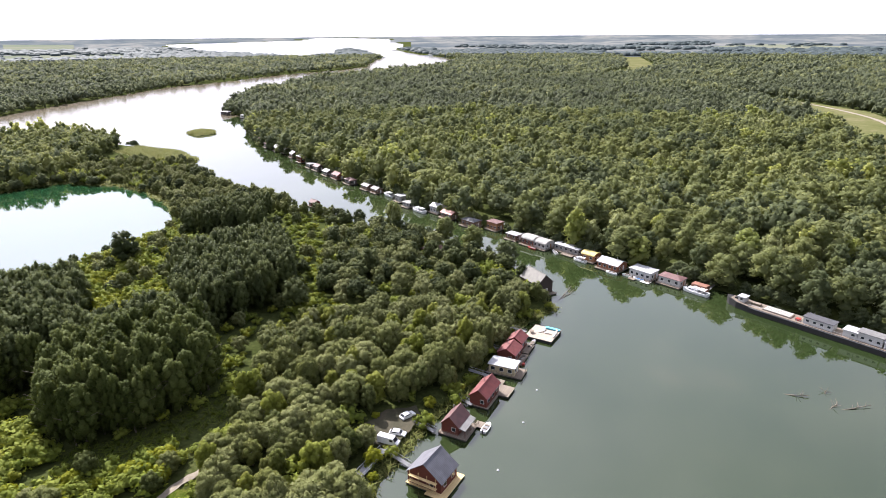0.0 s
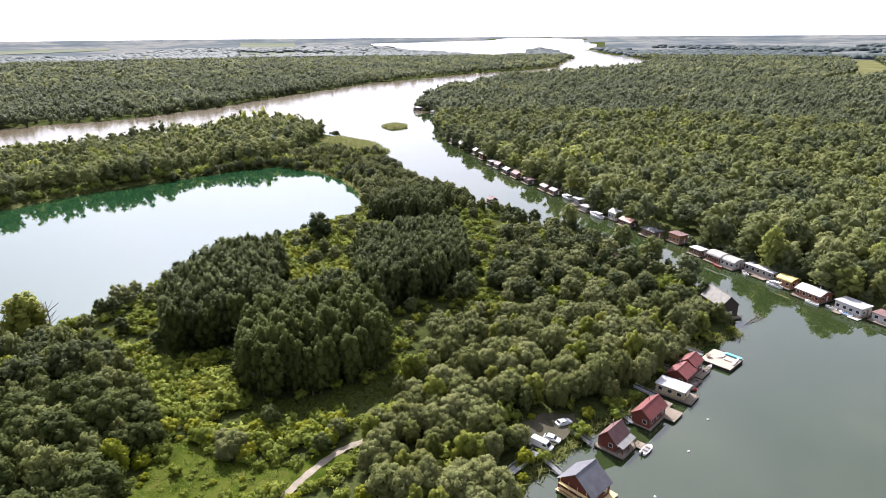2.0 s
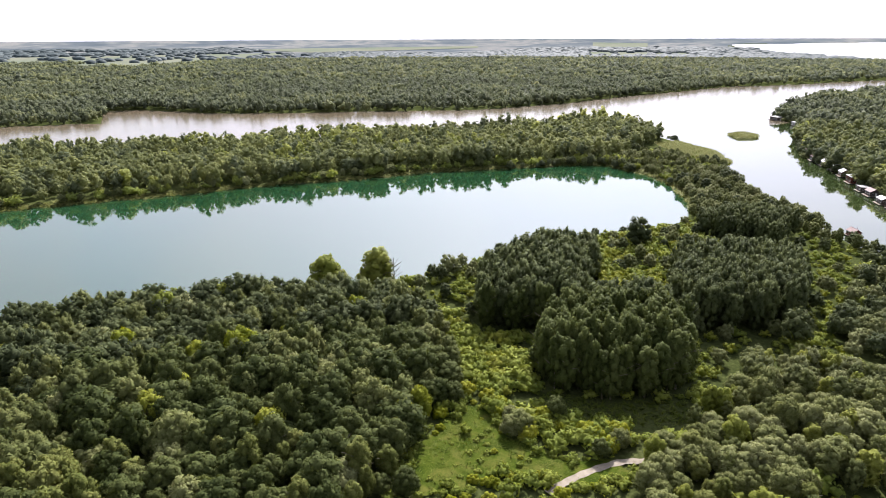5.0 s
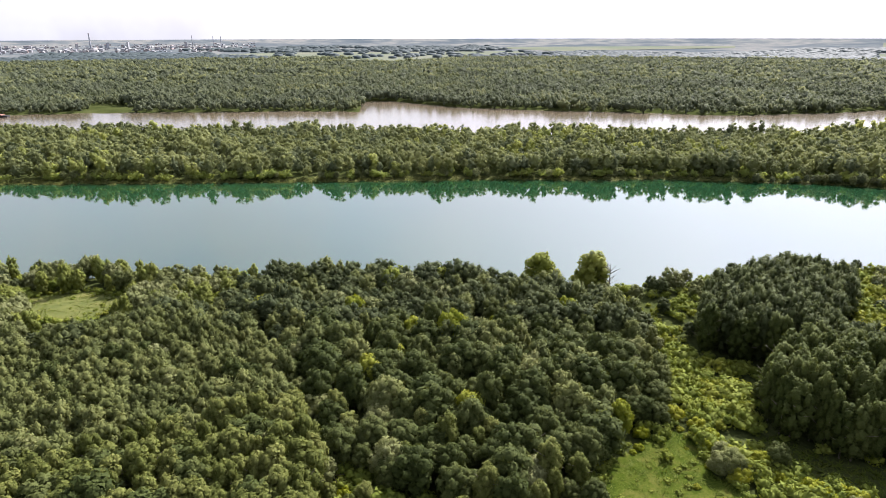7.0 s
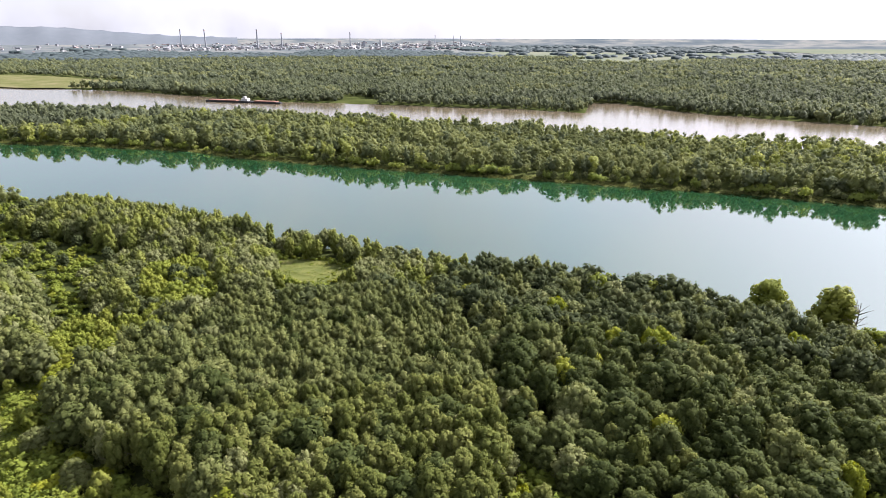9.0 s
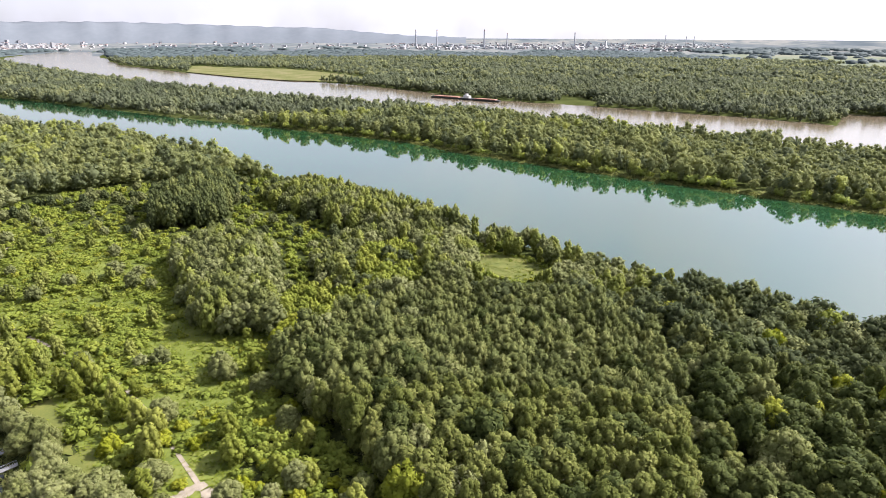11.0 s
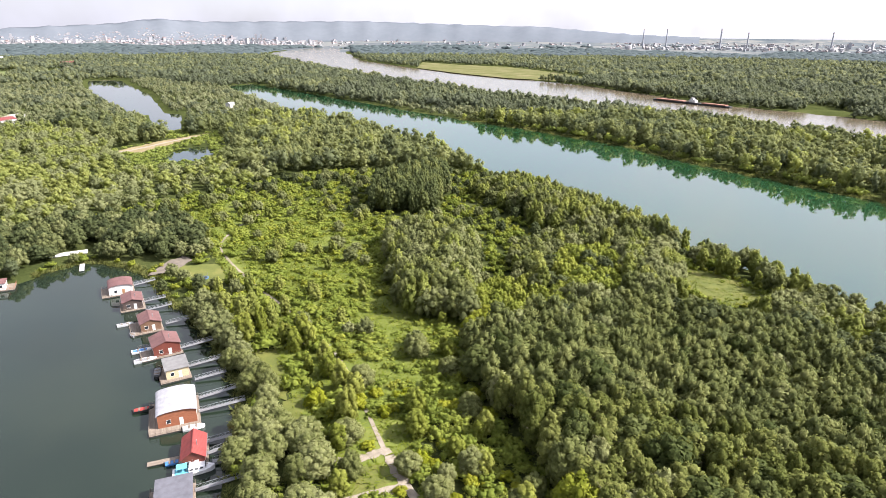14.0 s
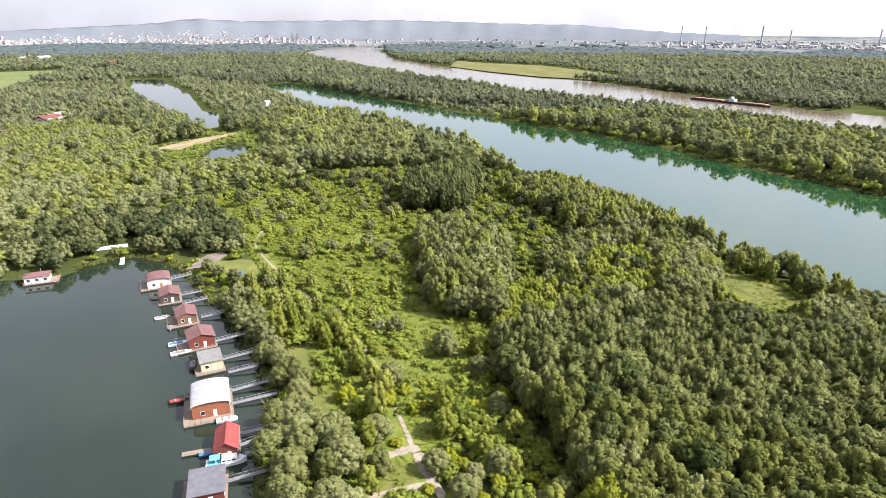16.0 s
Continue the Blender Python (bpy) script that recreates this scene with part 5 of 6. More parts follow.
motorboat(22.6, 164.2, -15, 3.6, 1.5, hull_mat=M_RED, label="orange-red dinghy beside a white-roofed houseboat")
houseboat(36.0, 221.0, -62, 11.0, 7.0, "gable", "taupe", "dark", "dark wooden two-storey house with a weathered gable roof on the point", high=4.4, rise=3.2, deck=(0.5, 1.8, 0.8, 0.8), wins=4)
houseboat(-4.0, 262.0, -35, 9.0, 7.5, "hip", "brown", "brown", "brown houseboat with a low hipped roof behind willows", high=2.8, rise=1.2, wins=3)
houseboat(-74.0, 345.0, -45, 5.5, 4.0, "gable", "brown", "redwood", "small dark red cabin at the water's edge", high=2.4, rise=1.3, wins=2)
for a, b, c, d in [(-8.0, 117.6, -13.0, 121.2), (-2.3, 130.5, -7.6, 133.4), (7.4, 142.2, 3.8, 144.6), (13.6, 156.2, 7.4, 158.8), (17.4, 172.4, 13.0, 174.2), (27.6, 184.4, 21.0, 187.2)]:
    gangway(a, b, c, d)
gangway(-20.5, 110.5, -14.4, 122.2, 1.7, 1.75, 2.0, label="long steel gangway section lying on the bank")
car(-13.5, 125.1, -22, M_WHITE, "white delivery van parked on the muddy bank", van=True)
car(-11.5, 128.5, -14, M_SILVER, "silver car parked beside a white van")
car(-9.5, 135.5, 40, M_WHITE, "white car parked under willows on the bank")

# ---- far bank of the side channel ----
for x, y, L, W, rf, rm, wm, hi, ri, lab in [
    (90.5, 226.0, 9.0, 5.0, "hip", "brown", "white", 2.6, 0.9, "white houseboat with a brown roof and a glazed veranda"),
    (81.5, 233.5, 9.4, 6.0, "flat", "white", "white", 3.0, 0.3, "white houseboat with a flat white roof"),
    (71.2, 243.4, 9.8, 7.2, "gable", "white", "orange", 2.6, 1.3, "orange wooden houseboat with a white sheet roof"),
    (64.6, 253.4, 6.2, 4.8, "arc", "yellow", "wood", 2.6, 1.0, "wooden houseboat with a curved yellow roof"),
    (57.0, 264.0, 13.2, 4.2, "flat", "white", "grey", 2.6, 0.3, "long grey houseboat with a flat white roof"),
    (46.6, 270.6, 7.0, 6.2, "arc", "pale", "white", 2.4, 1.3, "white houseboat with a pale barrel roof"),
    (41.6, 275.6, 7.0, 6.2, "arc", "pale", "redwood", 2.6, 1.4, "dark red houseboat with a pale barrel roof"),
    (34.2, 283.2, 6.4, 4.2, "flat", "white", "brown", 2.4, 0.3, "small brown houseboat with a white flat roof"),
    (26.4, 299.4, 7.0, 5.0, "flat", "brown", "wood", 3.6, 0.3, "two-storey wooden houseboat with a roof terrace"),
    (14.6, 305.4, 9.0, 5.6, "hip", "darkgrey", "brown", 2.8, 1.0, "brown houseboat with a dark grey hipped roof"),
    (3.4, 320.0, 8.4, 5.0, "gable", "pink", "brown", 2.6, 1.1, "brown houseboat with a faded pink roof"),
    (-2.8, 331.0, 7.0, 5.4, "gable", "white", "white", 3.4, 1.4, "white houseboat with a white gable roof"),
    (-19.6, 343.2, 6.0, 4.4, "flat", "pale", "grey", 2.4, 0.3, "small grey houseboat with a pale roof"),
    (-24.6, 355.6, 6.4, 5.2, "flat", "white", "grey", 3.4, 0.3, "tall grey houseboat with a white flat roof"),
    (-41.2, 376.6, 7.0, 4.6, "gable", "mid", "brown", 2.4, 1.0, "brown houseboat with a grey roof"),
    (-48.2, 385.4, 7.6, 4.6, "gable", "mid", "brown", 2.4, 1.0, "brown houseboat with a grey roof"),
    (-61.2, 401.4, 8.0, 5.0, "hip", "brown", "dark", 2.6, 1.1, "dark houseboat with a brown hipped roof"),
    (-71.8, 416.6, 8.4, 5.2, "gable", "red", "redwood", 2.8, 1.4, "dark red houseboat with a red roof"),
    (-80.6, 427.4, 7.2, 5.0, "gable", "white", "dark", 2.8, 1.2, "dark houseboat with a white roof"),
    (-90.6, 444.6, 7.6, 5.0, "gable", "brown", "dark", 2.8, 1.4, "dark brown houseboat with a gable roof"),
    (-98.0, 454.6, 7.0, 5.0, "flat", "mid", "dark", 2.6, 0.3, "dark houseboat with a grey flat roof"),
    (-109.0, 476.0, 8.0, 6.0, "shed", "white", "redwood", 4.2, 0.6, "tall dark red houseboat with a white sloping roof"),
    (-119.6, 494.6, 7.6, 5.4, "gable", "white", "brown", 3.0, 1.6, "brown houseboat with a white gable roof"),
    (-130.0, 514.4, 8.0, 5.4, "gable", "pale", "brown", 3.0, 1.6, "brown houseboat with a pale gable roof"),
    (-140.4, 525.4, 8.0, 5.4, "gable", "white", "dark", 3.0, 1.6, "dark houseboat with a white gable roof"),
    (-153.0, 542.0, 8.4, 5.6, "flat", "brown", "dark", 3.2, 0.3, "dark houseboat with a flat brown roof"),
    (-166.0, 572.0, 8.0, 5.4, "gable", "brown", "dark", 3.0, 1.5, "dark brown houseboat with a brown roof"),
    (-178.6, 601.8, 8.4, 5.6, "gable", "brown", "dark", 3.0, 1.5, "dark brown houseboat with a brown roof"),
    (-193.4, 642.0, 9.0, 6.0, "gable", "pale", "grey", 3.0, 1.5, "grey houseboat with a pale roof"),
    (-207.6, 683.0, 11.0, 7.0, "flat", "white", "white", 4.0, 0.3, "large white houseboat with flat decks"),
    (-219.6, 720.0, 12.0, 8.0, "gable", "pink", "brown", 3.6, 2.0, "large brown houseboat with a reddish roof"),
    (-233.0, 741.0, 10.0, 6.0, "flat", "white", "white", 3.2, 0.3, "white houseboat with a flat roof"),
    (-266.0, 774.0, 12.0, 7.0, "hip", "darkgrey", "dark", 3.2, 1.2, "dark houseboat at the tip of the bank"),
]:
    houseboat(x, y, -48 if y < 350 else -54 if y < 480 else -60 if y < 600 else -68 if y < 730 else -30, L, W, rf, rm, wm, lab, hi, ri, wins=max(2, round(L / 2.6)), rail=y < 420, deck=(0.6, 0.6, 1.5, 0.4), chimney=y < 420)
    nx, ny = 0.74, 0.67
    if y < 350:
        gangway(x + nx * (W / 2 + 0.4), y + ny * (W / 2 + 0.4), x + nx * (W / 2 + 5), y + ny * (W / 2 + 5), label="narrow gangway from the wooded bank to a houseboat")
motorboat(96.2, 216.6, 132, 10.0, 3.4, "cruiser", "white cabin cruiser moored at the bank")
small("boat_shed", 99.0, 219.4, 0, -48, boxes((-3.0, 3.0, -1.6, 1.6, -0.3, 2.6)), ROOF["rust"], "rust-red floating shed behind a cabin cruiser", "shed")
gangway(101.4, 218.0, 106.0, 222.5, label="narrow gangway to a cabin cruiser")
motorboat(75.2, 234.6, 132, 4.4, 1.8, "open", hull_mat=M_WHITE)
motorboat(78.6, 230.4, 132, 5.0, 2.0, "open", label="blue-covered motorboat beside a white houseboat", cover=M_BLUE)
platform(80.6, 227.6, -48, 3.6, 2.8, "small white floating pontoon", M_TRIM, 0.4)
platform(76.2, 231.2, -48, 3.0, 2.2, "small brown floating pontoon", M_DECK, 0.4)
motorboat(69.6, 237.6, 132, 5.4, 1.9, "open", label="white motorboat moored before an orange houseboat")
motorboat(59.6, 252.2, 132, 6.6, 2.3, "cruiser", "white speedboat moored beside a yellow-roofed houseboat")
motorboat(50.6, 263.2, 100, 5.0, 1.8, "open")
platform(55.6, 259.6, -48, 6.0, 3.0, "brown floating terrace before a long houseboat", M_DECK, 0.5)
motorboat(41.0, 269.2, 132, 4.6, 1.7, "open", hull_mat=M_RED, label="small red and white motorboat")
motorboat(-13.6, 333.2, 128, 11.0, 3.6, "cruiser", "long white motor yacht moored at the bank")
motorboat(-33.0, 368.6, 126, 10.0, 3.6, "cruiser", "white work boat with a wheelhouse at the bank")

# the old cargo barge
bg = thing("cargo_barge", 126.0, 183.0, 0, 129, "long black-hulled old cargo barge with white deckhouses at the bank", "barge")
part("hull", loft([[(px, -hw, 2.0 + sh), (px, -hw * 0.96, -0.4), (px, hw * 0.96, -0.4), (px, hw, 2.0 + sh)] for px, hw, sh in
                   [(-36, 2.2, 0.5), (-34, 3.0, 0.3), (-28, 3.4, 0), (0, 3.4, 0), (24, 3.4, 0), (29, 2.8, 0.3), (32, 1.6, 0.7), (33.4, 0.3, 1.0)]]), M_HULL, bg, "black steel hull")
part("deck", loft([[(px, -hw, 2.02 + sh), (px, -hw, 2.08 + sh), (px, hw, 2.08 + sh), (px, hw, 2.02 + sh)] for px, hw, sh in [(-35.6, 2.0, 0.45), (-28, 3.1, 0), (24, 3.1, 0), (29, 2.5, 0.3), (31.6, 1.4, 0.7)]]), M_DECK, bg, "grey-brown cluttered deck")
for s in (-1, 1):
    part("rubbing_strake", boxes((-28, 24, s * 3.4 - 0.06, s * 3.4 + 0.06, 1.75, 1.98)), M_GREYP, bg)
for x0, x1, w, hgt, rf in [(26.6, 29.0, 1.5, 2.0, "white"), (-2.5, 6.5, 2.0, 2.3, "darkgrey"), (-9.5, -5.5, 2.1, 2.2, "white"), (-16.5, -9.6, 1.9, 2.9, "mid"), (-30.0, -17.0, 2.2, 2.2, "white")]:
    dh = part("deckhouse", boxes((x0, x1, -w, w, 2.084, 2.084 + hgt)), WALL["white"], bg, "white deckhouse")
    part("roof", boxes((x0 - 0.3, x1 + 0.3, -w - 0.3, w + 0.3, 2.09 + hgt, 2.26 + hgt)), ROOF[rf], dh, rf + " roof")
    for i in range(max(1, int((x1 - x0) / 2.2))):
        for s in ("y+", "y-"):
            cx = x0 + 1.1 + i * 2.2
            part("pane", boxes((cx - 0.45, cx + 0.45, (w if s == "y+" else -w) - 0.03, (w if s == "y+" else -w) + 0.03, 3.0, 3.7)), M_GLASS, dh)
part("cargo_hatch", boxes((10.5, 20.0, -2.0, 2.0, 2.084, 2.5)), M_DECK, bg, "open hold with wooden ribs", 0.03)
for i in range(12):
    part("hatch_rib", boxes((11.0 + 0.74 * i, 11.3 + 0.74 * i, -1.9, 1.9, 2.5, 2.62)), M_TRIM, bg)
for i in range(20):
    px = -27 + i * 2.7
    part("rail_post", boxes((px - 0.04, px + 0.04, 3.0, 3.08, 2.08, 3.0)), M_STEEL, bg)
bm = bmesh.new()
rod(bm, (-27, 3.04, 3.0), (24.3, 3.04, 3.0), 0.04, 4)
part("rail", bm, M_STEEL, bg)
part("storage_box", boxes((21.5, 24.5, -1.2, 0.4, 2.084, 2.9)), M_DECK, bg, "", 0.04)
part("storage_box", boxes((7.6, 9.0, 0.4, 1.8, 2.084, 2.8)), M_RED, bg, "red box", 0.04)
part("anchor_winch", boxes((29.6, 30.6, -0.5, 0.5, 2.4, 3.1)), M_BLACK, bg, "", 0.06)
gangway(125.0, 191.0, 130.0, 195.5, 2.1, 1.8, label="gangway from the old barge to the wooded bank")

# drift wood and buoys on the water
M_WOOD = rough_mat("bleached_driftwood", [(0.08, 0.065, 0.05), (0.14, 0.115, 0.09), (0.22, 0.19, 0.15)], 0.9, 1.5, 15.0, 0.5)


def snag(x, y, rot, L, seed, label="weathered dead tree lying in the water", z=0.0):
    rg = random.Random(seed)
    e = thing("driftwood", x, y, z, rot, label, "driftwood", "dead wood")
    bm = bmesh.new()
    rod(bm, (0, 0, -0.15), (L * 0.5, rg.uniform(-0.3, 0.3), 0.25), 0.14, 7)
    rod(bm, (L * 0.5, 0, 0.25), (L, rg.uniform(-0.6, 0.6), 0.5), 0.08, 6)
    part("trunk", bm, M_WOOD, e)
    for i in range(6):
        u = rg.uniform(0.3, 0.9)
        s = rg.choice((-1, 1))
        bm = bmesh.new()
        rod(bm, (L * u, 0, 0.2), (L * u + rg.uniform(0, 1.5), s * rg.uniform(0.5, 1.8), rg.uniform(0.3, 1.6)), 0.045, 5)
        part("branch", bm, M_WOOD, e)
    return e


snag(93.5, 147.4, -20, 6.5, 1)
snag(102.0, 139.8, 30, 4.5, 2)
snag(104.5, 139.4, 8, 9.0, 3)
snag(105.0, 147.0, 70, 1.5, 4)
snag(42.6, 210.2, 60, 15.0, 5)
snag(43.5, 211.5, 48, 11.0, 6)
for i, (sx, sy, sr) in enumerate([(-113, 22, 30), (-115, 19, 75), (-111, 26, 140), (-117, 24, 10), (-109, 21, 200)]):
    snag(sx, sy, sr, 7.0 + i % 3, 20 + i, "fallen bleached dead tree in a gap of the woods", ground_z(sx, sy) + 0.4)
for bx, by in [(20.3, 134.9), (12.2, 116.6), (26.0, 150.0)]:
    e = thing("mooring_buoy", bx, by, 0, 0, "small white mooring buoy floating in the channel", "buoy", "mooring buoys")
    bm = bmesh.new()
    bmesh.ops.create_uvsphere(bm, u_segments=12, v_segments=8, radius=0.32)
    ball = part("ball", bm, M_WHITE, e)
    bm = bmesh.new()
    rod(bm, (0, 0, 0.3), (0, 0, 0.5), 0.05, 6)
    part("ring", bm, M_STEEL, e)

# ---- houseboats of the harbour's other arm ----
for x, y, rot, L, W, rf, rm, wm, hi, ri, dk, lab in [
    (-98.2, -230.1, 66, 8.6, 8.0, "arc", "brown", "white", 2.9, 1.0, (0.6, 0.8, 0.6, 2.6), "white houseboat with a curved brown roof"),
    (-94.3, -213.5, 66, 8.2, 6.4, "gable", "brown", "dark", 2.9, 1.0, (0.8, 1.2, 0.8, 1.0), "dark wooden houseboat with a brown roof and a white railing"),
    (-89.5, -192.6, 68, 8.4, 6.2, "gable", "brown", "brown", 2.9, 1.1, (0.6, 1.4, 0.6, 3.2), "brown wooden houseboat with a side deck"),
    (-84.0, -173.1, 69, 7.8, 7.6, "gable", "brown", "redwood", 3.3, 1.3, (0.6, 1.2, 0.6, 3.6), "red-brown wooden houseboat with a gable roof and side deck"),
    (-78.7, -158.0, 67, 7.6, 6.0, "flat", "mid", "cream", 2.9, 0.3, (0.5, 1.6, 0.6, 1.8), "cream houseboat with a flat grey roof"),
    (-67.7, -138.6, 61, 11.6, 9.2, "arc", "silver", "orange", 3.5, 0.9, (1.0, 2.6, 0.8, 2.2), "large orange-brown houseboat with a curved silver-grey roof"),
    (-60.6, -119.0, 56, 8.6, 5.0, "gable", "brightred", "redwood", 2.8, 1.7, (0.4, 0.5, 0.5, 1.0), "houseboat with a bright red gable roof"),
    (-49.7, -108.9, 58, 8.6, 7.0, "flat", "grey", "redwood", 2.9, 0.3, (0.6, 1.0, 0.6, 1.6), "red wooden houseboat with a flat grey roof"),
]:
    # the gable towards the open harbour faces back along the bank
    houseboat(x, y, rot, L, W, rf, rm, wm, lab, hi, ri, deck=(dk[0], dk[1], dk[3], dk[2]), wins=max(2, round(L / 2.8)), chimney=rf == "gable")
e = houseboat(-68.6, -269.5, 155, 8.6, 5.6, "hip", "brown", "white", "white houseboat with a brown hipped roof at the harbour's end", 2.6, 1.1, deck=(0.6, 3.0, 0.8, 0.8), wins=3, rail_mat=WALL["orange"])
for a, b, c, d in [(-82.4, -157.9, -92, -153.2), (-79.5, -149.6, -87, -145.4), (-74.9, -140.3, -84.5, -135.6), (-71.4, -134.6, -81.5, -128.7), (-65.3, -121.6, -71.5, -117.4), (-62.9, -117.6, -70, -114.5),
                   (-61.9, -113.9, -67, -110.8), (-54.2, -108.6, -63, -103.4), (-103.7, -231.0, -111, -228.2), (-98.2, -213.1, -104.5, -209.1), (-94.8, -205.3, -102.5, -201.4), (-93.4, -189.6, -100, -186), (-87.0, -170, -96, -166)]:
    gangway(a, b, c, d)
platform(-55.6, -123.0, 148, 8.0, 1.6, "grey floating jetty beside a red-roofed houseboat", z=0.5)
motorboat(-57.6, -114.6, 148, 9.0, 3.0, "cruiser", "white cabin cruiser with a turquoise canopy", cover=M_TEAL)
motorboat(-66.8, -129.6, 150, 5.2, 2.0, "open", label="white covered motorboat moored by a large houseboat", cover=M_WHITE)
motorboat(-63.0, -147.0, 150, 5.0, 1.9, "open", hull_mat=M_BLACK, label="dark speedboat moored by a large houseboat", cover=M_RED)
motorboat(-74.8, -161.4, 60, 6.0, 2.2, "open", hull_mat=M_BLACK, label="dark motorboat with a grey cockpit")
motorboat(-56.2, -121.2, 150, 3.2, 1.5, "open", hull_mat=M_BLUE, label="blue dinghy behind a red-roofed houseboat", cover=M_BLUE)
motorboat(-79.0, -178.0, 155, 6.0, 2.1, "open", label="motorboat under a blue tarpaulin", cover=M_BLUE)
motorboat(-76.6, -171.6, 155, 6.2, 2.0, "open", label="grey and white motorboat beside a wooden deck")
motorboat(-84.8, -200.2, 155, 5.0, 1.9, "open")
motorboat(-82.6, -191.0, 70, 3.6, 1.6, "open", hull_mat=M_GREYP, label="small grey dinghy beside a houseboat")
platform(-103.0, -285.8, -25, 14.5, 5.0, "white-grey concrete launching slab on the bank", M_TRIM, 1.75)
platform(-100.2, -267.4, 65, 9.0, 1.8, "pale floating jetty at the harbour's end", M_TRIM, 0.5)
tr = thing("trampoline", -122.5, -212.4, 1.75, 0, "round trampoline with a blue rim on the lawn", "trampoline")
bm = bmesh.new()
rod(bm, (0, 0, 0.75), (0, 0, 0.82), 1.9, 24)
part("rim", bm, M_BLUE, tr, "blue padded rim")
bm = bmesh.new()
rod(bm, (0, 0, 0.825), (0, 0, 0.85), 1.5, 24)
part("mat", bm, M_BLACK, tr, "black jumping mat")
for i in range(6):
    bm = bmesh.new()
    rod(bm, (1.7 * math.cos(i * 1.047), 1.7 * math.sin(i * 1.047), -0.1), (1.7 * math.cos(i * 1.047), 1.7 * math.sin(i * 1.047), 2.4), 0.04, 5)
    part("leg", bm, M_STEEL, tr)


# ---- open ground, paths, reeds ----
M_GRASS = rough_mat("meadow_grass", [(0.028, 0.044, 0.006), (0.048, 0.066, 0.009), (0.086, 0.090, 0.020)], 0.9, 0.25, 2.2, 0.8, spread=(0.38, 0.62), gloss=0.0)
M_LAWN = rough_mat("mown_lawn", [(0.058, 0.074, 0.012), (0.092, 0.102, 0.018), (0.145, 0.135, 0.036)], 0.9, 0.15, 2.0, 0.4)
M_DIRT = rough_mat("pale_gravel_track", [(0.14, 0.12, 0.09), (0.21, 0.18, 0.138), (0.29, 0.25, 0.195)], 0.95, 0.5, 5.0, 0.5)
M_APRON = rough_mat("compacted_gravel", [(0.085, 0.070, 0.055), (0.125, 0.105, 0.083), (0.17, 0.145, 0.115)], 0.95, 0.5, 5.0, 0.5)
M_MUD = rough_mat("trodden_mud", [(0.022, 0.024, 0.010), (0.040, 0.038, 0.020), (0.075, 0.060, 0.040)], 0.95, 0.3, 3.0, 0.5)
M_CROP = rough_mat("field_crop", [(0.085, 0.110, 0.044), (0.11, 0.132, 0.055), (0.15, 0.155, 0.075)], 0.95, 0.01, 0.08, 0.2, gloss=0.0)
M_DYKE = rough_mat("dry_dyke_grass", [(0.075, 0.085, 0.030), (0.110, 0.112, 0.048), (0.165, 0.145, 0.085)], 0.95, 0.02, 0.2, 0.2, gloss=0.0)
M_SCRUB = rough_mat("scrub_herbs", [(0.070, 0.094, 0.012), (0.102, 0.126, 0.017), (0.142, 0.150, 0.032)], 0.9, 0.15, 1.5, 0.7)
M_SAND = rough_mat("bare_sand", [(0.14, 0.115, 0.06), (0.20, 0.165, 0.09), (0.27, 0.225, 0.14)], 0.95, 0.08, 0.9, 0.4, gloss=0.0)
for i, (nm, poly, mat, lab) in enumerate([("meadow", MEADOW, M_GRASS, "rough sunlit meadow among trees"), ("meadow", GLADE, M_LAWN, "dry grassy glade by the lake"), ("lawn", LAWN, M_LAWN, "mown lawn by the harbour"),
                           ("apron", APRON, M_APRON, "bare gravel slipway apron"), ("parking_ground", PARKING, M_MUD, "muddy parking ground on the bank"), ("sand_bank", SAND, M_SAND, "bare sandy clearing by a pond"),
                           ("field", FIELD_W, M_CROP, "pale green field"), ("dyke", DYKE, M_DYKE, "dry grass flood dyke"), ("clearing", CLEARING, M_DYKE, "bare brown clearing"), ("river_meadow", GREENS, M_DYKE, "green riverside meadow"), ("scrub_ground", SCRUB, M_SCRUB, "sunny grass and herbs below scrub")]):
    sheet(nm, poly, 1.69 + 0.006 * i if nm != "scrub_ground" else 1.66, mat, lab, "ground", rough=1.1 if i < 6 or nm == "scrub_ground" else 0.0)


for i, poly in enumerate(TRODDEN):
    sheet("lawn", poly, 1.715 + 0.004 * i, M_LAWN, "trodden dry grass beside a gravel track", "ground", rough=0.6)


def ribbon(name, pts, wide, z, mat, label):
    """A track along a line of points, with uneven edges."""
    P = [Vector(p) for p in pts]
    fine = []
    for i in range(len(P) - 1):
        a, b, c, d = P[max(0, i - 1)], P[i], P[i + 1], P[min(len(P) - 1, i + 2)]
        for k in range(6):
            u = k / 6
            fine.append(0.5 * ((2 * b) + (c - a) * u + (2 * a - 5 * b + 4 * c - d) * u * u + (3 * b - a - 3 * c + d) * u ** 3))
    fine.append(P[-1])
    bm = bmesh.new()
    rows = []
    for i, p in enumerate(fine):
        t = (fine[min(i + 1, len(fine) - 1)] - fine[max(i - 1, 0)]).normalized()
        n = Vector((-t.y, t.x))
        w = wide / 2 * (1 + 0.18 * math.sin(i * 1.9) + 0.1 * math.sin(i * 4.3))
        rows.append([bm.verts.new((*(p + n * s * w), z)) for s in (1, -1)])
    for (a, b), (c, d) in zip(rows, rows[1:]):
        bm.faces.new((a, b, d, c))
    bmesh.ops.recalc_face_normals(bm, faces=bm.faces)
    me = bpy.data.meshes.new(name)
    bm.to_mesh(me)
    bm.free()
    me.materials.append(mat)
    return tagged(new(name, me), label, "path", kind="structure")


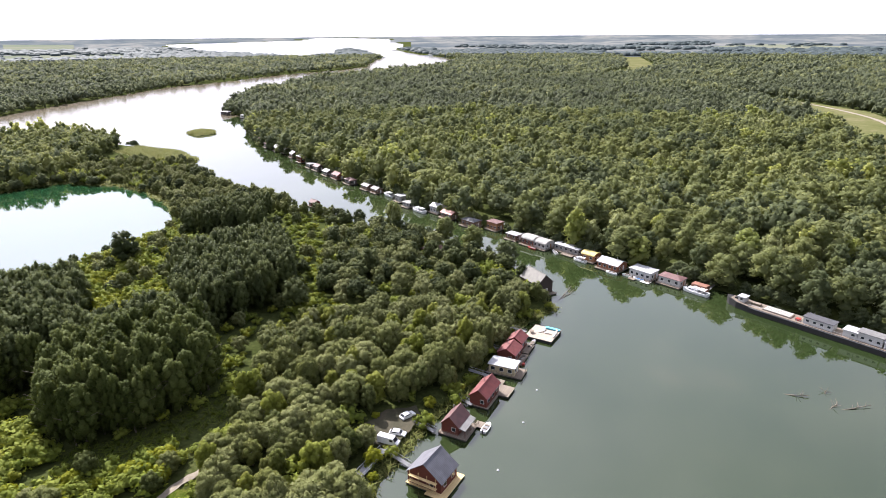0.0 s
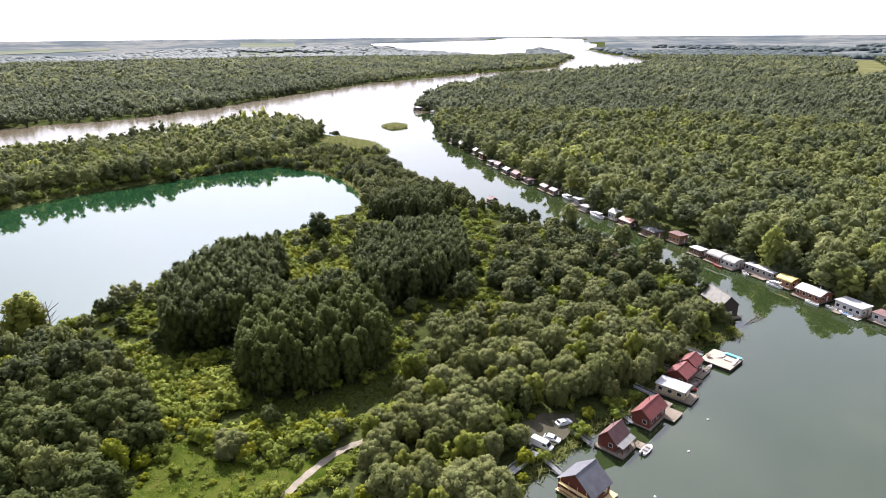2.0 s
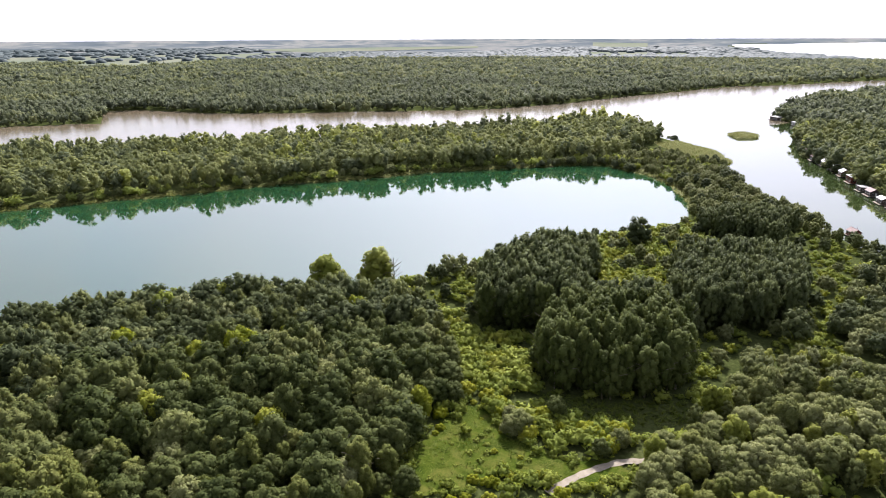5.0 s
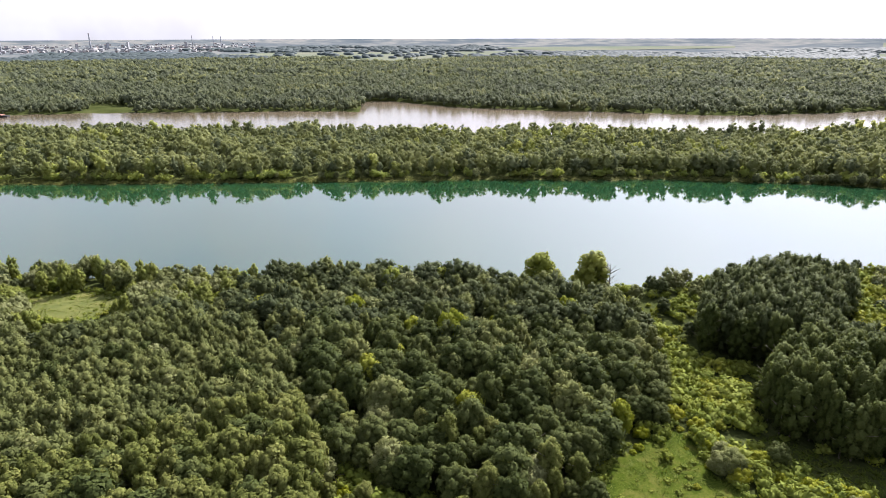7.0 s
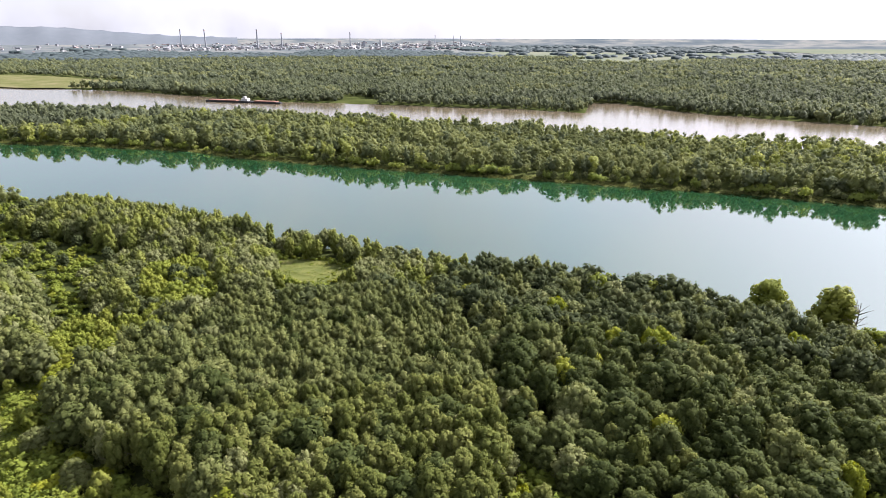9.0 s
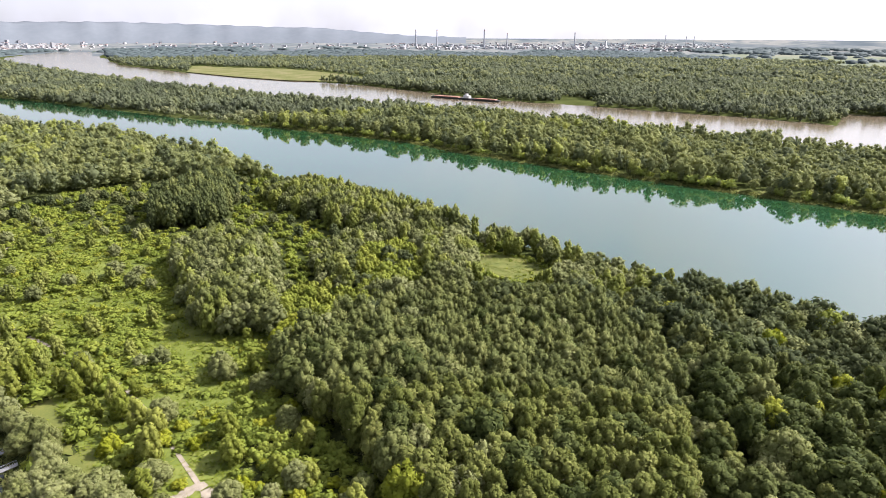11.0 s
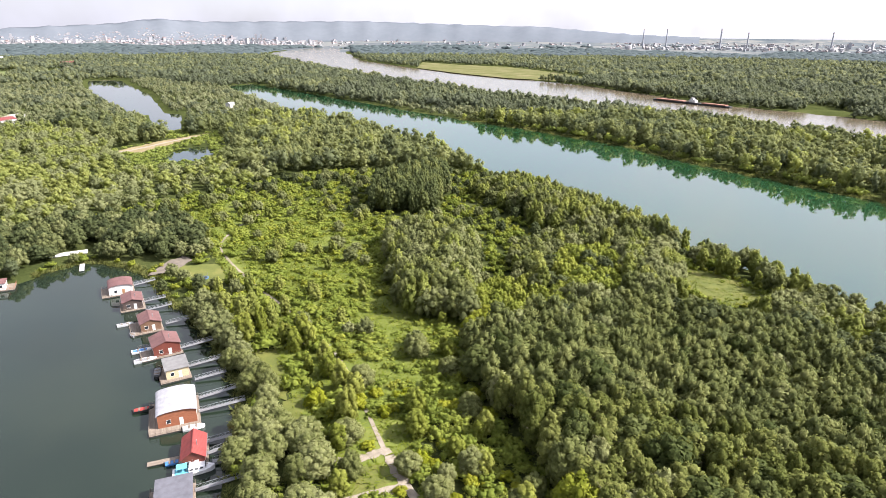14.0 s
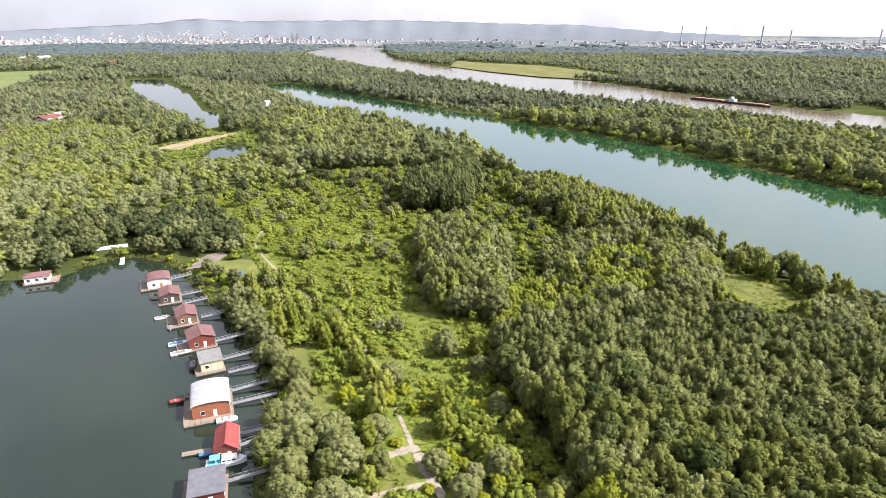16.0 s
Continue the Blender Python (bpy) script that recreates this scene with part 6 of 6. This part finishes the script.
for pth, wd in zip(PATHS, ((1.9, 1.74), (2.6, 1.75), (1.1, 1.76), (2.2, 1.77))):
    ribbon("path", pth, wd[0], wd[1], M_DIRT, "pale gravel track through the scrub")
ribbon("path", [(-205, -505), (-245, -508), (-285, -522), (-330, -532)], 4, 1.80, M_DIRT, "pale sandy track by a pond")
ribbon("dyke_road", [(396, 500), (440, 600), (474, 690), (484, 800), (474, 880), (456, 975)], 5, 1.80, M_DIRT, "pale road along the flood dyke")

rg = np.random.default_rng(3)
REED_LEAF = leaf_mat("reed_leaves", [(0.080, 0.096, 0.024), (0.125, 0.138, 0.040), (0.185, 0.180, 0.070)], single=False)


def tuft(seed, n=12):
    r = np.random.default_rng(seed)
    p = r.normal(size=(n, 2)) * 0.45
    lean = r.normal(size=(n, 2)) * 0.75
    a = r.uniform(0, 6.28, n)
    dx, dy = np.cos(a) * 0.16, np.sin(a) * 0.16
    hgt = r.uniform(0.6, 1.1, n)
    v = np.stack([np.stack([p[:, 0] - dx, p[:, 1] - dy, 0 * dx], 1), np.stack([p[:, 0] + dx, p[:, 1] + dy, 0 * dx], 1), np.stack([p[:, 0] + lean[:, 0], p[:, 1] + lean[:, 1], hgt], 1)], 1)
    down = np.cross(v[:, 1] - v[:, 0], v[:, 2] - v[:, 0])[:, 2] < 0
    v[down] = v[down][:, [1, 0, 2]]
    return v.reshape(-1, 3), np.arange(3 * n).reshape(-1, 3), np.tile([0.0, 0.0, 1.0], (3 * n, 1))


TUFTS = [tuft(i) for i in range(5)]


def blades(name, x, y, wide, tall, mat, label, seed):
    r = np.random.default_rng(seed)
    n = len(x)
    mass(name, TUFTS, x, y, np.maximum(height(x, y), 0.0), wide * r.uniform(0.7, 1.3, n), tall * r.uniform(0.6, 1.3, n), mat, label, seed, "reeds" if "reed" in name else "grass")


x, y = jitter(-290, -180, 465, 560, 1.7, 41)
ok = inside(REED, x, y)
blades("reed_bed", x[ok], y[ok], 1.7, 1.9, REED_LEAF, "low green-brown reed bed at the channel's mouth", 1)
x, y = jitter(-265, -220, 600, 655, 1.8, 42)
ok = inside(ISLET, x, y)
blades("reed_islet", x[ok], y[ok], 1.7, 1.8, REED_LEAF, "round reed islet in the channel", 2)
x, y = jitter(-620, -130, -420, 420, 2.2, 43)
d = shore(x, y)
ok = (d > -1.0) & (d < 6.0) & (edge(LAKE[:17], x, y, False) < 12)
blades("reed_fringe", x[ok], y[ok], 1.8, 1.3, REED_LEAF, "reeds along the lake's far shore", 3)
x, y = jitter(-130, 50, -290, 240, 1.5, 44)
d = shore(x, y)
ok = (d > -0.3) & (d < 2.6) & inside(PENINSULA, x, y) & (np.hypot(x, y) > 85)
blades("reed_fringe", x[ok], y[ok], 1.2, 1.3, REED_LEAF, "reeds and grass along the harbour bank", 4)
GRASS_LEAF = leaf_mat("grass_leaves", [(0.046, 0.068, 0.008), (0.072, 0.094, 0.012), (0.106, 0.116, 0.026)], single=False)
HERB_LEAF = leaf_mat("herb_leaves", [(0.070, 0.100, 0.010), (0.110, 0.140, 0.016), (0.155, 0.168, 0.034)], single=False)
for poly, sd in ((MEADOW, 45), (SHADE, 46), (SCRUB, 47), (GLADE, 48)):
    q = np.asarray(poly, float)
    x, y = jitter(q[:, 0].min(), q[:, 0].max(), q[:, 1].min(), q[:, 1].max(), 1.9 if sd < 47 else 2.6, sd)
    ok = inside(poly, x, y)
    for p in PATHS:
        ok &= edge(p, x, y, False) > 1.8
    blades("grass", x[ok], y[ok], 1.2 if sd < 47 else 2.0, 0.7 if sd < 47 else 1.0, HERB_LEAF if sd == 47 else GRASS_LEAF, "long rough grass", sd)

# ---- the river's traffic ----
cv = thing("barge_convoy", -930.0, -267.0, 0, 72.0, "long dark push-tow barge convoy with a white pusher on the river", "barge")
for x0, x1 in ((-62, -4), (14, 62)):
    part("barge_hull", loft([[(px, -w, 2.2), (px, -w * 0.9, -0.4), (px, w * 0.9, -0.4), (px, w, 2.2)] for px, w in ((x0, 3.0), (x0 + 4, 5.4), (x1 - 4, 5.4), (x1, 3.0))]), M_HULL, cv)
    part("cargo_cover", boxes((x0 + 6, x1 - 6, -4.2, 4.2, 2.2, 3.4)), ROOF["rust"], cv, "", 0.2)
part("pusher_hull", loft([[(px, -w, 2.4), (px, -w * 0.9, -0.4), (px, w * 0.9, -0.4), (px, w, 2.4)] for px, w in ((-3.5, 4.0), (0, 5.0), (10, 5.0), (13, 3.5))]), M_HULL, cv)
part("pusher_cabin", boxes((-1, 9, -3.6, 3.6, 2.404, 6.0)), WALL["white"], cv, "white pusher superstructure", 0.1)
part("wheelhouse", boxes((1, 5, -2.2, 2.2, 6.004, 8.6)), WALL["white"], cv, "white wheelhouse", 0.1)

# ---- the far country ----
# the fields' colours carry painted blue-grey distance haze
M_FAR = rough_mat("far_hazed_fields", [(0.066, 0.080, 0.090), (0.078, 0.093, 0.102), (0.105, 0.117, 0.120), (0.165, 0.166, 0.155), (0.082, 0.098, 0.106)], 0.95, 0.0022, 0.012, 0.0, spread=(0.34, 0.66), gloss=0.0)
fa = np.concatenate([np.arange(-41, 172, 1.5), np.arange(174, 319, 6.0)])
fx, fy, fq = polar(fa, np.concatenate([NEAR_R * 1.09 ** np.arange(0, 20), [MAX_R + 400]]))
fz = np.where(shore(fx, fy) > 0, 2.2, -4.0)
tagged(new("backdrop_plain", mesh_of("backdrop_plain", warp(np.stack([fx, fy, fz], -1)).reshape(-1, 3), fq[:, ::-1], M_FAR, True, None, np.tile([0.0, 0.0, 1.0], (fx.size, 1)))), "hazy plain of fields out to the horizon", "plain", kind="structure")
FIELDS_FAR = [[(-3222, 39), (-3520, 468), (-3159, 1818), (-2669, 1510), (-2061, 653), (-2200, 450)], [(-4306, 2033), (-3765, 3910), (-3246, 3374), (-3128, 1933)],
              [(-1545, 2254), (-1248, 2586), (-1517, 3093), (-2034, 2979)], [(-2762, 4057), (-2227, 3923), (-3407, 6020), (-4304, 6342)], [(1600, 2900), (2300, 3300), (2100, 4200), (1300, 3500)]]
M_FARM = rough_mat("far_ripe_fields", [(0.105, 0.128, 0.092), (0.135, 0.148, 0.108), (0.170, 0.168, 0.130)], 0.95, 0.004, 0.05, 0.0, gloss=0.0)
for i, poly in enumerate(FIELDS_FAR):
    q = np.asarray(poly, float)
    az, rad = np.degrees(np.arctan2(-q[:, 0], q[:, 1])), np.hypot(q[:, 0], q[:, 1])
    a, r = np.arange(az.min(), az.max(), 0.25), np.arange(rad.min(), rad.max(), 25.0)
    px, py, pq = polar(a, r)
    pq = pq[: (len(a) - 1) * (len(r) - 1)]
    pq = pq[inside(poly, px.ravel()[pq].mean(1), py.ravel()[pq].mean(1))]
    tagged(new("field", mesh_of("field", warp(np.stack([px, py, 0 * px + 4.0], -1)).reshape(-1, 3), pq[:, ::-1], M_FARM, False)), "pale ripening farm field on the far plain", "field", kind="structure")
# distance haze is mixed into these blue-green leaf colours
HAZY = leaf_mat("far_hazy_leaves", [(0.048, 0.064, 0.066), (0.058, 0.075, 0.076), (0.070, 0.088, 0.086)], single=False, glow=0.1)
nrm = np.random.default_rng(8)
bv, bf = ICO1
BELT = []
for i in range(4):
    k = nrm.uniform(0.75, 1.2, (len(bv), 1))
    up = bv + [0, 0, 0.7]
    BELT.append((bv * k * [0.5, 0.5, 0.55] + [0, 0, 0.4], bf[bv[bf][:, :, 2].mean(1) > -0.5], up / np.linalg.norm(up, axis=1)[:, None]))
ang = np.radians(nrm.uniform(-41, 172, 34000))
rr = 2550 * (11000 / 2550) ** (nrm.random(34000) ** 1.4)
x, y = -np.sin(ang) * rr, np.cos(ang) * rr
keep = (shore(x, y) > 30) & ((wave2(x, y, 0.0016, 2) + 0.5 * wave2(x, y, 0.005, 3) > -0.95 + (rr - 2500) / 1500) | ((rr < 3000) & (np.degrees(ang) > 20) & (wave2(x, y, 0.0022, 6) > -0.5)))
for poly in FIELDS_FAR:
    keep &= ~inside(poly, x, y) | (nrm.random(len(x)) < 0.06)
x, y, rr = x[keep], y[keep], rr[keep]
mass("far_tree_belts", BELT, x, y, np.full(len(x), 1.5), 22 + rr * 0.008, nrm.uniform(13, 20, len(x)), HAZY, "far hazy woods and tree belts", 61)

# the hills' blue-grey is aerial haze put into the base colour
M_HILL = rough_mat("far_hazed_hills", [(0.105, 0.120, 0.136), (0.117, 0.131, 0.147), (0.130, 0.144, 0.160)], 0.95, 0.004, 0.03, 0.0, gloss=0.0)
HILLS = [(172, -0.25), (164.5, -0.16), (162.4, -0.04), (157, 0.27), (154.3, 0.41), (151.3, 0.82), (147.4, 0.63), (143.2, 0.70), (134.6, 0.79), (127.2, 0.62), (122, 0.48), (119, 0.46), (115.2, 0.15), (111, -0.15), (106, -0.3)]
ha = np.arange(106, 172.1, 0.5)
he = np.interp(ha, [a for a, _ in HILLS][::-1], [e for _, e in HILLS][::-1]) + 0.03 * np.sin(ha * 3.1) + 0.02 * np.sin(ha * 7.7)
hv, hq = [], []
for j, (r, k) in enumerate(((4420, 0.0), (4560, 0.55), (4700, 0.9), (4790, 1.0), (4830, 0.2))):
    base = EYE.z - 4420 * math.tan(radians(0.85))
    top = EYE.z + r * np.tan(np.radians(he))
    z = base + (top - base) * k * (1 + (0.08 * np.sin(ha * 2.3 + j) if 0 < j < 3 else 0))
    hv.append(np.stack([-np.sin(np.radians(ha)) * r, np.cos(np.radians(ha)) * r, z], 1))
n = len(ha)
hq = np.concatenate([np.stack([j * n + np.arange(n - 1), j * n + np.arange(1, n), (j + 1) * n + np.arange(1, n), (j + 1) * n + np.arange(n - 1)], 1) for j in range(4)])
tagged(new("backdrop_hills", mesh_of("backdrop_hills", np.concatenate(hv), hq, M_HILL, True)), "low hills on the horizon in painted blue haze", "hills", kind="structure")



def hill_spot(az, el):
    """The place on the hills' near slope that is seen at this height over the eye's level."""
    crest = float(np.interp(az, [a for a, _ in HILLS][::-1], [e for _, e in HILLS][::-1]))
    base = EYE.z - 4420 * math.tan(radians(0.85))
    for q in range(4424, 4700, 4):
        k = float(np.interp(q, (4420, 4560, 4700), (0.0, 0.52, 0.84)))
        z = base + (EYE.z + q * math.tan(radians(crest)) - base) * k
        if z >= EYE.z + q * math.tan(radians(el)):
            break
    return -math.sin(radians(az)) * q, math.cos(radians(az)) * q, z - 4.0


M_PALEW = plain_mat("far_pale_render", (0.26, 0.26, 0.27), 0.8, by_object=0.4)
M_PALER = plain_mat("far_red_roofs", (0.34, 0.21, 0.19), 0.8)
M_CONC = plain_mat("far_concrete", (0.26, 0.27, 0.29), 0.8)


def at(az, r, el):
    """A place on the far plain, seen at this height over the eye's level; above the plain, r metres off on the slope."""
    if el < -0.5:
        q = 92.8 / math.tan(radians(-el))
        r = NEAR_R + SPAN * (1 - math.exp(-(q - NEAR_R) / SPAN)) if q > NEAR_R else q
    return -math.sin(radians(az)) * r, math.cos(radians(az)) * r, EYE.z + r * math.tan(radians(el))


for az, top, bot, w in [(110.4, 0.2, -1.15, 5), (108.55, 0.2, -1.15, 5), (104.4, 0.15, -1.25, 6), (102.4, 0.0, -1.1, 5), (96.6, 0.1, -1.0, 5), (89.18, -0.08, -0.95, 3), (87.55, -0.15, -0.95, 3), (86.95, -0.15, -0.95, 3)]:
    x, y, z = at(az, 4300, bot)
    e = thing("factory_chimney", x, y, z - 4, 0, "tall slender concrete factory chimney on the horizon", "chimney", "chimneys of the refinery")
    hgt = 4300 * (math.tan(radians(top)) - math.tan(radians(bot))) + 4
    bm = loft([[(math.cos(i * 0.785) * r, math.sin(i * 0.785) * r, z2) for i in range(8)] for r, z2 in ((w, 0), (w * 0.75, hgt * 0.5), (w * 0.6, hgt))])
    part("shaft", bm, M_CONC, e)
    bm = loft([[(math.cos(i * 0.785) * r, math.sin(i * 0.785) * r, z2) for i in range(8)] for r, z2 in ((w * 0.72, hgt * 0.93), (w * 0.72, hgt * 0.96))])
    part("collar", bm, M_PALER, e)
rgc = random.Random(12)


def tank(az, r, el, rad, hgt):
    x, y, z = at(az, r, el)
    e = thing("storage_tank", x, y, z - 3, 0, "pale round storage tank of the refinery", "tank", "tanks of the refinery")
    bm = bmesh.new()
    rod(bm, (0, 0, 0), (0, 0, hgt + 3), rad, 14)
    part("shell", bm, M_PALEW, e)
    bm = loft([[(math.cos(i * 0.4488) * q, math.sin(i * 0.4488) * q, z2) for i in range(14)] for q, z2 in ((rad * 1.02, hgt + 3), (rad * 0.4, hgt + 5))])
    part("lid", bm, M_PALEW, e)


for i in range(28):
    tank(rgc.uniform(101, 112.5) if i < 20 else rgc.uniform(92, 101), rgc.uniform(4180, 4330), rgc.uniform(-1.28, -1.16), rgc.uniform(9, 16), rgc.uniform(8, 13))


def block(name, az, r, el, w, d, hgt, mat, label, cat, rot, floors=0):
    x, y, z = at(az, r, el) if el < -0.72 or name != "city_block" else hill_spot(az, el)
    e = thing(name, x, y, z - 4, rot, label, cat, cat + "s on the horizon")
    part("wall", boxes((-w / 2, w / 2, -d / 2, d / 2, 0, hgt + 4)), mat, e)
    part("roof", boxes((-w / 2 - 0.5, w / 2 + 0.5, -d / 2 - 0.5, d / 2 + 0.5, hgt + 4.01, hgt + 5)), M_PALER if rgc.random() < 0.35 else M_CONC, e)
    for f in range(floors):
        zz = 5 + (hgt - 2) * f / floors
        part("window_band", boxes((-w / 2 - 0.15, w / 2 + 0.15, -d / 2 - 0.15, d / 2 + 0.15, zz, zz + 1.3)), M_GLASS, e)


for i in range(42):
    az = rgc.uniform(86, 112)
    tall = rgc.random() < 0.25
    block("refinery_unit", az, rgc.uniform(4250, 4380), rgc.uniform(-1.2, -0.95), rgc.uniform(6, 12) if tall else rgc.uniform(14, 40), rgc.uniform(8, 18), rgc.uniform(16, 34) if tall else rgc.uniform(6, 14), M_PALEW if rgc.random() < 0.6 else M_CONC, "pale boxy refinery building on the horizon", "building", rgc.uniform(0, 90))
for i in range(140):
    az = rgc.uniform(139, 171)
    el = -1.15 + 0.55 * rgc.random() ** 1.5
    hgt = rgc.uniform(7, 17) if rgc.random() < 0.85 else rgc.uniform(20, 32)
    block("city_block", az, 4300 + 330 * (el + 1.12) / 0.95, el, rgc.uniform(12, 46), rgc.uniform(10, 16), hgt * (1 - 0.5 * (el + 1.12)), M_PALEW, "pale apartment block of the distant city", "apartment block", az + 90 + rgc.uniform(-25, 25), 0)
for az, hh in ((143.5, 50), (143.05, 50), (161.0, 46), (160.9, 32)):
    block("tower", az, 4320, -1.0, 11, 11, hh, M_PALEW, "pale tower block of the distant city", "tower block", az, 8)
for i in range(60):
    block("far_house", rgc.uniform(113, 139), rgc.uniform(4250, 4400), rgc.uniform(-1.2, -0.7), rgc.uniform(10, 34), 10, rgc.uniform(5, 11), M_PALEW, "pale low building on the horizon", "far building", rgc.uniform(0, 90))
for (bx, by), w, d, hh, col in [((-748, -1818), 46, 22, 9, "red"), ((-690, -2150), 40, 18, 14, "white"), ((-640, -2180), 30, 16, 12, "white"), ((-620, -2080), 44, 16, 7, "red"), ((-232, -742), 22, 11, 6, "red"), ((-250, -772), 26, 10, 5, "pale"), ((-176, -671), 18, 10, 5, "brown"), ((-470, -700), 9, 7, 6, "white")]:
    e = thing("house", bx, by, 1.4, 20, "far building with a %s roof among trees" % col, "house", "buildings among the trees")
    part("wall", boxes((-w / 2, w / 2, -d / 2, d / 2, -0.5, hh)), WALL["white"], e)
    part("roof", prism(bmesh.new(), [(-d / 2 - 0.5, hh + 0.01), (d / 2 + 0.5, hh + 0.01), (0, hh + d * 0.22)], -w / 2 - 0.5, w / 2 + 0.5), ROOF[col], e)
    for i in range(int(w / 4)):
        for s in ("y+", "y-"):
            window(e, -w / 2 + 2 + i * 4, d / 2 if s == "y+" else -d / 2, hh * 0.35, 1.6, 1.8, s)

# ---- the city's smaller buildings and the refinery's plant, too many to count ----
m_town, tt, tout = base_mat("far_town_walls")
tat = tt.nodes.new("ShaderNodeAttribute")
tat.attribute_name = "tint"
trm = ramp(tt, [(0.0, (0.23, 0.175, 0.165)), (0.18, (0.24, 0.21, 0.20)), (0.45, (0.245, 0.24, 0.24)), (0.8, (0.28, 0.28, 0.28)), (1.0, (0.20, 0.21, 0.22))])
tt.links.new(tat.outputs["Fac"], trm.inputs["Fac"])
tpb = node(tt, "ShaderNodeBsdfPrincipled", Roughness=0.8)
tt.links.new(trm.outputs["Color"], tpb.inputs["Base Color"])
tt.links.new(tpb.outputs[0], tout.inputs["Surface"])
CUBE = np.array([(sx, sy, sz) for sz in (0, 1) for sx, sy in ((-0.5, -0.5), (0.5, -0.5), (0.5, 0.5), (-0.5, 0.5))] + [(-0.5, 0, 1.35), (0.5, 0, 1.35)])
CUBE_F = np.array([(0, 1, 5), (0, 5, 4), (2, 3, 7), (2, 7, 6), (1, 2, 6), (1, 6, 5), (3, 0, 4), (3, 4, 7), (4, 5, 9), (4, 9, 8), (6, 7, 8), (6, 8, 9), (5, 6, 9), (7, 4, 8)])


def town(name, label, category, n, az0, az1, climb, seed, wide, tall):
    """Many small buildings strewn over a sector of the far plain; climb lifts some of them up the slope behind."""
    r = np.random.default_rng(seed)
    V, F, T = [], [], []
    for i in range(n):
        az = r.uniform(az0, az1)
        u = r.random() ** 1.2
        el = -1.35 + climb(az) * u
        if el < -0.72:
            x, y, z = at(az, 4290, el)
        else:
            x, y, z = hill_spot(az, el)
        a = radians(az + 90 + r.uniform(-30, 30))
        v = CUBE * [r.uniform(*wide), r.uniform(9, 16), r.uniform(*tall) * (1 - 0.35 * u)]
        V.append(np.stack([v[:, 0] * math.cos(a) - v[:, 1] * math.sin(a) + x, v[:, 0] * math.sin(a) + v[:, 1] * math.cos(a) + y, v[:, 2] + z - 3], 1))
        F.append(CUBE_F + i * len(CUBE))
        T.append(np.full(len(CUBE), r.random()))
    tagged(new(name, mesh_of(name, np.concatenate(V), np.concatenate(F), m_town, False, np.concatenate(T))), label, category, kind="stuff")


town("distant_city", "hazy pale and red-roofed city climbing a far slope", "city", 2600, 138, 172, lambda az: 0.55 + 0.95 * max(0.0, 1 - abs(az - 152.5) / 12), 5, (9, 34), (4, 9))
town("distant_industry", "white tanks, sheds and plant of a far refinery", "industry", 560, 84, 113, lambda az: 0.62, 6, (6, 30), (4, 12))
town("distant_village", "scattered pale low buildings on the far plain", "village", 70, 113, 139, lambda az: 0.6, 7, (8, 36), (5, 9))
